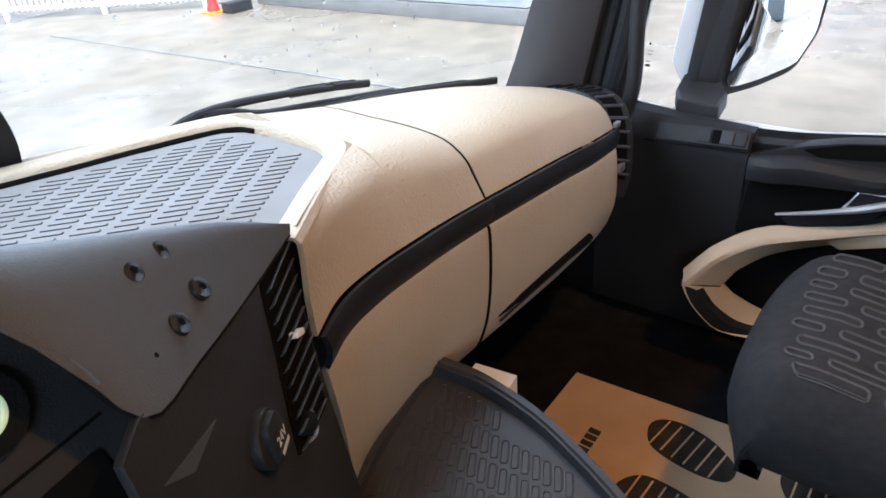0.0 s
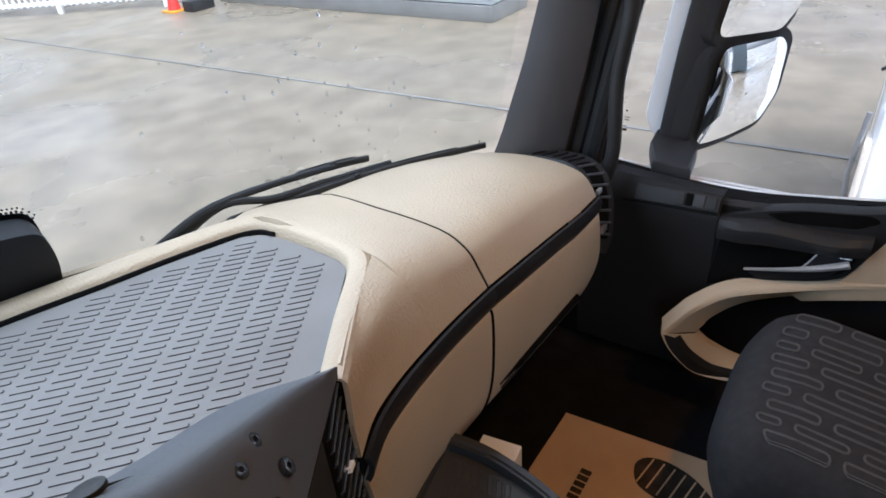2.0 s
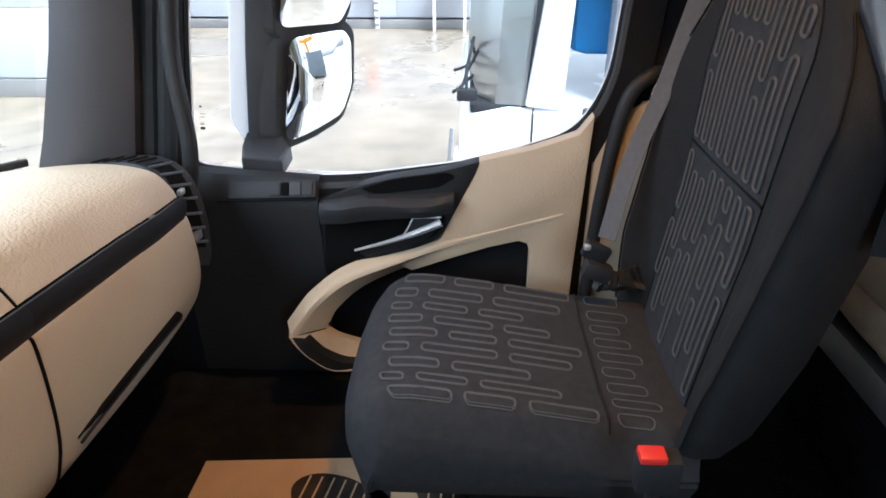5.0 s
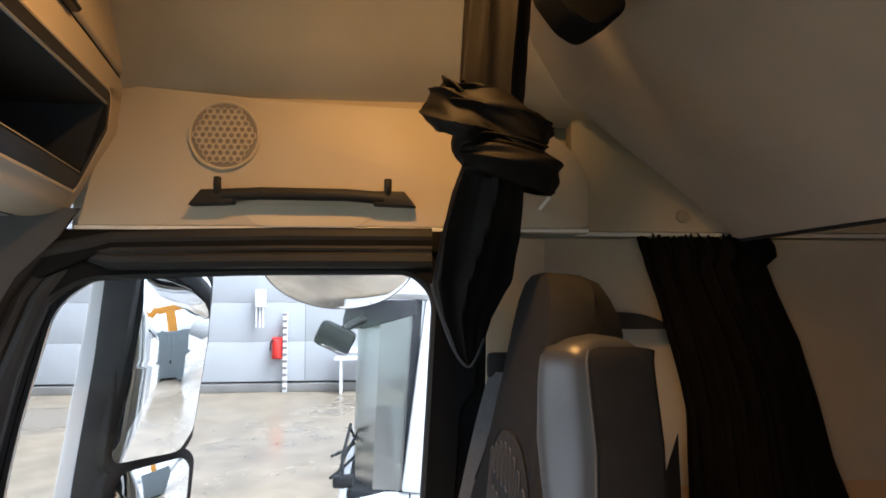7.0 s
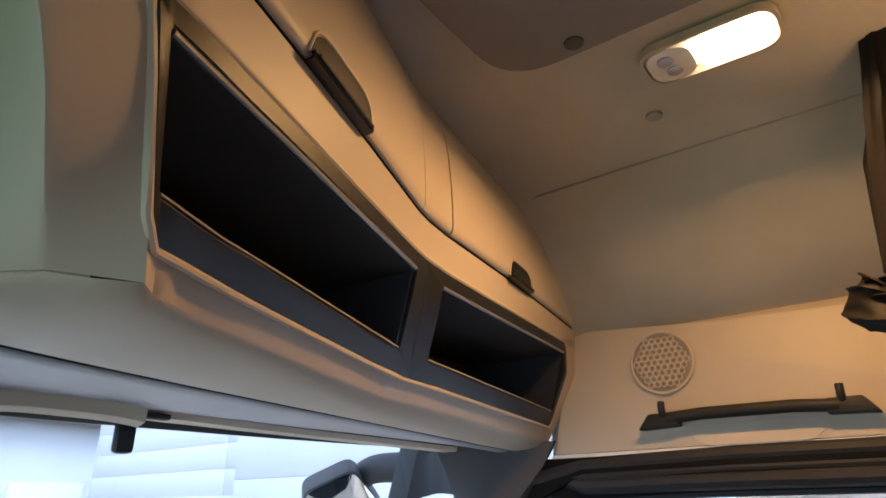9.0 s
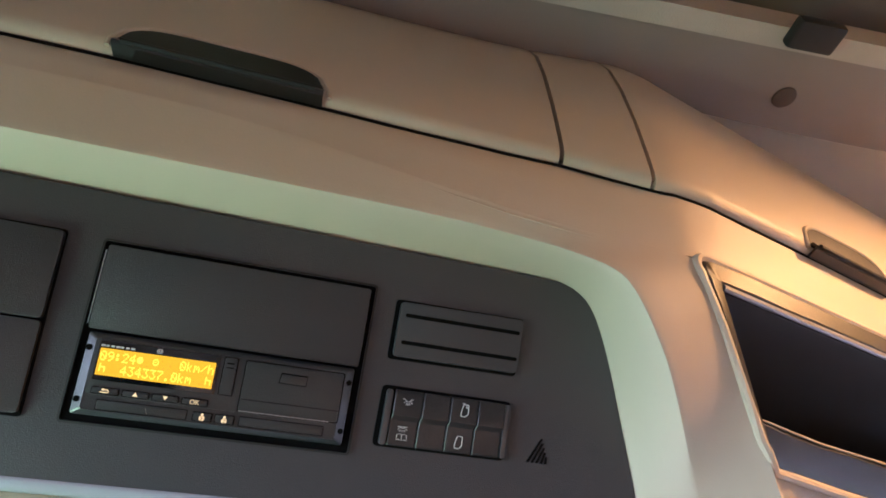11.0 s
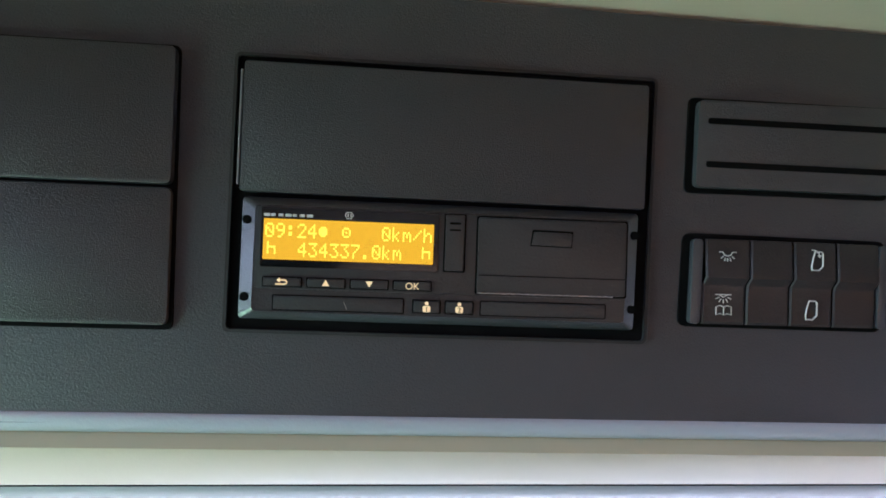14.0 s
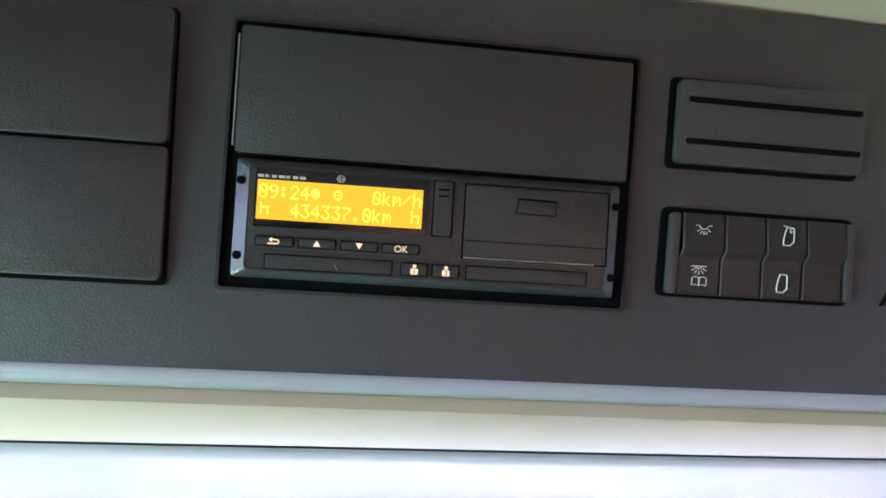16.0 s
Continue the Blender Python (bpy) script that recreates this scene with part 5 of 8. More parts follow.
def dot_matrix(key, col, row):
    """One character of the display, dot by dot."""
    bm_ = bmesh.new()
    code = DOTS[key]
    for r_ in range(7):
        bits = int(code[2 * r_:2 * r_ + 2], 16)
        for c_ in range(5):
            if bits >> (4 - c_) & 1:
                a, b_ = 0.0135 + 0.00449 * col + 0.00073 * c_, -0.0695 - 0.0080 * row - 0.00088 * r_
                join(bm_, CR.plate(a, b_ - 0.00080, a + 0.00066, b_, 0.0078, 0.0080))
    part("display_text", bm_, LCDTXT, tach, smooth=False)
for key, col, row in [(k, i, 0) for i, k in enumerate("09:24")] + [("dot", 5, 0), ("ring", 7.2, 0)] + [(k, 11 + i, 0) for i, k in enumerate("0km/h")] + [("bed", 0.2, 1), ("bed", 14.9, 1)] + [(k, 3.1 + i, 1) for i, k in enumerate("434337.0km")]:
    dot_matrix(key, col, row)
for k in range(7):
    fit_plate(0.0126 + 0.0030 * k, -0.0666, 0.0126 + 0.0030 * k + (0.0026, 0.0018, 0.0022)[k % 3], -0.0654, 0.0074, 0.0077, ICON, tach, "maker_bar", "pale bar of maker's print", 0.0002, 0)
hexo = [(0.0486 + 0.0020 * math.cos(radians(60 * k)), -0.0651 + 0.0017 * math.sin(radians(60 * k))) for k in range(6)]
part("approval_mark", CR.ring(hexo, [(0.0486 + (a - 0.0486) * 0.78, -0.0651 + (b_ + 0.0651) * 0.78) for a, b_ in hexo], 0.0075, 0.0078), ICON, tach, "white hexagonal mark")
for a in (0.0478, 0.0490):
    fit_plate(a, -0.0658, a + 0.0006, -0.0645, 0.0075, 0.0078, ICON, tach, "approval_mark", "", 0.0001, 0)
def keycap(a0, b0, a1, b1, label=""):
    """A button in its dark gap."""
    fit_plate(a0, b0, a1, b1, 0.0068, 0.0073, HOLE, tach, "button_gap", "", 0.0008, 0)
    fit_plate(a0 + 0.0006, b0 + 0.0005, a1 - 0.0006, b1 - 0.0005, 0.007, 0.0082, RECORDER, tach, "button", label, 0.0006, 0.0004)
def mark(pts, r=0.00028, h=0.0084, mat=None, parent=None):
    part("symbol", tube([CR.p(a, b_, h) for a, b_ in pts], r, 5), mat or ICONW, parent or tach)
for a0, a1 in ((0.0128, 0.0297), (0.0313, 0.0481), (0.0498, 0.0666), (0.0682, 0.0852)):
    keycap(a0, -0.0967, a1, -0.0922, "small black button")
mark([(0.0196, -0.0937), (0.0226, -0.0937), (0.0234, -0.0943), (0.0234, -0.0949), (0.0226, -0.0954), (0.0186, -0.0954)], 0.00034)
mark([(0.0205, -0.0929), (0.0194, -0.0937), (0.0205, -0.0945)], 0.00034)
part("symbol", CR.slab([(0.0381, -0.0957), (0.0413, -0.0957), (0.0397, -0.0930)], 0.0080, 0.0085), ICONW, tach)
part("symbol", CR.slab([(0.0566, -0.0931), (0.0598, -0.0931), (0.0582, -0.0958)], 0.0080, 0.0085), ICONW, tach)
lettering("OK", CR, 0.0767, -0.0960, 0.0042, ICONW, tach, "symbol", 0.0084, 0, "CENTER")
for a0, a1, two in ((0.0770, 0.0894, 0), (0.0911, 0.1038, 1)):
    keycap(a0, -0.1063, a1, -0.1003)
    c_ = (a0 + a1) / 2
    part("symbol", disc(CR.p(c_, -0.1018, 0.0083), CR.n, 0.00085, 0.0004, 12), ICONW, tach)
    fit_plate(c_ - 0.0017, -0.1056, c_ + 0.0017, -0.1028, 0.0080, 0.0085, ICONW, tach, "symbol", "", 0.0009, 0)
    lettering("2" if two else "1", CR, c_, -0.1053, 0.0030, HOLE, tach, "symbol", 0.0087, 0, "CENTER")
for a0, a1 in ((0.0172, 0.0735), (0.1066, 0.1632)):
    fit_plate(a0, -0.1067, a1, -0.0999, 0.0064, 0.0066, HOLE, tach, "slot_gap", "", 0.0008, 0)
    fit_plate(a0 + 0.0005, -0.1062, a1 - 0.0005, -0.1004, 0.0064, 0.0069, RECORDER, tach, "card_slot", "closed card slot", 0.0006, 0.0003)
part("scratch", tube([CR.p(0.0476, -0.1022, 0.007), CR.p(0.0480, -0.1036, 0.007), CR.p(0.0490, -0.1055, 0.007)], 0.00012, 4), BUNKCLOTH, tach, "fine pale scratch")
fit_plate(0.0898, -0.0880, 0.0994, -0.0624, 0.0068, 0.0072, HOLE, tach, "key_gap", "", 0.0008, 0)
fit_plate(0.0905, -0.0874, 0.0987, -0.0630, 0.0068, 0.0079, RECORDER, tach, "narrow_key", "", 0.0008, 0.0004)
fit_plate(0.0922, -0.0672, 0.0970, -0.0662, 0.0078, 0.0081, HOLE, tach, "key_slit", "", 0.0002, 0)
fit_plate(0.0922, -0.0700, 0.0970, -0.0692, 0.0078, 0.0081, HOLE, tach, "key_slit", "", 0.0002, 0)
fit_plate(0.1040, -0.0972, 0.1722, -0.0628, 0.0068, 0.0072, HOLE, tach, "printer_gap", "", 0.0012, 0)
fit_plate(0.1048, -0.0964, 0.1714, -0.0635, 0.0068, 0.0080, RECORDER, tach, "printer_door", "black printer drawer", 0.0010, 0.0005)
go = [(0.1288, -0.0681), (0.1470, -0.0683), (0.1466, -0.0756), (0.1278, -0.0753)]
part("printer_grip", CR.slab(go, 0.0078, 0.0083, 0.0002), HOLE, tach)
part("printer_grip", CR.slab([(0.1294, -0.0690), (0.1466, -0.0692), (0.1462, -0.0751), (0.1284, -0.0748)], 0.0080, 0.0086, 0.0003), RECORDER, tach, "shallow finger grip")
fit_plate(0.1054, -0.0890, 0.1710, -0.0886, 0.0078, 0.0082, HOLE, tach, "printer_line", "", 0.0001, 0)
part("printer_edge", tube([CR.p(0.1048 + 0.0016 * k, -0.0966 + 0.00012 * math.sin(2.3 * k), 0.0081) for k in range(39)], [0.00014 + 0.00022 * abs(math.sin(1.7 * k)) for k in range(39)], 5), STEEL, tach, "worn bright tear edge")
for a, b_ in ((0.0052, -0.0683), (0.0053, -0.1013), (0.1757, -0.0688), (0.1750, -0.1020)):
    part("screw_hole", disc(CR.p(a, b_, 0.0050), CR.n, 0.0019, 0.0024, 16), HOLE, tach)
# card holder
part("holder_gap", poly([(0.2018, -0.0035), (0.3028, -0.0033), (0.3000, -0.0474), (0.2008, -0.0477)], 0.0, 0.0010, 0, 0.003), HOLE, cons)
ch = part("card_holder", poly([(0.2050, -0.0052), (0.3016, -0.0044), (0.2992, -0.0452), (0.2040, -0.0454)], 0.0006, 0.0052, 0.0018, 0.003), CONSOLE, cons, "two-slot card holder")
for a0, a1, b_ in ((0.2092, 0.2988, -0.0149), (0.2086, 0.2984, -0.0348)):
    part("slit", CR.plate(a0, b_ - 0.0014, a1, b_ + 0.0014, 0.0048, 0.0056, 0.0013), HOLE, ch)
# rocker switches
part("switch_gap", poly([(0.2006, -0.0662), (0.2994, -0.0668), (0.2978, -0.1096), (0.1990, -0.1092)], 0.0, 0.0010, 0, 0.004), HOLE, cons)
edges_ = [(0.2090, 0.2082), (0.2308, 0.2292), (0.2516, 0.2502), (0.2728, 0.2713), (0.2940, 0.2926)]
def rocker(x0, x1):
    """A rocker pad: upper half rising to a ridge, then a short facet, then the lower half."""
    rows_ = []
    for t in (0.0, 0.04, 0.96, 1.0):
        row = []
        for b_, h in ((-0.0686, 0.001), (-0.0688, 0.0034), (-0.0700, 0.0040), (-0.0850, 0.0058), (-0.0864, 0.0058), (-0.0895, 0.0040), (-0.0910, 0.0038), (-0.1064, 0.0046), (-0.1076, 0.0040), (-0.1078, 0.001)):
            f = (b_ + 0.0688) / -0.039
            jog = 0.0008 if b_ > -0.087 else 0.0
            a0, a1 = x0[0] + (x0[1] - x0[0]) * f + 0.0003 + jog, x1[0] + (x1[1] - x1[0]) * f - 0.0003 + jog
            row.append(CR.p(a0 + (a1 - a0) * t, b_, h - (0.0006 if t in (0.0, 1.0) else 0)))
        rows_.append(row)
    return sheet(rows_)
sw_ = [part("rocker_switch", rocker(e0, e1), SWITCH, cons, "black rocker switch", angle=25) for e0, e1 in zip(edges_, edges_[1:])]
for a0, a1, b0, b1 in ((0.2040, 0.2086, 0.2030, 0.2078), (0.2944, 0.2984, 0.2930, 0.2972)):
    part("switch_end", poly([(a0, -0.0690), (a1, -0.0690), (b1, -0.1076), (b0, -0.1076)], 0.0008, 0.0050, 0.0016, 0.002), BEZEL, cons, "glossy grey end cap")
def symbol(pts, k, h=0.0066, r=0.00030):
    part("symbol", tube([CR.p(a, b_, h) for a, b_ in pts], r, 5), ICON, sw_[k], "pale printed symbol")
# lamp symbol
cx_s, cy_s = 0.2200, -0.0752
symbol([(cx_s - 0.0040, cy_s + 0.0006), (cx_s - 0.0024, cy_s + 0.0006), (cx_s - 0.0014, cy_s - 0.0008), (cx_s, cy_s - 0.0012), (cx_s + 0.0014, cy_s - 0.0008), (cx_s + 0.0024, cy_s + 0.0006), (cx_s + 0.0040, cy_s + 0.0006)], 0, 0.0052)
for ang in (-140, -112, -90, -68, -40):
    c_, d_ = math.cos(radians(ang)), math.sin(radians(ang))
    symbol([(cx_s + 0.0026 * c_, cy_s + 0.0004 + 0.0026 * d_), (cx_s + 0.0042 * c_, cy_s + 0.0004 + 0.0042 * d_)], 0, 0.0052, 0.00026)
# reading lamp over an open book
cx_s, cy_s = 0.2186, -0.0940
symbol([(cx_s - 0.0038, cy_s), (cx_s + 0.0038, cy_s)], 0, 0.0046)
symbol([(cx_s - 0.0018, cy_s - 0.0002), (cx_s, cy_s - 0.0012), (cx_s + 0.0018, cy_s - 0.0002)], 0, 0.0046)
for ang in (-150, -120, -90, -60, -30):
    c_, d_ = math.cos(radians(ang)), math.sin(radians(ang))
    symbol([(cx_s + 0.0022 * c_, cy_s + 0.0022 * d_), (cx_s + 0.0042 * c_, cy_s + 0.0040 * d_)], 0, 0.0048, 0.00026)
for sg in (-1, 1):
    symbol([(cx_s, cy_s - 0.0056), (cx_s + 0.0018 * sg, cy_s - 0.0049), (cx_s + 0.0036 * sg, cy_s - 0.0056), (cx_s + 0.0036 * sg, cy_s - 0.0092), (cx_s + 0.0018 * sg, cy_s - 0.0086), (cx_s, cy_s - 0.0092), (cx_s, cy_s - 0.0056)], 0, 0.0052)
# two cab outlines
for cx_s, cy_s, h in ((0.2626, -0.0772, 0.0058), (0.2606, -0.0999, 0.0050)):
    symbol([(cx_s - 0.0010, cy_s + 0.0042), (cx_s + 0.0022, cy_s + 0.0042), (cx_s + 0.0028, cy_s + 0.0034), (cx_s + 0.0028, cy_s - 0.0024), (cx_s + 0.0018, cy_s - 0.0034), (cx_s + 0.0008, cy_s - 0.0044), (cx_s - 0.0024, cy_s - 0.0042), (cx_s - 0.0026, cy_s - 0.0024), (cx_s - 0.0018, cy_s + 0.0016), (cx_s - 0.0010, cy_s + 0.0042)], 2, h, 0.00040)
symbol([(0.2602, -0.0722), (0.2624, -0.0724), (0.2638, -0.0738), (0.2641, -0.0754)], 2, 0.0054)
symbol([(0.2632, -0.0746), (0.2641, -0.0756), (0.2648, -0.0744)], 2, 0.0054)
for k in range(5):
    a0 = 0.3160 + 0.0036 * k
    part("vent_slit", CR.slab([(a0, -0.1082), (a0 + 0.0018, -0.1082), (0.3276 + 0.0012 * k, -0.0905 - 0.0032 * k), (0.3262 + 0.0012 * k, -0.0905 - 0.0032 * k)], -0.0005, 0.0008), HOLE, cons)
# rounded lower panel lip, its window reflection painted pale grey, and the groove below
part("lower_lip", sheet([[CR.p(a, -0.1520 + db, h) for db, h in ((0.0, -0.001), (-0.0010, 0.0006), (-0.0035, 0.0007), (-0.0066, -0.0006), (-0.0096, -0.0038), (-0.0112, -0.0085))] for a in [-0.37 + 0.03 * k for k in range(26)] + [0.402]], d=(0, 0.004, 0.004)), GREYLAV, cons, "lower panel lip, pale grey for its window reflection", angle=80)
# cream gap under the lip, shade painted on as olive
part("lip_groove", sheet([[CR.p(a, -0.1600, -0.010), CR.p(a, -0.1690, -0.004)] for a in (-0.37, 0.0, 0.405)], d=(0, 0.003, 0.004)), OLIVE_SHADE, cons, "cream groove under the lip, its shade painted olive")

# roller blind hardware under the shelf
vis = thing("roller_blind", "folded windscreen roller blind with a cream pull cup", "blind", (0.1, 0.80, 1.785))
part("slat", sheet([[(x, y0 - 0.02, 1.790), (x, y0 - 0.017, 1.783), (x, y0 + 0.015, 1.783), (x, y0 + 0.02, 1.792)] for x, y0 in ((-0.9, 0.78), (-0.4, 0.815), (0.0, 0.835), (0.4, 0.855), (0.95, 0.86))], 0.003), CREAM, vis, "pale cream blind slat")
part("cup", sheet([[(0.095 + 0.088 * u, 0.800 + dy - 0.012 * u * u, z - 0.006 * abs(u) ** 3) for dy, z in ((-0.022, 1.786), (-0.020, 1.772), (-0.006, 1.768), (0.004, 1.770), (0.010, 1.777), (0.026, 1.780))] for u in [-1 + 0.125 * k for k in range(17)]], 0.003), CREAM, vis, "cream moulded pull cup")
part("end_clip", box((0.215, 0.82, 1.780), (0.06, 0.016, 0.008), 0.003), RUBBER, vis, "small dark end clip")
clip = thing("visor_clip", "black clip plate with two pale rings under the shelf", "clip", (-0.115, 0.535, 1.775))
part("plate", box((0, 0, 0), (0.085, 0.020, 0.006), 0.0025, Matrix.Translation((-0.112, 0.541, 1.7755)) @ Matrix.Rotation(radians(10), 4, "Z")), BLACK, clip)
for x in (-0.126, -0.100):
    part("ring", tube([(x + 0.0105 * math.cos(a), 0.5395 + 0.17 * (x + 0.112) + 0.0075 * math.sin(a), 1.7722) for a in [2 * math.pi * k / 20 for k in range(20)]], 0.0020, 6, closed=True), WHITEPL, clip, "pale ring")
single("rain_sensor", box((0.290, 1.008, 1.772), (0.03, 0.02, 0.05), 0.008), BLACK, "small black sensor on the windscreen edge", "sensor")

# ---------------------------------------------------------------- dashboard, passenger side
dash = thing("dashboard", "beige and black dashboard of a lorry cab", "dashboard", (0.5, 0.9, 0.6))
UP = [
    [(0.918, 0.778, 1.070), (0.921, 0.793, 1.093), (0.925, 0.82, 1.112), (0.93, 0.88, 1.1205), (0.938, 0.96, 1.116), (0.945, 1.035, 1.10), (0.95, 1.06, 1.05)],
    [(0.82, 0.773, 1.081), (0.822, 0.788, 1.107), (0.825, 0.82, 1.133), (0.83, 0.89, 1.145), (0.84, 0.99, 1.140), (0.85, 1.10, 1.115), (0.855, 1.13, 1.05)],
    [(0.72, 0.778, 1.090), (0.72, 0.795, 1.116), (0.72, 0.825, 1.146), (0.725, 0.885, 1.161), (0.73, 1.00, 1.160), (0.735, 1.14, 1.132), (0.74, 1.20, 1.06)],
    [(0.527, 0.789, 1.102), (0.529, 0.804, 1.126), (0.531, 0.826, 1.156), (0.534, 0.875, 1.1755), (0.537, 0.99, 1.181), (0.542, 1.13, 1.172), (0.555, 1.24, 1.08)],
]
UP2 = [
    [(0.522, 0.789, 1.102), (0.524, 0.804, 1.126), (0.526, 0.826, 1.156), (0.529, 0.875, 1.176), (0.532, 0.99, 1.1815), (0.537, 1.13, 1.173), (0.55, 1.24, 1.08)],
    [(0.43, 0.783, 1.115), (0.431, 0.799, 1.147), (0.432, 0.826, 1.184), (0.432, 0.885, 1.205), (0.43, 1.02, 1.207), (0.44, 1.19, 1.178), (0.45, 1.30, 1.08)],
    [(0.365, 0.777, 1.1235), (0.367, 0.797, 1.160), (0.374, 0.828, 1.198), (0.382, 0.878, 1.2155), (0.388, 1.0, 1.2155), (0.374, 1.115, 1.2135), (0.37, 1.33, 1.06)],
]
def skinned(rows, n=4, m=5, thick=0.008):
    """A smooth skin through a grid of points."""
    R = [spline(r, n) for r in rows]
    cols = [spline([r[k] for r in R], m) for k in range(len(R[0]))]
    return sheet([[c[i] for c in cols] for i in range(len(cols[0]))], thick)
part("top_cover", skinned(UP), BEIGE_D, dash, "beige grained dash top")
part("top_cover", skinned(UP2), BEIGE_D, dash, "beige grained dash top")
# rounded corner that wraps towards the centre stack
corner_rows = [[(0.365, 0.777, 1.1235), (0.367, 0.797, 1.160), (0.374, 0.828, 1.198), (0.382, 0.878, 1.2155)],
      [(0.280, 0.763, 1.137), (0.294, 0.780, 1.172), (0.316, 0.806, 1.205), (0.326, 0.846, 1.220)],
      [(0.212, 0.747, 1.1445), (0.222, 0.760, 1.176), (0.242, 0.777, 1.208), (0.254, 0.804, 1.225)],
      [(0.163, 0.727, 1.139), (0.172, 0.738, 1.172), (0.184, 0.749, 1.207), (0.192, 0.763, 1.2295)]]
part("corner_cover", skinned(corner_rows, 4, 5, 0.006), BEIGE_D, dash, "beige grained dash corner")
rim_in = spline([(0.160, 0.772, 0), (0.25, 0.832, 0), (0.335, 0.886, 0), (0.358, 0.912, 0), (0.366, 0.95, 0), (0.370, 1.0, 0), (0.369, 1.050, 0), (0.352, 1.090, 0), (0.26, 1.130, 0), (0.168, 1.160, 0), (0.02, 1.212, 0), (-0.25, 1.285, 0), (-0.45, 1.31, 0)], 5)
rows = []
for i, p in enumerate(rim_in):
    d = rim_in[min(i + 1, len(rim_in) - 1)] - rim_in[max(i - 1, 0)]
    o_ = V((d.y, -d.x, 0)).normalized()
    zc = float(np.interp(i, [0, 5, 10, 15], [1.2285, 1.2245, 1.2185, 1.2175]))
    k_ = 1.0 if i < 33 else 1.25
    rows.append([p + V((0, 0, 1.202)), p + o_ * 0.002 + V((0, 0, 1.207)), p + o_ * 0.005 + V((0, 0, zc - 0.003)), p + o_ * 0.009 + V((0, 0, zc)), p + o_ * 0.020 * k_ + V((0, 0, zc + 0.0008)), p + o_ * 0.029 * k_ + V((0, 0, zc - 0.001)), p + o_ * 0.034 * k_ + V((0, 0, zc - 0.007))])
part("tray_rim", sheet(rows, 0.003), BEIGE_D, dash, "beige raised tray rim")
part("tray_gap", tube([p + V((0, 0, 1.2055)) for p in rim_in[30:]], 0.0042, 6), HOLE, dash, "dark gap behind the mat")
part("front_edge", sheet([[(0.374, 1.12, 1.213), (0.378, 1.15, 1.19), (0.38, 1.34, 1.10)], [(0.18, 1.217, 1.213), (0.18, 1.24, 1.19), (0.18, 1.36, 1.10)], [(0.0, 1.302, 1.213), (0.0, 1.32, 1.19), (0.0, 1.37, 1.10)], [(-0.25, 1.36, 1.213), (-0.25, 1.365, 1.19), (-0.25, 1.37, 1.10)]], 0.006), BEIGE, dash)

# non-slip tray with herringbone ribs
part("tray_mat", slab([(x, y, 1.204) for x, y in ((0.175, 0.785), (0.362, 0.905), (0.368, 1.0), (0.366, 1.060), (0.345, 1.092), (0.168, 1.160), (0.0, 1.222), (-0.25, 1.29), (-0.6, 1.30), (-0.6, 0.74), (0.0, 0.74))], (0, 0, -0.01)), GREYTRAY, dash, "grey non-slip dash tray")
bm = bmesh.new()
poly_in = [(0.185, 0.80), (0.350, 0.908), (0.354, 1.0), (0.350, 1.060), (0.330, 1.080), (0.168, 1.140), (-0.006, 1.200), (-0.22, 1.26), (-0.30, 0.80), (0.0, 0.78)]
def inside(x, y, pol):
    c = False
    for i in range(len(pol)):
        (x0, y0), (x1, y1) = pol[i - 1], pol[i]
        if (y0 > y) != (y1 > y) and x < (x1 - x0) * (y - y0) / (y1 - y0) + x0:
            c = not c
    return c
# thin dark tubes painted as the shadow line of each rib
rib_v = V((0.0200, -0.0180, 0))
for i in range(-12, 14):
    for j in range(-50, 50):
        c0 = V((0.20, 0.95, 1.2046)) + V((0.001, -0.043, 0)) * i + V((0.011, 0.0065, 0)) * j
        a, b_ = c0 - 0.5 * rib_v, c0 + 0.5 * rib_v
        if inside(a.x, a.y, poly_in) and inside(b_.x, b_.y, poly_in):
            tube([a, b_, b_ + V((0.0022, -0.0004, 0)), b_ + V((0.0036, 0.0010, 0)), b_ + V((0.0036, 0.0026, 0))], 0.00062, 5, bm)
o = part("rib_shadow", bm, RIBSHADE, dash, "short ribs on the mat, dark for their thin shadows")
o["kind"] = "stuff"

part("tray_divider", slab([(x, y, 1.2035) for x, y in rounded([(-0.034, 1.164), (-0.030, 1.153), (-0.30, 1.075), (-0.304, 1.088)], [0.004, 0.004, 0.002, 0.002], 3)], (0, 0, 0.008), 0.002), BLACKSOFT, dash, "black divider strip on the tray")
part("seam", tube([(V(a) + V(c)) / 2 + V((0, 0.001, -0.003)) for a, c in zip(spline(UP[3], 4)[:-4], spline(UP2[0], 4)[:-4])], 0.0030, 6), HOLE, dash, "dark seam between the covers")
# dark strip and lower glove box fronts
ST = [(0.918, 0.774, 1.069, 0.038), (0.82, 0.769, 1.080, 0.038), (0.72, 0.774, 1.089, 0.038), (0.526, 0.785, 1.101, 0.038), (0.43, 0.779, 1.114, 0.038), (0.365, 0.773, 1.122, 0.038), (0.280, 0.759, 1.136, 0.038), (0.212, 0.743, 1.143, 0.038), (0.163, 0.724, 1.139, 0.038)]
sa_ = [spline([(x, y, z) for x, y, z, h in ST[:4]], 5), spline([(x, y, z) for x, y, z, h in ST[3:]], 5)]
for sp_ in sa_:
    part("trim_strip", sheet([[p, p + V((0.002, -0.003, -0.012)), p + V((0.002, 0.0, -0.026)), p + V((0.001, 0.006, -0.039))] for p in sp_], 0.006), DARKSTRIP, dash, "satin black trim strip")
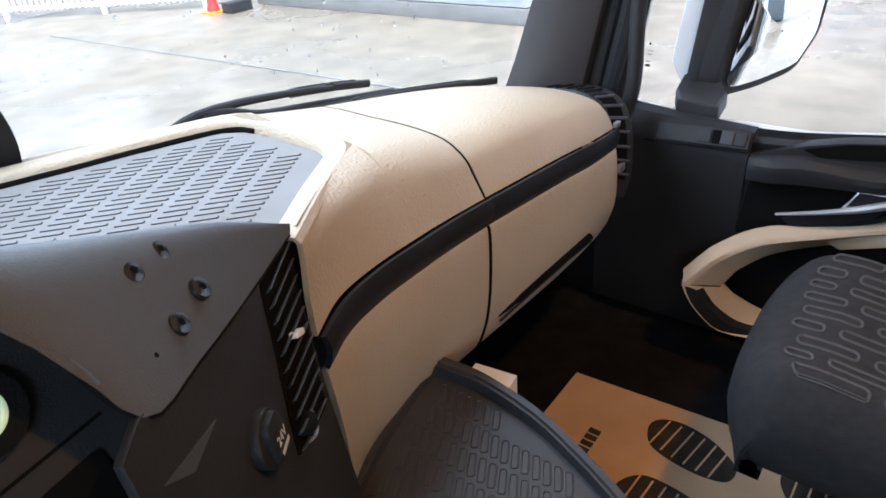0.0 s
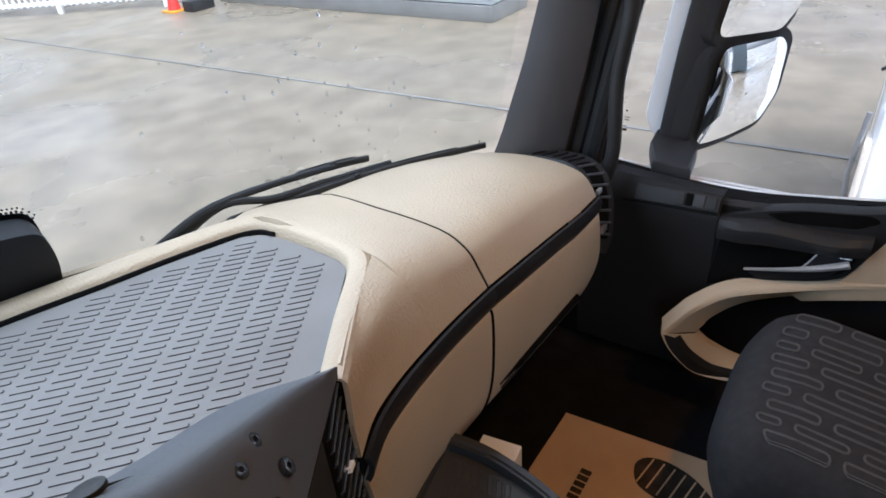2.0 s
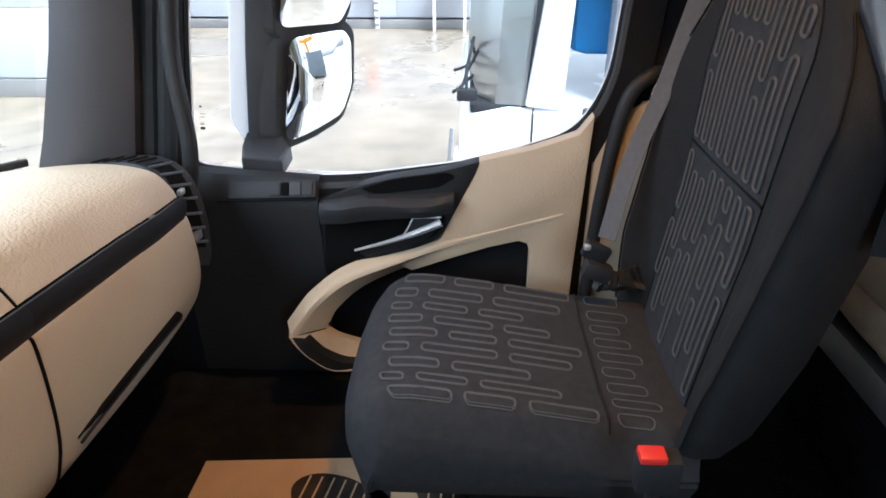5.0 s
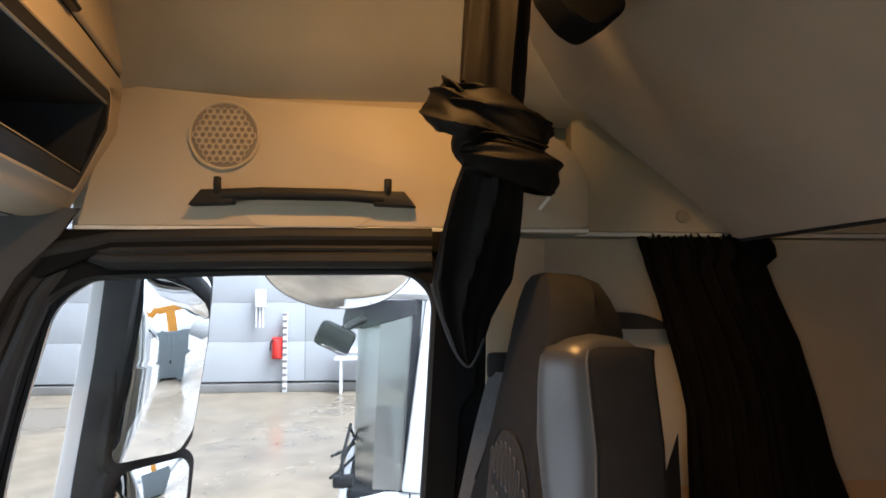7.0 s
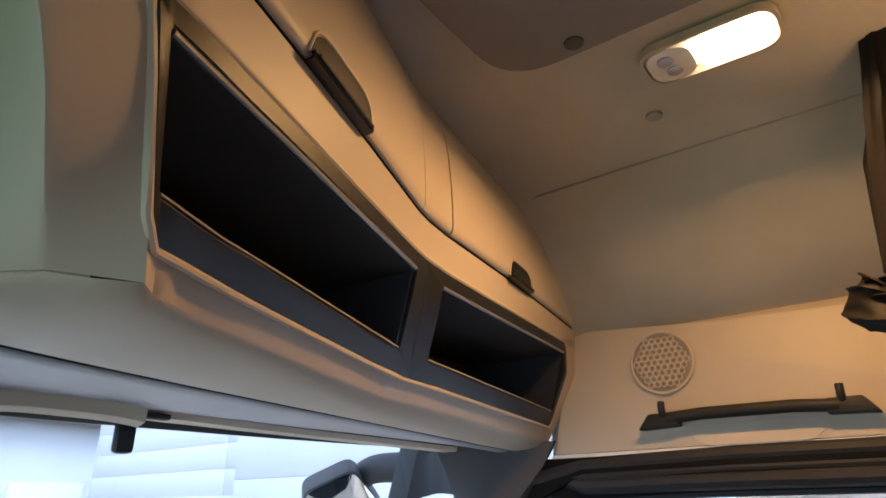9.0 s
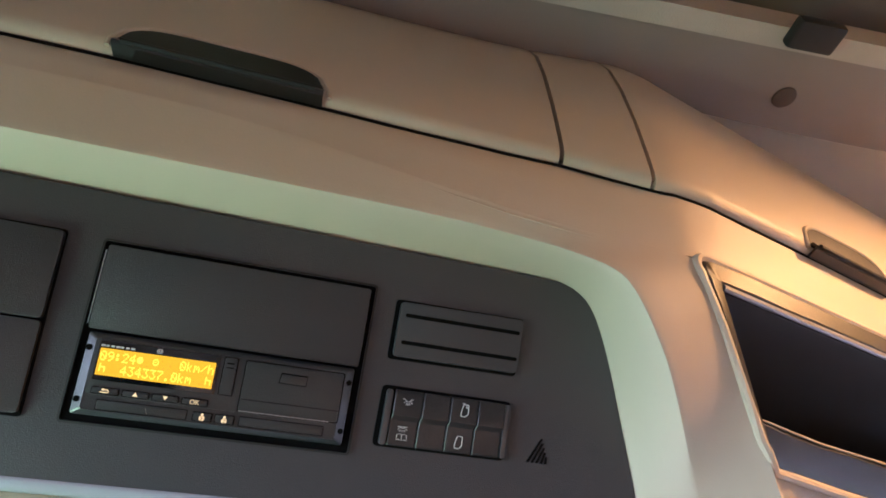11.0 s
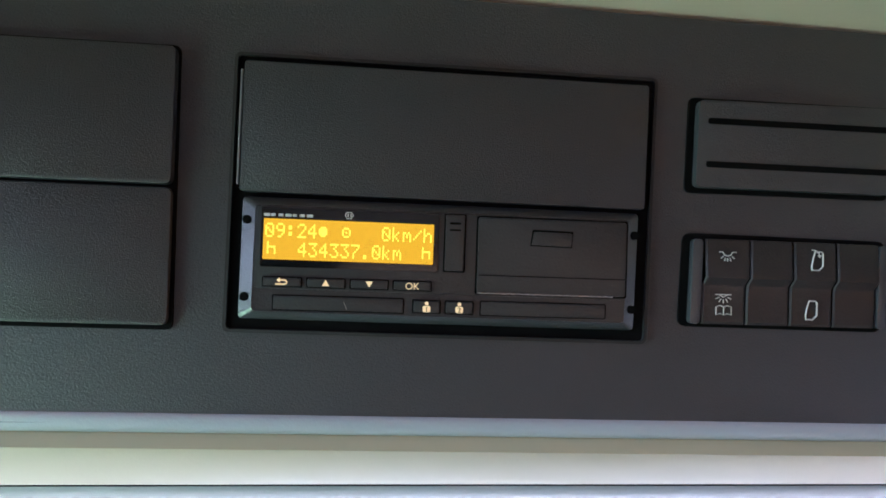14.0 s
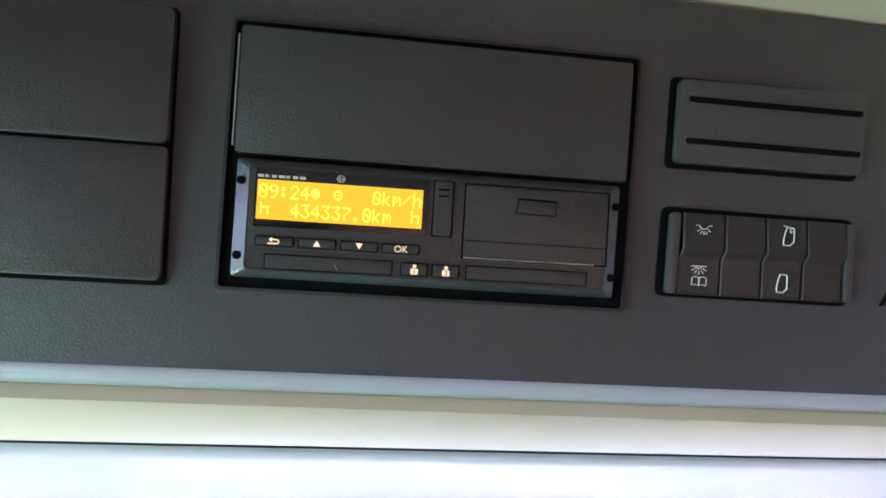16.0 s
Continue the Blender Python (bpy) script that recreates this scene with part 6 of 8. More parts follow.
def lower(x, y, z, lean=0.0, deep=0.225):
    """One upright section of the lower dash front: flat, then rounding under."""
    prof = [(0, 0), (-0.006, 0.010), (-0.011, 0.06), (-0.012, 0.12), (-0.006, 0.165), (0.010, 0.205), (0.05, 0.225)]
    return spline([(x - lean * d / 0.2, y + a, z - d * deep / 0.225) for a, d in prof], 4)
rowsL = [lower(0.966, 0.86, 1.012, 0, 0.17), lower(0.962, 0.815, 1.020, 0, 0.17), lower(0.948, 0.790, 1.026, 0, 0.175), lower(0.915, 0.777, 1.031, 0, 0.185), lower(0.83, 0.773, 1.041, 0, 0.20), lower(0.72, 0.778, 1.050, 0.01, 0.215), lower(0.525, 0.788, 1.063, 0.03)]
cols = [spline([r[k] for r in rowsL], 3) for k in range(len(rowsL[0]))]
part("glove_box_front", sheet([[c[i] for c in cols] for i in range(len(cols[0]))], 0.008), BEIGE, dash, "beige glove box front")
rowsR = [lower(0.520, 0.788, 1.0632, 0.03), lower(0.43, 0.783, 1.076, 0.025), lower(0.365, 0.777, 1.084, 0.02), lower(0.280, 0.763, 1.098, 0.015), lower(0.212, 0.747, 1.105, 0.01), lower(0.163, 0.728, 1.101)]
cols = [spline([r[k] for r in rowsR], 3) for k in range(len(rowsR[0]))]
part("lower_front", sheet([[c[i] for c in cols] for i in range(len(cols[0]))], 0.008), BEIGE, dash, "beige lower dash front")
part("lower_seam", tube([(V(a) + V(c)) / 2 + V((0, -0.001, 0)) for a, c in zip(rowsL[-1][2:], rowsR[0][2:])], 0.0022, 6), HOLE, dash, "dark seam in the lower front")
part("dark_core", slab([(x, y, 1.04) for x, y in ((0.90, 0.85), (0.54, 0.85), (0.40, 0.85), (0.26, 0.81), (0.24, 1.2), (0.5, 1.22), (0.9, 1.02))], (0, 0, -0.20)), BLACKSOFT, dash)
slot = [(0.806, 0.762, 0.908), (0.74, 0.767, 0.907), (0.66, 0.772, 0.905), (0.59, 0.777, 0.902), (0.535, 0.781, 0.899)]
part("grip_slot", tube(spline(slot, 4), [0.009] * 3 + [0.0085] * 10 + [0.005] * 2 + [0.003] * 2, 10, flat=0.75), HOLE, dash, "dark grip slot")
part("grip_slot_lip", tube([V(p) + V((0, -0.004, -0.008)) for p in spline(slot, 4)], 0.0022, 6), BLACK, dash)

# end vent beside the door
ev = thing("end_vent", "black curved air vent at the dash end", "air vent", (0.95, 0.77, 0.95))
EVR = [((0.945, 0.955, 1.110), (1.002, 0.925, 1.106)), ((0.933, 0.87, 1.119), (0.992, 0.84, 1.114)), ((0.927, 0.822, 1.108), (0.984, 0.790, 1.098)), ((0.924, 0.799, 1.072), (0.977, 0.766, 1.058)), ((0.924, 0.790, 1.02), (0.972, 0.757, 1.003)), ((0.924, 0.784, 0.97), (0.969, 0.758, 0.950)), ((0.927, 0.780, 0.932), (0.965, 0.768, 0.914))]
el, er = spline([a for a, _ in EVR], 4), spline([b_ for _, b_ in EVR], 4)
def ev_p(i, t, h=0.0):
    """A point of the vent: i along it, t across, h proud."""
    a, b_ = el[i], er[i]
    d = el[min(i + 1, len(el) - 1)] - el[max(i - 1, 0)]
    n_ = (b_ - a).cross(d).normalized()
    if n_.y > 0 or n_.z < -0.5:
        n_ = -n_
    return a.lerp(b_, t) + n_ * h
part("body", sheet([[ev_p(i, 0, -0.03), ev_p(i, 0, -0.002), ev_p(i, 0.06, 0.003), ev_p(i, 0.16, 0.002), ev_p(i, 0.5, -0.001), ev_p(i, 0.84, 0.002), ev_p(i, 0.94, 0.003), ev_p(i, 1, -0.002), ev_p(i, 1, -0.03)] for i in range(len(el))], 0.002), BLACK, ev)
part("opening", sheet([[ev_p(i, t, 0.0012) for t in (0.17, 0.5, 0.83)] for i in range(6, 21)], 0.001), HOLE, ev, "dark vent opening")
for i in range(7, 20, 2):
    part("slat", tube([ev_p(i, 0.17, 0.0025), ev_p(i, 0.83, 0.0025)], 0.0019, 6, flat=1.6), GREYPANEL, ev)
part("tab", box(ev_p(12, 0.4, 0.004), (0.018, 0.008, 0.010), 0.002), SILVER, ev, "bright vent tab")
part("wheel", box(ev_p(18, 0.5, 0.003), (0.022, 0.010, 0.016), 0.003), STEEL, ev)
for i in range(1, 6):
    part("top_slat", tube([ev_p(i, 0.2, 0.003), ev_p(i, 0.8, 0.003)], 0.0016, 6), BLACKSOFT, ev)

# ---------------------------------------------------------------- centre stack
stack = thing("centre_stack", "dark grey centre stack with vents, socket and start button", "console", (0.0, 0.65, 0.8))
NP = V((0.483, -0.633, 0.606)).normalized()
hood = [(0.178, 0.757, 1.238), (0.105, 0.735, 1.284), (0.008, 0.706, 1.330), (-0.05, 0.690, 1.358), (-0.12, 0.684, 1.395), (-0.20, 0.68, 1.42), (-0.34, 0.68, 1.43)]
low_ = [(0.176, 0.752, 1.232), (0.100, 0.702, 1.240), (0.02, 0.648, 1.254), (-0.030, 0.619, 1.266), (-0.048, 0.652, 1.312), (-0.075, 0.672, 1.352), (-0.20, 0.668, 1.395)]
fwd = [(0.172, 0.775, 1.222), (0.12, 0.80, 1.235), (0.02, 0.80, 1.262), (-0.05, 0.80, 1.285), (-0.12, 0.80, 1.31), (-0.2, 0.80, 1.33), (-0.34, 0.80, 1.33)]
back = [(0.165, 0.80, 1.203), (0.11, 0.845, 1.2035), (0.0, 0.865, 1.2035), (-0.08, 0.87, 1.2035), (-0.15, 0.875, 1.2035), (-0.25, 0.88, 1.2035), (-0.4, 0.89, 1.2035)]
rows = []
for a, b_, c_, d in zip(low_, hood, fwd, back):
    a, b_, c_, d = V(a), V(b_), V(c_), V(d)
    rows.append(spline([a, a.lerp(b_, 0.45) + 0.002 * NP, a.lerp(b_, 0.85) + 0.003 * NP, b_.lerp(c_, 0.12), b_.lerp(c_, 0.55), c_.lerp(d, 0.35), c_.lerp(d, 0.75), d], 3))
cols = [spline([r[k] for r in rows], 4) for k in range(len(rows[0]))]
liner = spline(low_, 4)
part("hood_liner", sheet([[p + V((0, 0.001, -0.001)), p + V((0.004, 0.03, -0.012)), p + V((0.01, 0.07, -0.05))] for p in liner], 0.002), BLACKSOFT, stack, "black underside of the hood")
part("hood", sheet([[c[i] for c in cols] for i in range(len(cols[0]))], 0.003), GREYPANEL, stack, "dark grey grained hood")
for i, p_ in enumerate(((0.041, 0.704, 1.299), (0.015, 0.688, 1.303), (0.05, 0.685, 1.272), (0.021, 0.665, 1.271))):
    s = part("screw", disc(V(p_) + 0.001 * NP, NP, 0.0080, 0.007, 20, 0.0032), SCREW, stack, "domed black screw")
    part("screw_socket", disc(V(p_) + 0.0042 * NP, NP, 0.0026, 0.001, 6), HOLE, s)
part("pin_hole", disc(V((-0.004, 0.648, 1.273)) + 0.001 * NP, NP, 0.0016, 0.003, 10), HOLE, stack)
VP = Plane((0.183, 0.765, 1.226), (0.81, 0.586, 0.0), (-0.098, 0.136, 0.985))
# vent panel seen in its own plane: u to the right, v up
def vuv(p):
    q = V(p) - VP.o
    return q.dot(VP.u), q.dot(VP.v)
pan = [vuv(p) for p in ((0.176, 0.757, 1.236), (0.10, 0.705, 1.245), (0.02, 0.648, 1.262), (-0.032, 0.617, 1.268), (-0.052, 0.604, 1.262))]
pan += [(-0.34, -0.35), (-0.10, -0.36), (-0.055, -0.13)]
part("side_panel", VP.slab(pan, -0.006, 0.0, 0.001), BLACK, stack, "black grained side panel")
ventpoly = [vuv(p) for p in ((0.110, 0.714, 1.232), (0.176, 0.758, 1.226), (0.136, 0.703, 1.088), (0.071, 0.662, 1.110))]
part("vent_recess", VP.slab(rounded(ventpoly, 0.006), -0.002, 0.0012), HOLE, stack)
(l0, t0), (r0, t1), (r1, b1), (l1, b0) = ventpoly
for k in range(11):
    t = (k + 0.5) / 11
    a, b_ = V((l0 + (l1 - l0) * t + 0.004, t0 + (b0 - t0) * t - 0.004)), V((r0 + (r1 - r0) * t - 0.006, t1 + (b1 - t1) * t + 0.004))
    part("vent_slat", slab([VP.p(a.x, a.y - 0.0016, 0.001), VP.p(b_.x, b_.y - 0.0016, 0.001), VP.p(b_.x, b_.y + 0.0016, 0.005), VP.p(a.x, a.y + 0.0016, 0.005)], VP.n * 0.002), GREYPANEL, stack, "dark grey vent slat")
vu, vv_ = vuv((0.125, 0.712, 1.173))
part("vent_tab", box((0, 0, 0), (0.018, 0.0055, 0.008), 0.0015, VP.m(vu, vv_, 0.006) @ Matrix.Rotation(radians(-24), 4, "Z")), WHITEPL, stack, "bright silver vent tab")
vu, vv_ = vuv((0.094, 0.678, 1.118))
part("vent_wheel", disc(VP.p(vu, vv_, 0.002), VP.v, 0.011, 0.007, 24, 0.001), BLACKSOFT, stack, "ribbed vent wheel")
part("wheel_bracket", tube(spline([VP.p(vu - 0.012, vv_ - 0.008, 0.005), VP.p(vu - 0.004, vv_ - 0.011, 0.008), VP.p(vu + 0.006, vv_ - 0.010, 0.008), VP.p(vu + 0.012, vv_ + 0.002, 0.006)]), 0.0016, 6), STEEL, stack, "bright bent wheel bracket")
su, sv = vuv((0.043, 0.652, 1.163))
sock = part("socket", disc(VP.p(su, sv, 0.003), VP.n, 0.021, 0.010, 28, 0.003), BLACK, stack, "24 volt socket with black cap")
part("socket_cap", VP.slab(rounded([(su - 0.012, sv - 0.018), (su + 0.012, sv - 0.018), (su + 0.012, sv + 0.018), (su - 0.012, sv + 0.018)], 0.008), 0.006, 0.014, 0.003), BLACK, sock)
lettering("24V", VP, su, sv - 0.003, 0.010, ICON, sock, "lettering", 0.0145, -4, "CENTER")
part("print_bar", VP.plate(su - 0.008, sv - 0.010, su + 0.008, sv - 0.007, 0.0143, 0.0147), ICON, sock, "small unreadable print")
part("finger_groove", VP.slab([vuv(p) for p in ((0.012, 0.640, 1.216), (-0.018, 0.617, 1.215), (-0.036, 0.604, 1.232))], 0.0, 0.0012), GREYPANEL, stack, "slanted finger groove")
RP = Plane((-0.0834, 0.6696, 1.2836), (1, 0, 0), (0, 0.62, 0.78))
part("button_panel", RP.slab([(0.062, -0.075), (0.066, 0.0), (0.05, 0.07), (-0.04, 0.11), (-0.30, 0.14), (-0.30, -0.30), (-0.072, -0.30), (0.023, -0.15)], -0.006, -0.004), BLACK, stack, "dark instrument panel")
part("button_bezel", RP.ring([(0.0235 * math.cos(k), 0.0235 * math.sin(k)) for k in [2 * math.pi * i / 40 for i in range(40)]], [(0.0150 * math.cos(k), 0.0150 * math.sin(k)) for k in [2 * math.pi * i / 40 for i in range(40)]], -0.004, 0.001), BLACKSOFT, stack)
part("glow_ring", tube([RP.p(0.0130 * math.cos(k), 0.0130 * math.sin(k), 0.0005) for k in [2 * math.pi * i / 40 for i in range(40)]], 0.0018, 8, closed=True), RINGGLOW, stack, "pale glowing ring")
part("button_face", disc(RP.p(0, 0, -0.003), RP.n, 0.0115, 0.004, 32, 0.001), HOLE, stack, "black start button")
part("panel_joint", RP.slab([(0.046, -0.030), (-0.10, -0.048), (-0.10, -0.050), (0.046, -0.032)], -0.004, -0.003), HOLE, stack)
part("slot_panel", RP.slab(rounded([(0.036, -0.045), (-0.08, -0.062), (-0.08, -0.12), (0.036, -0.11)], 0.004), -0.004, -0.0025), HOLE, stack, "dark grille slot")
part("top_disc", disc((-0.061, 0.718, 1.350), (0.1, 0.35, 1), 0.0115, 0.004, 24, 0.001), BLACK, stack, "flat dark disc")
part("top_disc", disc((-0.125, 0.712, 1.378), (0.1, 0.35, 1), 0.0115, 0.004, 24, 0.001), BLACK, stack, "flat dark disc")

# camera housing behind the windscreen
pod = thing("windscreen_camera", "black rounded camera housing at the foot of the windscreen", "camera housing", (0, 1.18, 1.212))
prof = rounded([(-0.18, 1.205), (0.150, 1.205), (0.151, 1.235), (0.147, 1.265), (0.138, 1.299), (0.10, 1.307), (0.0, 1.318), (-0.10, 1.320), (-0.18, 1.310)], [0.01, 0.006, 0.02, 0.02, 0.016, 0.03, 0.05, 0.05, 0.02], 4)


def lean(x, y, z):
    """The housing runs along the tray rim and leans back over it with the glass."""
    return (x, y + 0.28 * max(0.0, 0.15 - x) + 0.42 * max(0.0, 1.315 - z), z)


rows = [[lean(x * q, y, 1.205 + (z - 1.205) * q2) for x, z in prof] for q, q2, y in ((0.05, 0.05, 1.176), (0.6, 0.6, 1.176), (0.95, 0.955, 1.176), (0.985, 0.985, 1.178), (1.0, 1.0, 1.184), (1.03, 1.06, 1.212), (1.035, 1.07, 1.225))]
part("housing", sheet(rows, closed=True), BLACK, pod)
fr = [(x * 1.06, z + 0.015 * (z - 1.205) / 0.11) for x, z in prof]
part("frit", slab([lean(x, 1.226, z) for x, z in fr], (0, 0.003, 0)), BLACKSOFT, pod, "black dotted glass border")
bm = bmesh.new()
for i in range(62):
    a = -0.155 + i * 0.0050
    for k in range(2):
        disc(lean(a + 0.0025 * (k % 2), 1.226, float(np.interp(a, [-0.1, 0.0, 0.10, 0.138, 0.155], [1.338, 1.336, 1.324, 1.316, 1.292])) + 0.0042 * k), (0, 1, 0), 0.0015 - 0.0003 * k, 0.002, 8, bm=bm)
o = part("frit_dots", bm, BLACKSOFT, pod, "dotted glass border")
o["kind"] = "stuff"

# wipers outside
for arm_pts, blade_pts in ((((0.27, 1.33, 1.10), (0.33, 1.31, 1.13), (0.408, 1.24, 1.187), (0.56, 1.20, 1.182), (0.64, 1.185, 1.170)), ((0.56, 1.203, 1.180), (0.64, 1.19, 1.170), (0.715, 1.166, 1.160))), (((0.29, 1.33, 1.09), (0.35, 1.30, 1.125), (0.42, 1.235, 1.184), (0.50, 1.205, 1.165), (0.60, 1.19, 1.152), (0.76, 1.15, 1.135)), ((0.395, 1.21, 1.165), (0.54, 1.195, 1.148), (0.76, 1.13, 1.132), (0.956, 1.047, 1.113)))):
    w = thing("wiper", "wet black windscreen wiper lying low", "wiper", arm_pts[0], group="windscreen wipers")
    P_ = spline(arm_pts, 5)
    part("arm", tube(P_, [0.0085 - 0.003 * k / len(P_) for k in range(len(P_))], 8), BLACK, w)
    B_ = spline(blade_pts, 5)
    part("blade", tube(B_, 0.0048, 8, flat=1.5), RUBBER, w)
    part("spine", tube([p + V((0, 0.002, 0.007)) for p in B_[1:-2]], 0.0022, 6), BLACK, w)
    for k in (1, len(B_) // 2):
        part("clip", box(B_[k] + V((0, 0, 0.004)), (0.014, 0.009, 0.010), 0.002), BLACK, w)

# ---------------------------------------------------------------- centre table tray, box and cardboard
tt = thing("console_tray", "black ribbed tray on the centre console", "tray", (0.22, 0.6, 0.81))
po = rounded([(0.385, 0.795), (0.393, 0.72), (0.376, 0.62), (0.325, 0.50), (0.24, 0.36), (0.0, 0.33), (-0.10, 0.66), (0.13, 0.725), (0.25, 0.768)], [0.012, 0.03, 0.05, 0.05, 0.05, 0.05, 0.05, 0.05, 0.05], 4)
cx_, cy_ = 0.2, 0.58
pi_ = [(cx_ + (x - cx_) * 0.90, cy_ + (y - cy_) * 0.90) for x, y in po]
TP = Plane((0, 0, 0.918), (1, 0, 0), (0, 1, 0))
part("rim", TP.ring(po, pi_, -0.015, 0.012), TRAYRUBBER, tt, "black raised rim")
part("base", TP.slab(po, -0.10, -0.004), TRAYRUBBER, tt)
part("inner_groove", tube([TP.p(cx_ + (x - cx_) * 0.94, cy_ + (y - cy_) * 0.94, 0.013) for x, y in po], 0.003, 6, closed=True), TRAYRUBBER, tt)
bm = bmesh.new()
pin = [(cx_ + (x - cx_) * 0.84, cy_ + (y - cy_) * 0.84) for x, y in po]
for i in range(-8, 9):
    for j in range(-18, 19):
        x, y = cx_ + 0.036 * i, cy_ + 0.0135 * j + 0.006 * (i % 2)
        a, b_ = V((x - 0.0115, y - 0.006, 0)), V((x + 0.0115, y + 0.006, 0))
        if inside(a.x, a.y, pin) and inside(b_.x, b_.y, pin):
            d_ = (b_ - a).normalized()
            q_ = V((-d_.y, d_.x, 0)) * 0.0042
            loop_ = [a + q_, b_ + q_, b_ + q_ * 0.6 + d_ * 0.003, b_ - q_ * 0.6 + d_ * 0.003, b_ - q_, a - q_, a - q_ * 0.6 - d_ * 0.003, a + q_ * 0.6 - d_ * 0.003]
            tube([p + V((0, 0, 0.9145)) for p in loop_], 0.0011, 5, bm, closed=True)
o = part("rib", bm, TRAYRUBBER, tt, "oblong raised ribs")
o["kind"] = "stuff"
wb = thing("small_box", "small white cardboard box with printed marks", "box", (0.415, 0.71, 0.81))
WB = Matrix.Translation((0.417, 0.716, 0.855)) @ Matrix.Rotation(radians(8), 4, "Z")
part("carton", box((0, 0, 0), (0.030, 0.062, 0.092), 0.001, WB), WHITEPL, wb)
for k in range(2):
    part("print_bar", box((0, 0, 0), (0.0009, 0.026, 0.003), 0, WB @ Matrix.Translation((-0.0154, 0.008, 0.030 - 0.008 * k))), INK, wb, "grey printed line")
card = thing("cardboard_mat", "brown printed cardboard floor mat with shoe outlines", "floor mat", (0.7, 0.45, FZ))
part("sheet", slab([(0.815, 0.776, FZ), (0.86, 0.10, FZ), (0.49, 0.06, FZ), (0.47, 0.74, FZ), (0.64, 0.778, FZ)], (0, 0, 0.004)), CARD, card)
def sole(cx, cy, turn, mirror):
    out_s = [(-0.075, 0.0), (-0.065, 0.030), (-0.03, 0.046), (0.02, 0.045), (0.06, 0.030), (0.085, 0.012), (0.085, -0.022), (0.05, -0.040), (0.0, -0.046), (-0.05, -0.038)]
    M = Matrix.Translation((cx, cy, FZ + 0.0045)) @ Matrix.Rotation(radians(turn), 4, "Z")
    pts = [M @ V((p.x, p.y * mirror, 0)) for p in spline([(a, b_, 0) for a, b_ in out_s], 4, True)]
    part("sole_print", slab(pts, (0, 0, 0.0006)), INK, card, "black printed shoe sole")
    for k in range(6):
        x = -0.052 + k * 0.022
        hw = 0.040 - 0.25 * abs(x) * 0.35
        part("tread_gap", slab([M @ V((x - 0.0016, -hw, 0.0007)), M @ V((x + 0.0016, -hw, 0.0007)), M @ V((x + 0.0016, hw, 0.0007)), M @ V((x - 0.0016, hw, 0.0007))], (0, 0, 0.0006)), CARD, card)
sole(0.742, 0.525, -100, 1)
sole(0.60, 0.52, -95, -1)
sole(0.755, 0.30, -92, 1)
sole(0.61, 0.30, -92, -1)
for k in range(6):
    part("print_block", box((0.605 + 0.0165 * k, 0.676, FZ + 0.0048), (0.012, 0.022, 0.0008)), INK, card, "dark printed block letter")

# ---------------------------------------------------------------- passenger seat
seat = thing("passenger_seat", "black patterned lorry passenger seat with folded armrest", "seat", (0.74, 0.2, FZ))
SX0, SX1 = 0.570, 0.945
def cushion_z(x, y):
    u = (2 * x - SX0 - SX1) / (SX1 - SX0)
    base = float(np.interp(y, [-0.02, 0.10, 0.25, 0.36, 0.41, 0.44, 0.458], [0.870, 0.884, 0.908, 0.922, 0.920, 0.905, 0.88]))
    return base + 0.010 * min(max((abs(u) - 0.5) / 0.3, 0), 1) - 0.055 * max(abs(u) - 0.82, 0) / 0.18 * max(abs(u) - 0.82, 0) / 0.18
xs_ = [SX0 + (SX1 - SX0) * (0.5 - 0.5 * math.cos(math.pi * k / 30)) for k in range(31)]
ys_ = [-0.02 + 0.478 * k / 34 for k in range(35)]
def front_round(x, y):
    u = abs((2 * x - SX0 - SX1) / (SX1 - SX0))
    return y - (0.045 * u ** 4) * max((y - 0.25) / 0.21, 0)
rows = []
for y in ys_:
    r = [(SX0 + 0.016, front_round(SX0, y), 0.775), (SX0 - 0.004, front_round(SX0, y), 0.82)] + [(x, front_round(x, y), cushion_z(x, y)) for x in xs_] + [(SX1 + 0.004, front_round(SX1, y), 0.82), (SX1 - 0.016, front_round(SX1, y), 0.775)]
    rows.append(r)
last = rows[-1]
for dy, dz in ((0.010, 0.025), (0.012, 0.06), (0.004, 0.10), (-0.02, 0.135)):
    rows.append([(p[0], p[1] + dy, max(p[2] - dz, 0.77)) for p in last])
part("seat_cushion", sheet(rows, d=(0, 0, -0.012)), SEATCLOTH, seat, "black fabric seat cushion")
part("seat_base", box((0.765, 0.14, 0.68), (0.26, 0.30, 0.22), 0.03), BLACKSOFT, seat)

BC = 0.770
def back_c(z):
    return BC + float(np.interp(z, [1.36, 1.46], [0.0, 0.026]))
def back_y(z):
    return float(np.interp(z, [0.86, 0.97, 1.12, 1.29, 1.43, 1.66], [-0.017, -0.030, -0.050, -0.058, -0.072, -0.115]))
def crest(z):
    """Half width and rise of the side bolsters."""
    return (float(np.interp(z, [0.86, 0.92, 1.0, 1.13, 1.24, 1.31, 1.37, 1.43, 1.50, 1.60, 1.65, 1.66], [0.195, 0.208, 0.224, 0.232, 0.236, 0.232, 0.200, 0.160, 0.136, 0.120, 0.100, 0.08])),
            float(np.interp(z, [0.86, 0.97, 1.13, 1.28, 1.38, 1.45], [0.036, 0.046, 0.040, 0.020, 0.004, 0.0])))
def back_p(x, z, push=0.0):
    """A point of the backrest's front."""
    half, rise = crest(z)
    inner = min(0.128, half * 0.8)
    a = min(max((abs(x - back_c(z)) - inner) / (half - inner), 0.0), 1.0)
    return V((x, back_y(z) + rise * a * a * (3 - 2 * a) + push, z))
zs_ = [0.86 + 0.80 * k / 34 for k in range(35)]
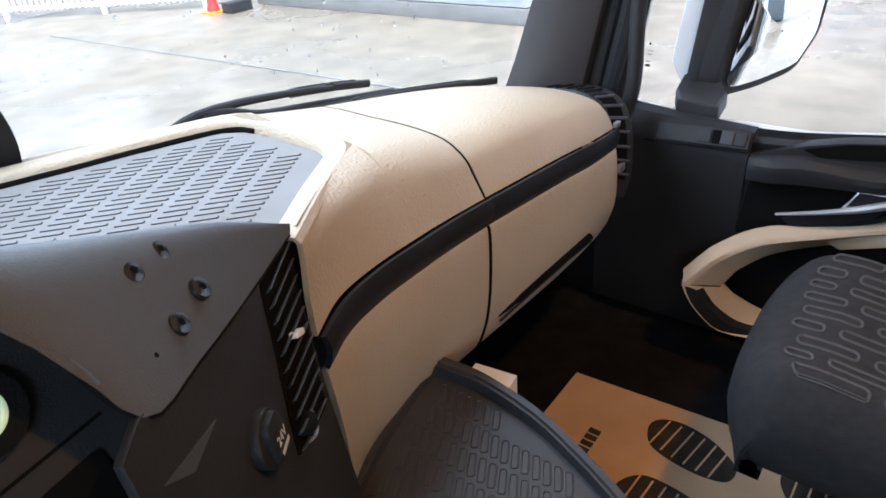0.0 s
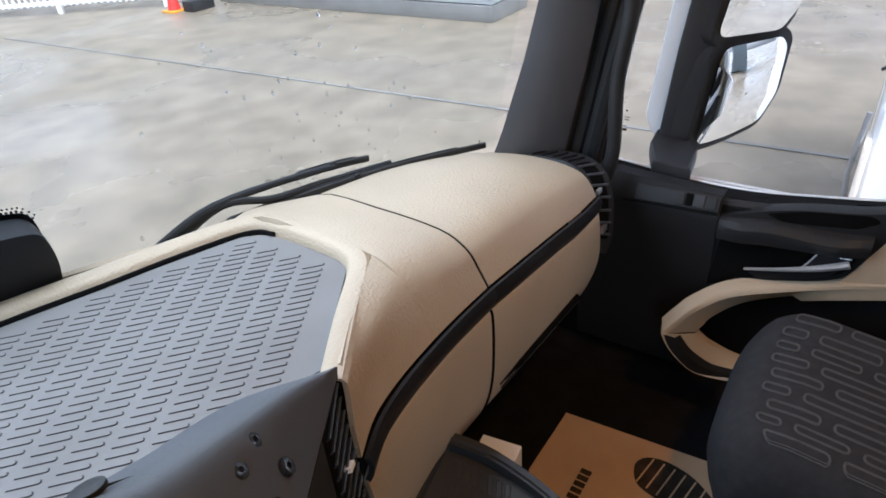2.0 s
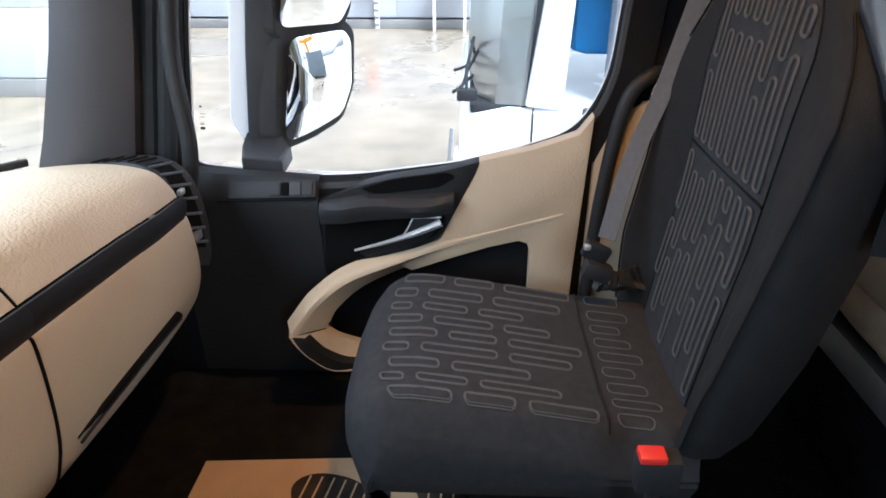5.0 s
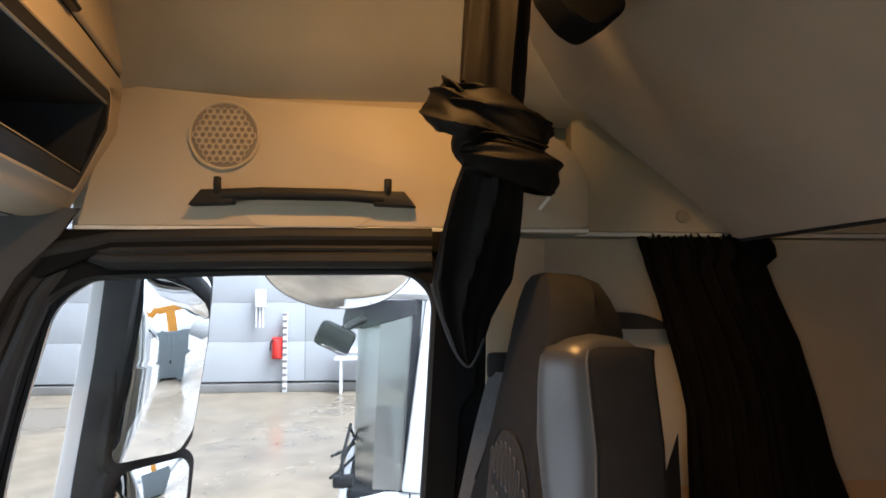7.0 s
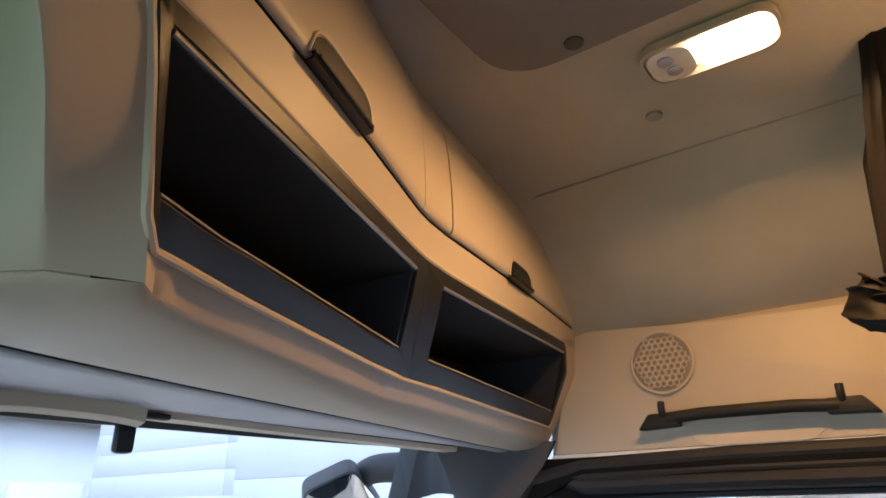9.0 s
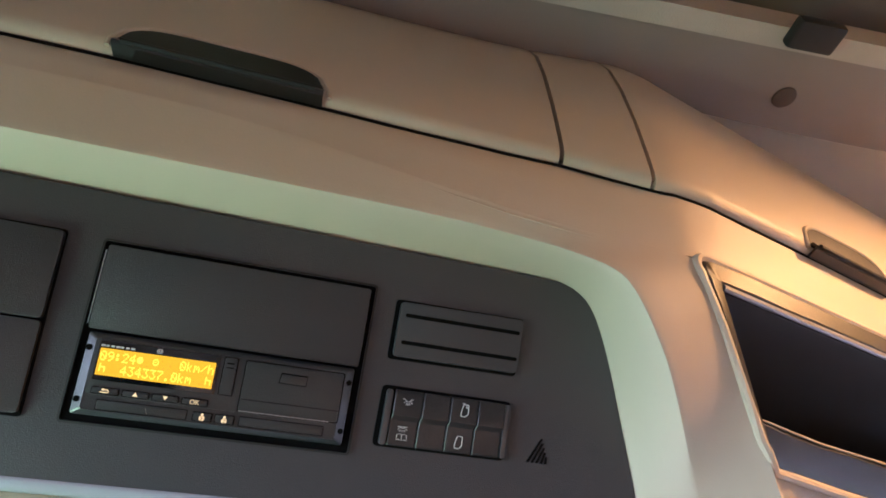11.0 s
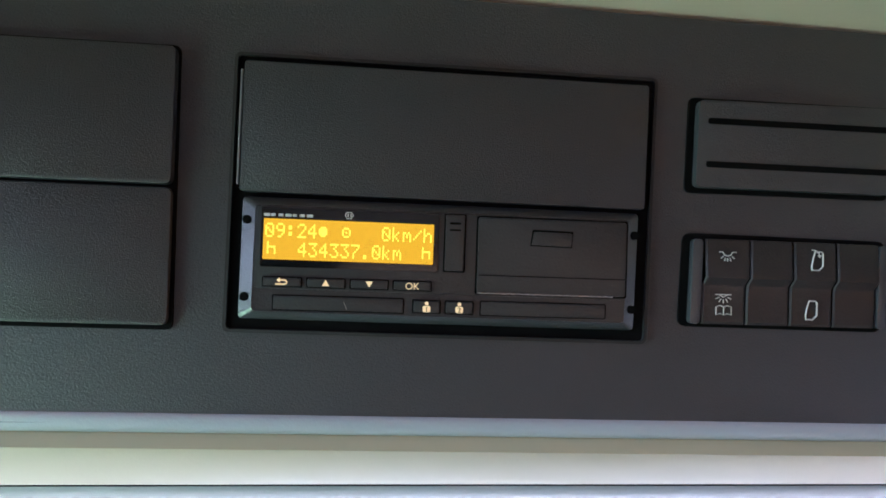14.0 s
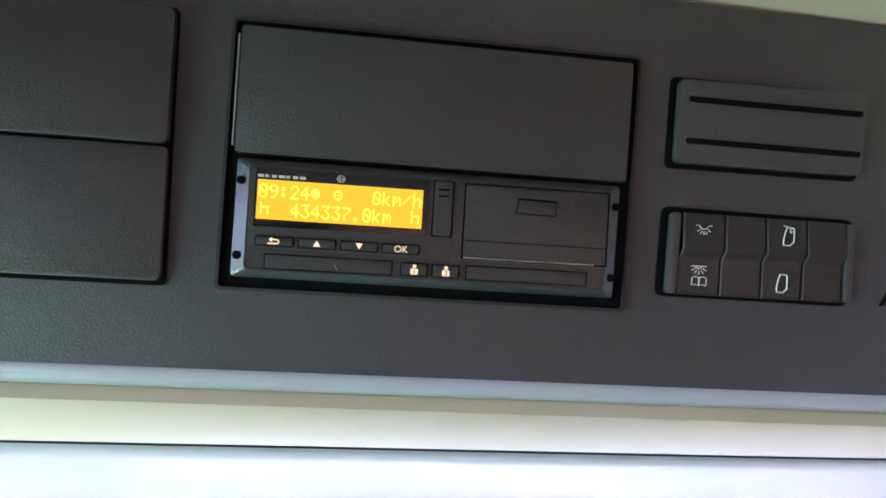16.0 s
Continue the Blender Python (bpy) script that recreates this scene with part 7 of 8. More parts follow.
rows = []
for z in zs_:
    half, rise = crest(z)
    f = [back_p(back_c(z) + half * k / 14, z) for k in range(-14, 15)]
    f[0].y, f[-1].y = f[0].y - 0.006, f[-1].y - 0.006
    yb = float(np.interp(z, [0.86, 1.2, 1.6, 1.66], [-0.13, -0.19, -0.22, -0.20]))
    taper = float(np.interp(z, [0.86, 1.3, 1.45], [0.06, 0.07, 0.02]))
    flank = []
    for sgn in (-1, 1):
        e_ = f[0] if sgn < 0 else f[-1]
        row = [V((e_.x + sgn * 0.009, e_.y - 0.018, z)), V((e_.x + sgn * 0.006, e_.y - 0.05, z)), V((e_.x - sgn * taper * 0.6, yb + 0.035, z)), V((e_.x - sgn * (taper + 0.03), yb, z))]
        flank.append(row)
    rows.append(flank[0][::-1] + f + flank[1])
top = rows[-1]
mid_ = sum(top, V((0, 0, 0))) / len(top)
rows.append([p.lerp(mid_, 0.35) + V((0, 0, 0.012)) for p in top])
rows.append([p.lerp(mid_, 0.9) + V((0, 0, 0.016)) for p in top])
part("backrest", sheet(rows, closed=True), SEATSIDE, seat, "dark grey backrest with raised bolsters")
# patterned centre panel, round at the top
def panel_edges(z):
    h_ = float(np.interp(z, [0.86, 1.1, 1.30, 1.36, 1.40, 1.425, 1.44, 1.446], [0.120, 0.126, 0.140, 0.140, 0.125, 0.098, 0.062, 0.02]))
    return BC + 0.005 - h_, BC + 0.005 + h_
pz_ = [0.862 + 0.49 * k / 16 for k in range(17)] + [1.37, 1.39, 1.405, 1.42, 1.43, 1.438, 1.443, 1.446]
rows = []
for z in pz_:
    a_, b_ = panel_edges(z)
    rows.append([back_p(a_ + (b_ - a_) * k / 12, z, 0.0010 + 0.0035 * math.sin(math.pi * k / 12) ** 0.5 + 0.0025 * (1 - min(abs(z - 1.182) / 0.012, 1)) * -1) for k in range(13)])
part("centre_panel", sheet(rows, d=(0, -0.004, 0)), SEATCLOTH, seat, "black fabric panel with stitched loops")
for k in (0, 1):
    part("panel_seam", tube([back_p(panel_edges(z)[k], z, 0.0012) for z in pz_], 0.0012, 6), BLACKSOFT, seat, "sunken dark seam")
    sgn = (-1, 1)[k]
    part("bolster_seam", tube([back_p(back_c(z) + sgn * crest(z)[0], z, -0.0045) + V((sgn * 0.003, 0, 0)) for z in zs_[:24]], 0.0018, 6), BLACKSOFT, seat, "dark bolster seam")

# stitched loop pattern, long thin capsules
def capsule(cx, cy, half, r, n=5):
    pts = []
    for k in range(n + 1):
        a = -math.pi / 2 + math.pi * k / n
        pts.append((cx + half + r * math.cos(a) * 0.6, cy + r * math.sin(a)))
    for k in range(n + 1):
        a = math.pi / 2 + math.pi * k / n
        pts.append((cx - half + r * math.cos(a) * 0.6, cy + r * math.sin(a)))
    return pts
rnd = random.Random(7)
for j in range(9):
    x = 0.604 + 0.0372 * j
    y = 0.112 + (0.0, 0.045, 0.085, 0.02)[j % 4]
    while y < 0.38:
        L = rnd.choice((0.075, 0.095, 0.115))
        L = min(L, 0.415 - y)
        if L > 0.035:
            for r_, w_ in ((0.0105, 0.0011), (0.0075, 0.0009)):
                pts = [V((px, front_round(px, py), cushion_z(px, py) + 0.0008)) for py, px in capsule(y + L / 2, x, L / 2 - 0.007, r_, 4)]
                pts = [p for a, b_ in zip(pts, pts[1:] + pts[:1]) for p in ((a,) if (a - b_).length < 0.02 else (a, V((a.x * 0.67 + b_.x * 0.33, a.y * 0.67 + b_.y * 0.33, 0)), V((a.x * 0.33 + b_.x * 0.67, a.y * 0.33 + b_.y * 0.67, 0))))]
                pts = [V((p.x, p.y, cushion_z(p.x, p.y) + 0.0008)) for p in pts]
                part("stitched_loop", tube(pts, w_, 5, closed=True), PIPING, seat, "grey stitched loop")
        y += L + 0.016
for j in range(9):
    x = 0.604 + 0.0372 * j
    L = (0.05, 0.07, 0.06)[j % 3]
    pts = [V((px, py, cushion_z(px, py) + 0.0008)) for py, px in capsule(0.088 - L / 2, x, L / 2 - 0.007, 0.0105, 4)]
    part("stitched_loop", tube(pts, 0.0011, 5, closed=True), PIPING, seat, "grey stitched loop")
for j in range(8):
    x = 0.664 + 0.0315 * j
    z = 0.885 + (0.0, 0.05, 0.02, 0.075)[j % 4]
    while z < 1.41:
        L = rnd.choice((0.10, 0.13, 0.16))
        zt = min(z + L, 1.432 - 1.9 * abs(x - 0.775) ** 1.9)
        if z < 1.182 < zt:
            zt = 1.174
        if zt - z > 0.028:
            for r_, w_ in ((0.0095, 0.0010), (0.0062, 0.0009)):
                loop = capsule((z + zt) / 2, x, (zt - z) / 2 - 0.007, r_, 5)
                pts = [back_p(px, pz, 0.0058) for pz, px in loop]
                pts = [q for a, b_ in zip(pts, pts[1:] + pts[:1]) for q in ((a,) if (a - b_).length < 0.03 else (a, back_p(a.x * 0.67 + b_.x * 0.33, a.z * 0.67 + b_.z * 0.33, 0.0058), back_p(a.x * 0.33 + b_.x * 0.67, a.z * 0.33 + b_.z * 0.67, 0.0058)))]
                part("stitched_loop", tube(pts, w_, 5, closed=True), PIPING, seat, "grey stitched loop")
        z = 1.192 if abs(zt - 1.174) < 1e-6 else zt + 0.016
part("cross_seam", tube([back_p(x, 1.182, 0.003) for x in [0.642 + 0.262 * k / 10 for k in range(11)]], 0.0022, 6), BLACKSOFT, seat)
part("cushion_seam", tube([(x, 0.102, cushion_z(x, 0.102) + 0.0005) for x in xs_[4:-4]], 0.0022, 6), SEATSIDE, seat)
# folded-up armrest
AR = thing("armrest", "grey leather armrest folded up against the seat", "armrest", (0.60, -0.15, 1.3))
ARM = [(1.308, (0.546, -0.104), (0.543, -0.106)), (1.346, (0.602, -0.099), (0.562, -0.122)), (1.40, (0.642, -0.090), (0.582, -0.137)), (1.47, (0.662, -0.088), (0.600, -0.143)), (1.54, (0.670, -0.092), (0.612, -0.140)), (1.570, (0.674, -0.096), (0.616, -0.139)), (1.582, (0.672, -0.104), (0.622, -0.143)), (1.590, (0.664, -0.118), (0.632, -0.148)), (1.592, (0.650, -0.15), (0.642, -0.155))]
ARM0 = V((-0.091, 0.197, 1.579))
def arm_at(z, a):
    """A point on the leather front: a goes from the inner edge to the seam."""
    zz = [r[0] for r in ARM]
    f_ = [V((float(np.interp(z, zz, [r[k][0] for r in ARM])), float(np.interp(z, zz, [r[k][1] for r in ARM])), z)) for k in (1, 2)]
    n_ = V((-0.57, 0.82, 0))
    return ARM0 + (f_[0].lerp(f_[1], a) - ARM0) * 0.935 + n_ * 0.010 * (1 - (2 * a - 1) ** 4) * min((z - 1.30) / 0.05, 1.0) * (0.3 if z > 1.585 else 1)
az_ = [1.308, 1.325, 1.346, 1.37, 1.40, 1.435, 1.47, 1.505, 1.54, 1.557, 1.570, 1.577, 1.582]
front = [[arm_at(z, k / 10) for k in range(11)] for z in az_]
crown = []
for d_, dz in ((0.010, 0.008), (0.025, 0.014), (0.045, 0.017), (0.065, 0.014), (0.078, 0.005), (0.084, -0.012)):
    crown.append([p + V((0.18 * d_, -d_, dz - 0.014 * (k / 10) ** 5 - 0.008 * (1 - k / 10) ** 6)) for k, p in enumerate(front[-1])])
part("cushion", sheet(front + crown, d=(0.012, -0.006, -0.010)), ARMGREY, AR, "grey leather pad worn shiny on top")
rows = []
for z in [1.16, 1.24] + az_:
    s_, f_ = arm_at(max(z, 1.308), 1.0), arm_at(max(z, 1.308), 0.0)
    if z < 1.3:
        s_, f_ = [p + V((0.03, -0.03, z - 1.308)) for p in (s_, f_)]
    k_ = 1.0
    dz = (0.0 if z < 1.55 else 0.004)
    rows.append([s_ + V((0, -0.001, 0)), s_ + V((-0.003, -0.012, dz)), s_ + V((-0.002, -0.045 * k_ - 0.01, dz)), s_ + V((0.006, -0.068 * k_ - 0.01, 0)), s_ + V((0.03, -0.082 * k_ - 0.01, -0.004)), f_ + V((0.02, -0.08 * k_ - 0.01, -0.004)), f_ + V((0.006, -0.03 * k_, 0)), f_ + V((0, -0.001, 0))])
part("side_cover", sheet(rows, 0.004), SEATSIDE, AR, "dark fabric side of the armrest")
part("piping", tube([arm_at(z, 1.0) + V((-0.001, 0.0, 0)) for z in az_], 0.0018, 6), PIPING, AR, "stitched edge cord")

# seat belt, buckle and stalk
belt = thing("seat_belt", "grey seat belt running down from the pillar", "seat belt", (1.0, -0.05, 1.2))
P_ = spline([(1.030, -0.098, 1.50), (1.012, -0.066, 1.40), (0.995, -0.024, 1.24), (0.965, 0.022, 1.12), (0.925, 0.055, 1.00)], 5)
part("strap", sheet([[p + V((-0.008, -0.013, 0)), p, p + V((0.008, 0.013, 0.0))] for p in P_], 0.0018), BELT, belt)
part("guide", box((1.040, -0.11, 1.51), (0.02, 0.06, 0.05), 0.01), BLACK, belt)
part("tongue", box((0, 0, 0), (0.02, 0.045, 0.03), 0.005, Matrix.Translation((0.905, 0.075, 0.985)) @ Matrix.Rotation(radians(25), 4, "X")), DARKSTRIP, belt, "dark metal tongue")
part("tongue_edge", box((0.897, 0.092, 0.998), (0.010, 0.012, 0.010), 0.003), SILVER, belt, "bright metal edge")
part("tongue_grip", box((0, 0, 0), (0.03, 0.05, 0.03), 0.008, Matrix.Translation((0.895, 0.072, 0.955)) @ Matrix.Rotation(radians(20), 4, "X")), BLACK, belt)
for k in range(7):
    part("loop", tube(spline([(0.90 + 0.006 * k, 0.06 - 0.012 * k, 0.945), (0.885 + 0.008 * k, 0.075 - 0.018 * k, 0.925 - 0.004 * (k % 3)), (0.915, 0.055 - 0.02 * k, 0.91), (0.935, 0.03 - 0.014 * k, 0.90)]), 0.006, 6, flat=0.4), RUBBER, belt, "crumpled black strap")
rb = thing("belt_buckle", "black belt buckle with a red button", "buckle", (0.50, 0.02, 0.93))
part("body", box((0.478, 0.075, 0.93), (0.03, 0.05, 0.05), 0.008), BLACK, rb)
part("stalk", tube([(0.52, 0.06, 0.78), (0.49, 0.07, 0.86), (0.478, 0.075, 0.92)], 0.008, 8), BLACK, rb)
part("button", box((0.474, 0.085, 0.957), (0.022, 0.03, 0.01), 0.003), REDPL, rb)

# ---------------------------------------------------------------- sleeping area
bunk = thing("lower_bunk", "lower bunk with a cream quilt on a dark base", "bunk", (0.6, -0.8, FZ))
part("base", box((0.25, -0.80, 0.78), (1.75, 0.86, 0.42), 0.02), CARPET, bunk, "dark carpeted bunk base")
part("front_rail", box((0.25, -0.350, 0.835), (1.75, 0.03, 0.06), 0.008), STEEL, bunk, "grey metal front rail")
rows = []
for y, dz in ((-0.352, -0.115), (-0.338, -0.105), (-0.328, -0.080), (-0.330, -0.045), (-0.345, -0.022), (-0.372, -0.004)):
    rows.append([(x, y + 0.010 * noise.noise(V((x * 9, dz * 9, 4))), 1.06 + dz + 0.016 * noise.noise(V((x * 7, y * 7, 1))) + 0.008 * noise.noise(V((x * 22, y * 22, 3)))) for x in [-0.6 + 1.74 * k / 80 for k in range(81)]])
for i in range(1, 30):
    y = -0.372 - 0.84 * i / 29
    rows.append([(x, y, 1.06 + 0.016 * noise.noise(V((x * 7, y * 7, 1))) + 0.010 * noise.noise(V((x * 20, y * 20, 3)))) for x in [-0.6 + 1.74 * k / 80 for k in range(81)]])
part("quilt", sheet(rows, d=(0, 0, -0.06)), BLANKET, bunk, "cream quilted blanket")
single("bunk_side_panel", box((1.160, -0.80, 1.13), (0.024, 0.86, 0.24), 0.006), ORANGEWALL, "honey brown padded panel beside the bunk", "panel")

ub = thing("upper_bunk", "pale fabric underside of the folded upper bunk", "bunk", (0.2, -0.4, 1.75))
rows = [[(x, -0.60, 1.752), (x, -0.585, 1.75), (x, -0.45, 1.86), (x, -0.30, 1.975), (x, -0.155, 2.09), (x, -0.135, 2.12)] for x in (-0.9, 0.1, 0.6, 0.99, 1.06)]
part("underside", sheet(rows, d=(0, -0.06, 0.07)), BUNKCLOTH, ub, "grey-beige bunk lining")
part("edge_strip", box((0, 0, 0), (1.3, 0.02, 0.05), 0.006, Matrix.Translation((0.03, -0.128, 2.105)) @ Matrix.Rotation(radians(40), 4, "X")), WHITEPL, ub, "white bunk edge strip")
RL = Plane((0.645, -0.128, 2.028), (0.12, -0.90, -0.42), (0.10, -0.42, 0.90))
bl = part("reading_lamp", RL.slab(rounded([(-0.050, 0.014), (-0.020, 0.038), (0.012, 0.034), (0.062, 0.014), (0.066, 0.0), (0.040, -0.046), (0.006, -0.044), (-0.040, -0.020)], [0.010, 0.012, 0.02, 0.016, 0.012, 0.016, 0.012, 0.010], 4), -0.028, 0.034, 0.010, 3), BLACKSOFT, ub, "black reading lamp")
part("lamp_lens", RL.slab(rounded([(-0.034, 0.010), (-0.016, 0.015), (-0.010, -0.014), (-0.026, -0.018)], 0.006, 4), 0.030, 0.0365, 0.002), WHITEPL, bl, "white lamp lens")
part("lamp_arm", tube(spline([(0.665, -0.118, 2.045), (0.68, -0.108, 2.075), (0.69, -0.115, 2.10)]), 0.012, 10), BLACKSOFT, bl)
single("bunk_hinge_rail", tube([(1.14, -0.63, 1.757), (0.6, -0.63, 1.757), (-0.8, -0.63, 1.757)], 0.008, 8), DARKGREY, "dark rail along the bunk hinge", "rail")
single("coat_hook", box((1.105, -0.165, 1.703), (0.035, 0.020, 0.052), 0.009), BLACK, "small black coat hook on the side panel", "hook")
single("rear_grab_handle", slab([(1.118, y, z) for y, z in rounded([(-0.24, 1.612), (-0.24, 1.572), (-0.47, 1.570), (-0.455, 1.586), (-0.41, 1.602)], [0.006, 0.006, 0.005, 0.008, 0.02])], (0.035, 0, 0), 0.006), BLACK, "black grab handle beside the bunk", "grab handle")

# curtain hung on the side of the sleeping area
cur = thing("side_curtain", "black gathered curtain hanging beside the bunk", "curtain", (1.13, -0.6, 1.75))
rows = []
for i in range(40):
    t = i / 39
    z = 1.758 - 0.76 * t
    y0 = float(np.interp(z, [0.99, 1.20, 1.403, 1.475, 1.602, 1.70, 1.758], [-0.49, -0.505, -0.500, -0.485, -0.450, -0.418, -0.405]))
    y1 = float(np.interp(z, [0.99, 1.075, 1.30, 1.42, 1.542, 1.648, 1.70, 1.725, 1.758], [-0.93, -0.89, -0.812, -0.79, -0.755, -0.703, -0.682, -0.712, -0.69]))
    row = []
    for k in range(121):
        a = k / 120
        w_ = 0.9 * noise.noise(V((a * 13, z * 1.6, 2.0))) + 0.55 * noise.noise(V((a * 31, z * 3.0, 5.0)))
        ruff = max(1 - t / 0.05, 0.0)
        w_ += ruff * 0.5 * math.sin(k * 0.9)
        hem = 0.035 * math.sin(math.pi * a) * t ** 6 + 0.012 * ruff * (noise.noise(V((a * 40, 0, 9.0))) + 0.4 * math.sin(k * 1.3))
        row.append((1.117 + 0.024 * w_ * (0.55 + 0.6 * t), y0 + (y1 - y0) * (a + 0.008 * noise.noise(V((a * 25, z * 2, 7)))), z - hem))
    rows.append(row)
part("cloth", sheet(rows, 0.003), CURTAIN, cur)

# knotted curtain hanging from the roof rail
kn = thing("knotted_curtain", "black satin curtain tied in a loose knot", "curtain", (0.85, -0.05, 1.55))
def bundle(sections, folds, seed, deep=0.26):
    """Hanging cloth gathered into a bundle: (x, left y, right y, z, depth) down its length."""
    zz = [q[3] for q in sections][::-1]
    n, m = 72, 46
    rows = []
    for i in range(m):
        z = sections[0][3] + (sections[-1][3] - sections[0][3]) * i / (m - 1)
        x, yl, yr, dp_ = [float(np.interp(z, zz, [q[c] for q in sections][::-1])) for c in (0, 1, 2, 4)]
        row = []
        for k in range(n):
            a = 2 * math.pi * k / n
            ca, sa = math.cos(a), math.sin(a)
            ph = folds * a + 2.2 * noise.noise(V((ca, sa, z * 3.5 + seed)))
            w = 1 - deep * (abs(math.sin(ph * 0.5)) ** 0.6) + 0.16 * noise.noise(V((2.6 * ca, 2.6 * sa, z * 7 + seed)))
            row.append(V((x + dp_ * w * ca, (yl + yr) / 2 + (yl - yr) / 2 * (w * 0.6 + 0.46) * sa, z)))
        rows.append(row)
    return sheet(rows, closed=True)
part("upper_cloth", bundle([(0.655, -0.048, -0.092, 2.262, 0.018), (0.69, -0.036, -0.098, 2.19, 0.024), (0.735, -0.012, -0.096, 2.06, 0.036), (0.755, -0.003, -0.090, 1.95, 0.036), (0.765, -0.01, -0.085, 1.87, 0.034)], 7, 1.0), CLOTHBLACK, kn)
part("loose_fold", bundle([(0.83, -0.034, -0.055, 2.215, 0.010), (0.81, -0.012, -0.050, 2.14, 0.014), (0.79, 0.0, -0.05, 1.96, 0.016)], 3, 4.0), CLOTHBLACK, kn, "thin loose fold of the curtain")
part("lower_cloth", bundle([(0.79, -0.005, -0.090, 1.85, 0.036), (0.815, 0.016, -0.104, 1.797, 0.046), (0.85, 0.030, -0.107, 1.73, 0.052), (0.895, 0.036, -0.100, 1.66, 0.048), (0.925, 0.016, -0.070, 1.603, 0.034), (0.94, -0.010, -0.055, 1.543, 0.016), (0.945, -0.026, -0.046, 1.523, 0.006)], 6, 7.0, 0.32), CLOTHBLACK, kn)
# Hem of the black cloth in grey, which paints the light along it.
part("hem", tube(spline([(0.890, 0.034, 1.660), (0.915, 0.015, 1.603), (0.928, -0.008, 1.548), (0.936, -0.030, 1.522), (0.932, -0.044, 1.535), (0.918, -0.056, 1.57)]), 0.0030, 8, flat=0.5), BELT, kn, "turned hem, greyer to paint the light on it")
def wrap(path, widths, seed, ripple=0.0045, puff=0.016):
    """A broad band of cloth led round the bundle, with creases along it."""
    P = spline(path, 7)
    mid = V((0.778, -0.045, 0))
    rows = []
    for i, p in enumerate(P):
        t = i / (len(P) - 1)
        d = (P[min(i + 1, len(P) - 1)] - P[max(i - 1, 0)]).normalized()
        n_ = V((p.x - mid.x, p.y - mid.y, 0)).normalized()
        n_ = (n_ - d * n_.dot(d)).normalized()
        w_ = d.cross(n_).normalized()
        wd = float(np.interp(t, [k / (len(widths) - 1) for k in range(len(widths))], widths))
        row = []
        for k in range(33):
            q = k / 16 - 1
            ph = 5.0 * q + 3.4 * noise.noise(V((t * 2.4, q * 1.1, seed))) + 1.5 * t
            h = puff * (1 - abs(q) ** 2.6) + ripple * (1.0 - 2.0 * abs(math.sin(ph * 0.5)) ** 0.7) + 0.006 * noise.noise(V((t * 5, q * 2, seed + 3)))
            edge = 0.07 * noise.noise(V((t * 7, seed, q)))
            row.append(p + w_ * (wd * 0.5 * q * (1 + edge)) + n_ * h)
        rows.append(row)
    return sheet(rows, 0.003)
def core(c, size):
    """The dense middle of the knot."""
    return sheet([[V(c) + V((size[0] * math.sin(math.pi * i / 14) * math.cos(a), size[1] * math.sin(math.pi * i / 14) * math.sin(a), size[2] * math.cos(math.pi * i / 14))) * (1 + 0.14 * noise.noise(V((math.cos(a) * 2, math.sin(a) * 2, i * 0.4)))) for a in [2 * math.pi * k / 28 for k in range(28)]] for i in range(1, 14)], closed=True)
part("knot_core", core((0.778, -0.050, 1.868), (0.038, 0.062, 0.056)), CLOTHBLACK, kn, "dense cloth in the middle of the knot")
part("knot_bulge", wrap([(0.742, -0.050, 1.868), (0.728, -0.012, 1.880), (0.742, 0.030, 1.902), (0.775, 0.044, 1.912), (0.800, 0.020, 1.915), (0.800, -0.020, 1.905)], [0.030, 0.046, 0.062, 0.060, 0.05, 0.04], 1.3, 0.007, 0.012), CLOTHBLACK, kn, "ruffled loop of the knot", angle=70)
part("knot_frill", wrap([(0.752, -0.010, 1.900), (0.750, 0.016, 1.925), (0.772, 0.026, 1.938), (0.795, 0.000, 1.930)], [0.03, 0.042, 0.042, 0.03], 6.3, 0.006, 0.010), CLOTHBLACK, kn, "small frill above the loop", angle=70)
part("knot_wrap", wrap([(0.790, 0.012, 1.915), (0.748, 0.004, 1.918), (0.728, -0.035, 1.905), (0.728, -0.080, 1.882), (0.745, -0.112, 1.872), (0.785, -0.118, 1.872), (0.815, -0.080, 1.88)], [0.03, 0.045, 0.056, 0.060, 0.052, 0.045, 0.04], 4.1, 0.006, 0.012), CLOTHBLACK, kn, "cloth wrapped across the knot", angle=70)
part("knot_lobe", wrap([(0.752, -0.004, 1.842), (0.730, -0.040, 1.838), (0.728, -0.085, 1.828), (0.745, -0.120, 1.818), (0.778, -0.130, 1.816), (0.808, -0.11, 1.822), (0.815, -0.06, 1.83)], [0.034, 0.052, 0.066, 0.066, 0.058, 0.05, 0.04], 8.6, 0.004, 0.015), CLOTHBLACK, kn, "puffed end of the knot", angle=70)
part("knot_edge", tube(spline([V((0.726, -0.006, 1.860)), V((0.716, -0.030, 1.866)), V((0.712, -0.060, 1.860)), V((0.716, -0.090, 1.854)), V((0.730, -0.118, 1.850))]), 0.0030, 8, flat=0.6), CLOTHBLACK, kn, "folded edge across the knot")
part("tag", box((0, 0, 0), (0.004, 0.005, 0.024), 0.001, Matrix.Translation((0.760, -0.120, 1.775)) @ Matrix.Rotation(radians(40), 4, "X")), WHITEPL, kn, "small white sewn tag")

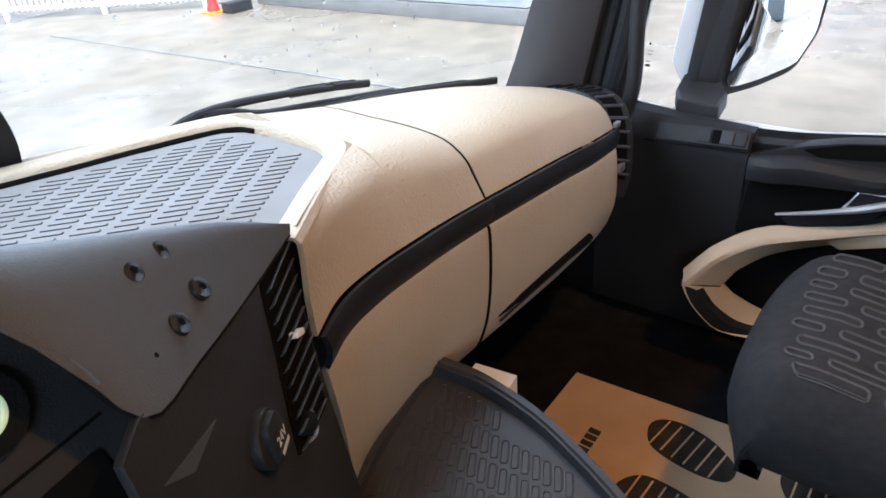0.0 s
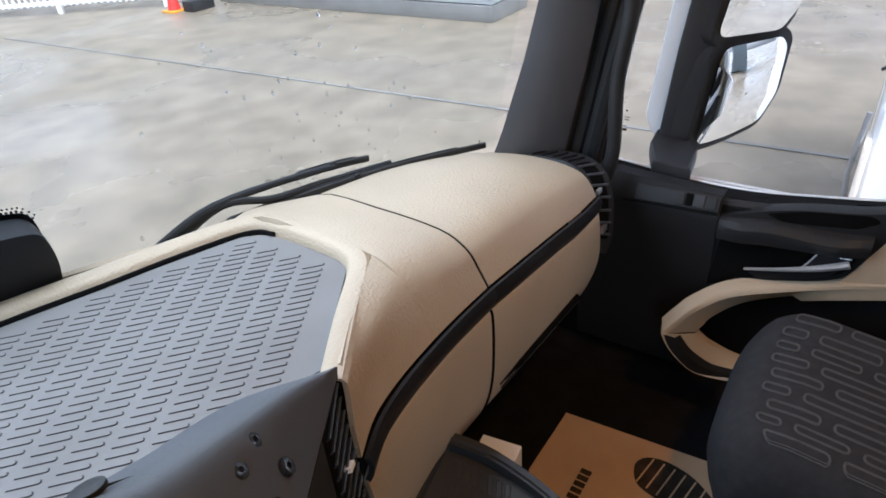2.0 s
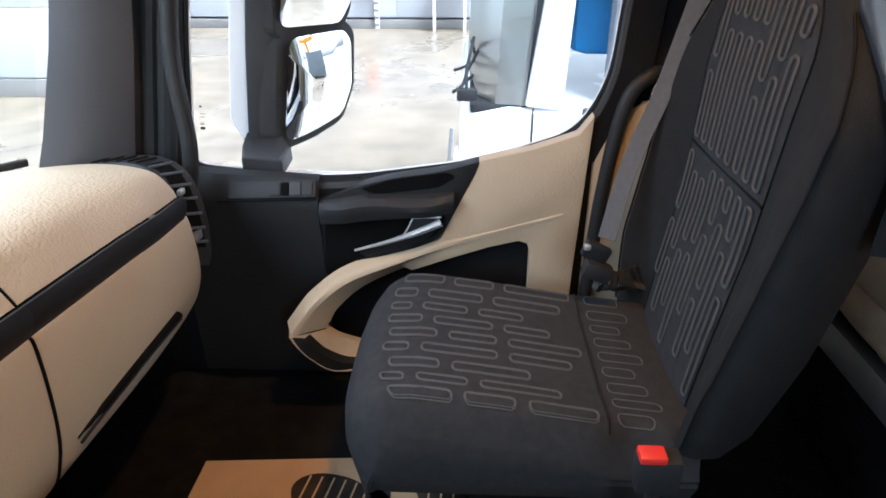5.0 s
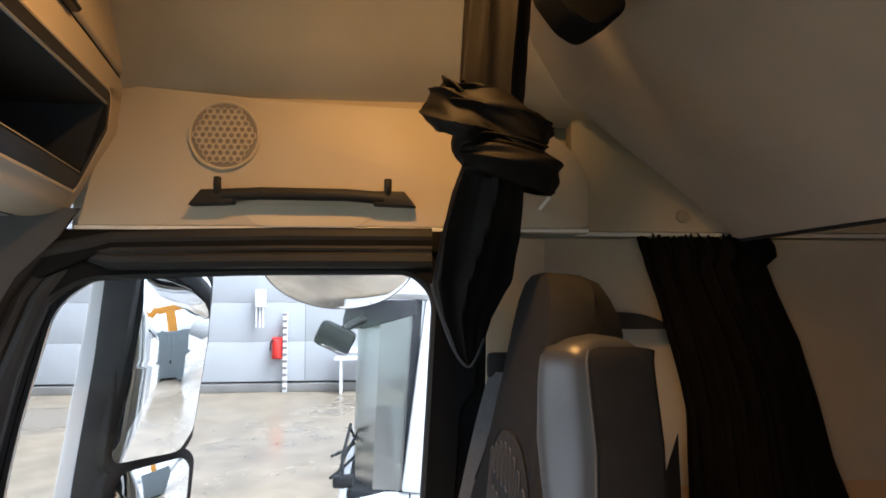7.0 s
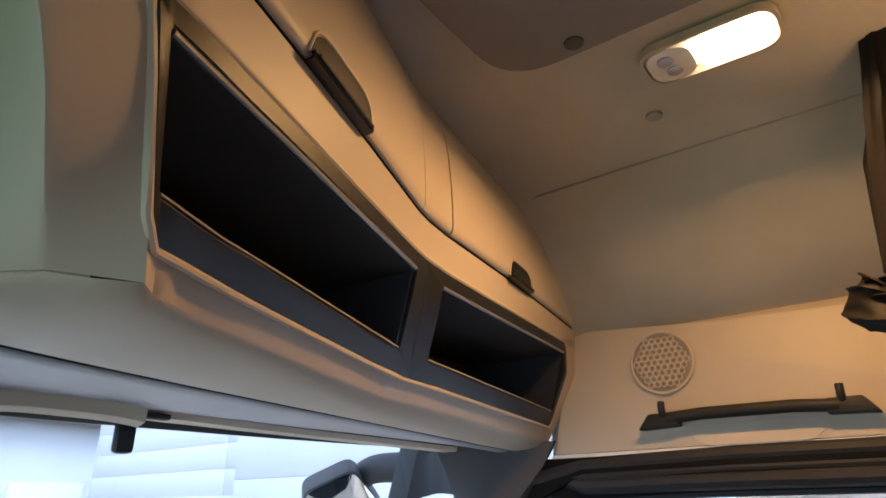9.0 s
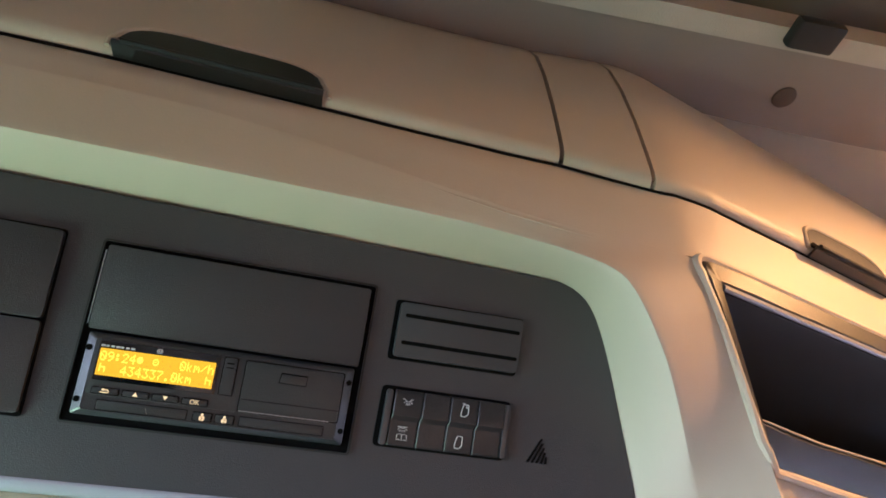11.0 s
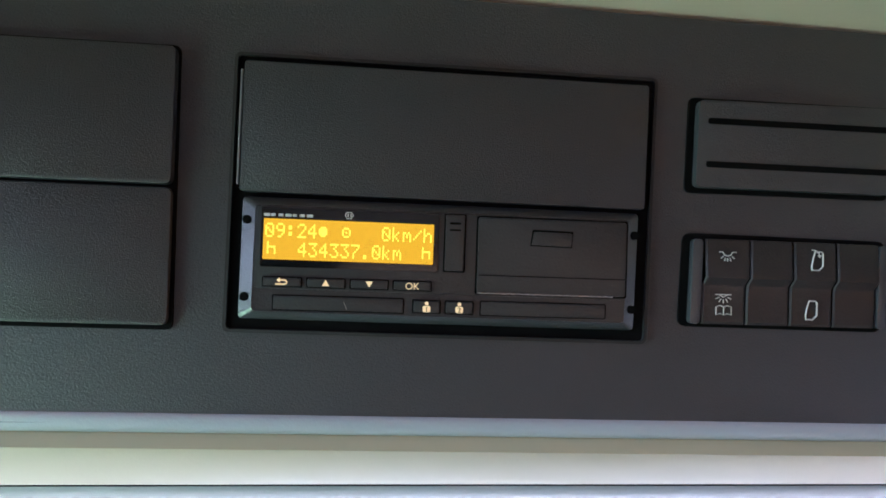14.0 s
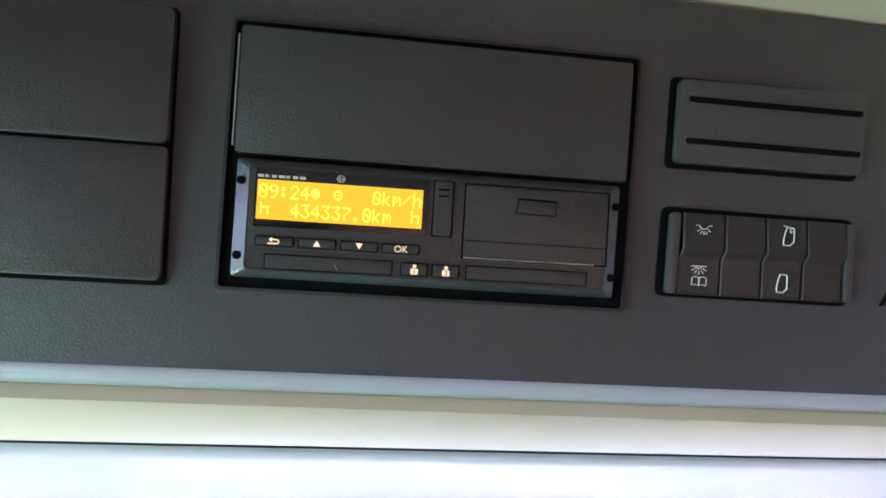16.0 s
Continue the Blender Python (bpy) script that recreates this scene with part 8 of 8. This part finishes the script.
# ---------------------------------------------------------------- outside mirror
om = thing("outside_mirror", "tall outside mirror, white and black housing, two glasses", "mirror", (1.33, 0.68, 1.0))
part("housing", slab([(1.285, y, z) for y, z in rounded([(0.775, 1.055), (0.705, 1.03), (0.69, 1.10), (0.683, 1.27), (0.665, 1.45), (0.632, 1.70), (0.64, 1.76), (0.695, 1.76), (0.72, 1.50), (0.755, 1.25)], [0.02, 0.02, 0.02, 0.03, 0.03, 0.02, 0.01, 0.01, 0.03, 0.03])], (0.03, 0.0, 0), 0.006, 3), DARKGREY, om, "dark grey mirror arm housing")
part("shell", slab([(1.300, y, z) for y, z in rounded([(0.815, 1.09), (0.79, 1.045), (0.765, 1.06), (0.74, 1.25), (0.705, 1.50), (0.685, 1.76), (0.72, 1.76), (0.758, 1.50), (0.79, 1.28)], [0.02, 0.015, 0.01, 0.03, 0.03, 0.01, 0.01, 0.03, 0.03])], (0.05, 0.0, 0), 0.008, 3), WHITE, om, "white outer mirror shell")
m1 = [(0.64, 1.697), (0.551, 1.70), (0.536, 1.663), (0.547, 1.531), (0.564, 1.323), (0.583, 1.280), (0.671, 1.288), (0.676, 1.307), (0.658, 1.489), (0.644, 1.617)]
m2 = [(0.662, 1.267), (0.576, 1.265), (0.565, 1.241), (0.574, 1.141), (0.595, 1.084), (0.645, 1.065), (0.682, 1.055), (0.687, 1.08), (0.671, 1.242)]
def mx(y):
    return 1.39 + (0.60 - y) * 1.5
MN = V((-1.0, -1.5, 0)).normalized()
for pts, nm, bow in ((m1, "upper_head", 1.3), (m2, "lower_head", 0.55)):
    o3 = [V((mx(y), y, z)) for y, z in rounded(pts, 0.012, 3)]
    c3 = sum(o3, V((0, 0, 0))) / len(o3)
    hd = part(nm, slab([p + (p - c3).normalized() * 0.024 for p in o3], MN * -0.06, 0.006, 3), BLACK, om, "black mirror head")
    rm = max((p - c3).length_squared for p in o3)
    rows = [[c3 + (p - c3) * s + MN * (0.003 + (rm - s * s * (p - c3).length_squared) / (2 * bow)) for p in o3] for s in [1.0, 0.98] + [0.92 - 0.06 * k for k in range(16)]]
    part("mirror_pane", sheet(rows, closed=True), MIRROR, hd, "bright mirror glass", angle=80)
part("foot", slab([(1.12, 0.735, 1.035), (1.12, 0.655, 1.03), (1.30, 0.685, 1.00), (1.32, 0.70, 1.05), (1.32, 0.78, 1.05), (1.28, 0.79, 1.0)], (0, 0, 0.035), 0.012, 3), DARKGREY, om, "grey mirror foot")
def round_mirror(c, n, r, foot, label):
    """A round wide-angle mirror in a shallow shell on an arm."""
    t = thing("kerb_mirror", label, "mirror", c)
    n = V(n).normalized()
    u = n.cross(V((0, 0, 1))).normalized()
    v = u.cross(n)
    ringp = lambda s, h: [V(c) + (u * math.cos(a) * 1.0 + v * math.sin(a)) * r * s + n * h for a in [2 * math.pi * k / 48 for k in range(48)]]
    part("shell", sheet([ringp(1.0, 0.0), ringp(1.03, -0.008), ringp(1.02, -0.03), ringp(0.85, -0.07), ringp(0.4, -0.10), ringp(0.02, -0.105)], closed=True), BLACK, t, "black mirror shell")
    part("mirror_pane", sheet([ringp(0.985, 0.0)] + [ringp(s, 0.025 * (1 - s * s)) for s in (0.97, 0.9, 0.8, 0.7, 0.6, 0.5, 0.4, 0.3, 0.2, 0.1, 0.01)], closed=True), MIRROR, t, "convex mirror glass", angle=80)
    part("arm", tube(spline([V(c) - n * 0.08, V(c).lerp(V(foot), 0.5) + V((0, 0, 0.04)), foot]), 0.022, 10), BLACK, t)
round_mirror((1.42, 0.22, 1.715), (-0.62, 0.0, -0.78), 0.185, (1.20, 0.22, 1.95), "round wide-angle kerb mirror above the door window")
fm = thing("front_mirror", "half-round front mirror on a dark arm outside the windscreen", "mirror", (1.17, 1.36, 1.675))
MF = Plane((1.17, 1.36, 1.675), (0.878, -0.479, 0.0), (-0.373, -0.684, 0.626))
dee = rounded([(-0.143, 0.049), (-0.125, -0.030), (-0.076, -0.114), (-0.013, -0.164), (0.053, -0.185), (0.115, -0.179), (0.172, -0.150), (0.131, -0.060), (0.058, 0.039), (-0.032, 0.139)], [0.03, 0.04, 0.05, 0.05, 0.05, 0.05, 0.02, 0.04, 0.03, 0.03], 4)
part("shell", MF.slab([(a * 1.03, b * 1.03) for a, b in dee], -0.055, -0.001, 0.012, 3), PILLAR, fm, "slate grey mirror shell")
rows = [[MF.p(a * q, b * q, 0.001 + 0.016 * (1 - q * q)) for a, b in dee] for q in (1.0, 0.96, 0.88, 0.76, 0.62, 0.46, 0.3, 0.15, 0.02)]
part("mirror_pane", sheet(rows, closed=True), MIRROR, fm, "convex mirror glass", angle=80)
part("arm_plate", slab([(x, 1.045, z) for x, z in rounded([(1.030, 1.682), (1.085, 1.83), (1.40, 1.83), (1.40, 1.70), (1.335, 1.697), (1.168, 1.703)], [0.01, 0.02, 0.02, 0.02, 0.03, 0.02])], (0, 0.06, 0.004), 0.012, 3), DARKGREY, fm, "dark grey mirror arm plate")
part("arm", tube(spline([(1.20, 1.40, 1.72), (1.17, 1.28, 1.77), (1.14, 1.09, 1.765)]), 0.030, 12, flat=1.3), DARKGREY, fm, "dark mirror arm")
part("foot", tube(spline([(1.12, 1.07, 1.80), (1.07, 1.02, 1.87), (1.02, 0.955, 1.92)]), 0.024, 10), DARKGREY, fm, "dark mirror foot")
gm = thing("glass_marks", "small dark approval marks etched on the door glass", "marks", (1.122, 0.78, 1.10))
for k, (y, z, w_, h_) in enumerate(((0.782, 1.128, 0.009, 0.005), (0.782, 1.136, 0.008, 0.0015), (0.779, 1.150, 0.009, 0.0012), (0.778, 1.156, 0.011, 0.0010), (0.780, 1.170, 0.0035, 0.0035))):
    part("mark", box((1.1235, y + 0.02, z - 0.002), (0.0006, w_, h_)), INK, gm)
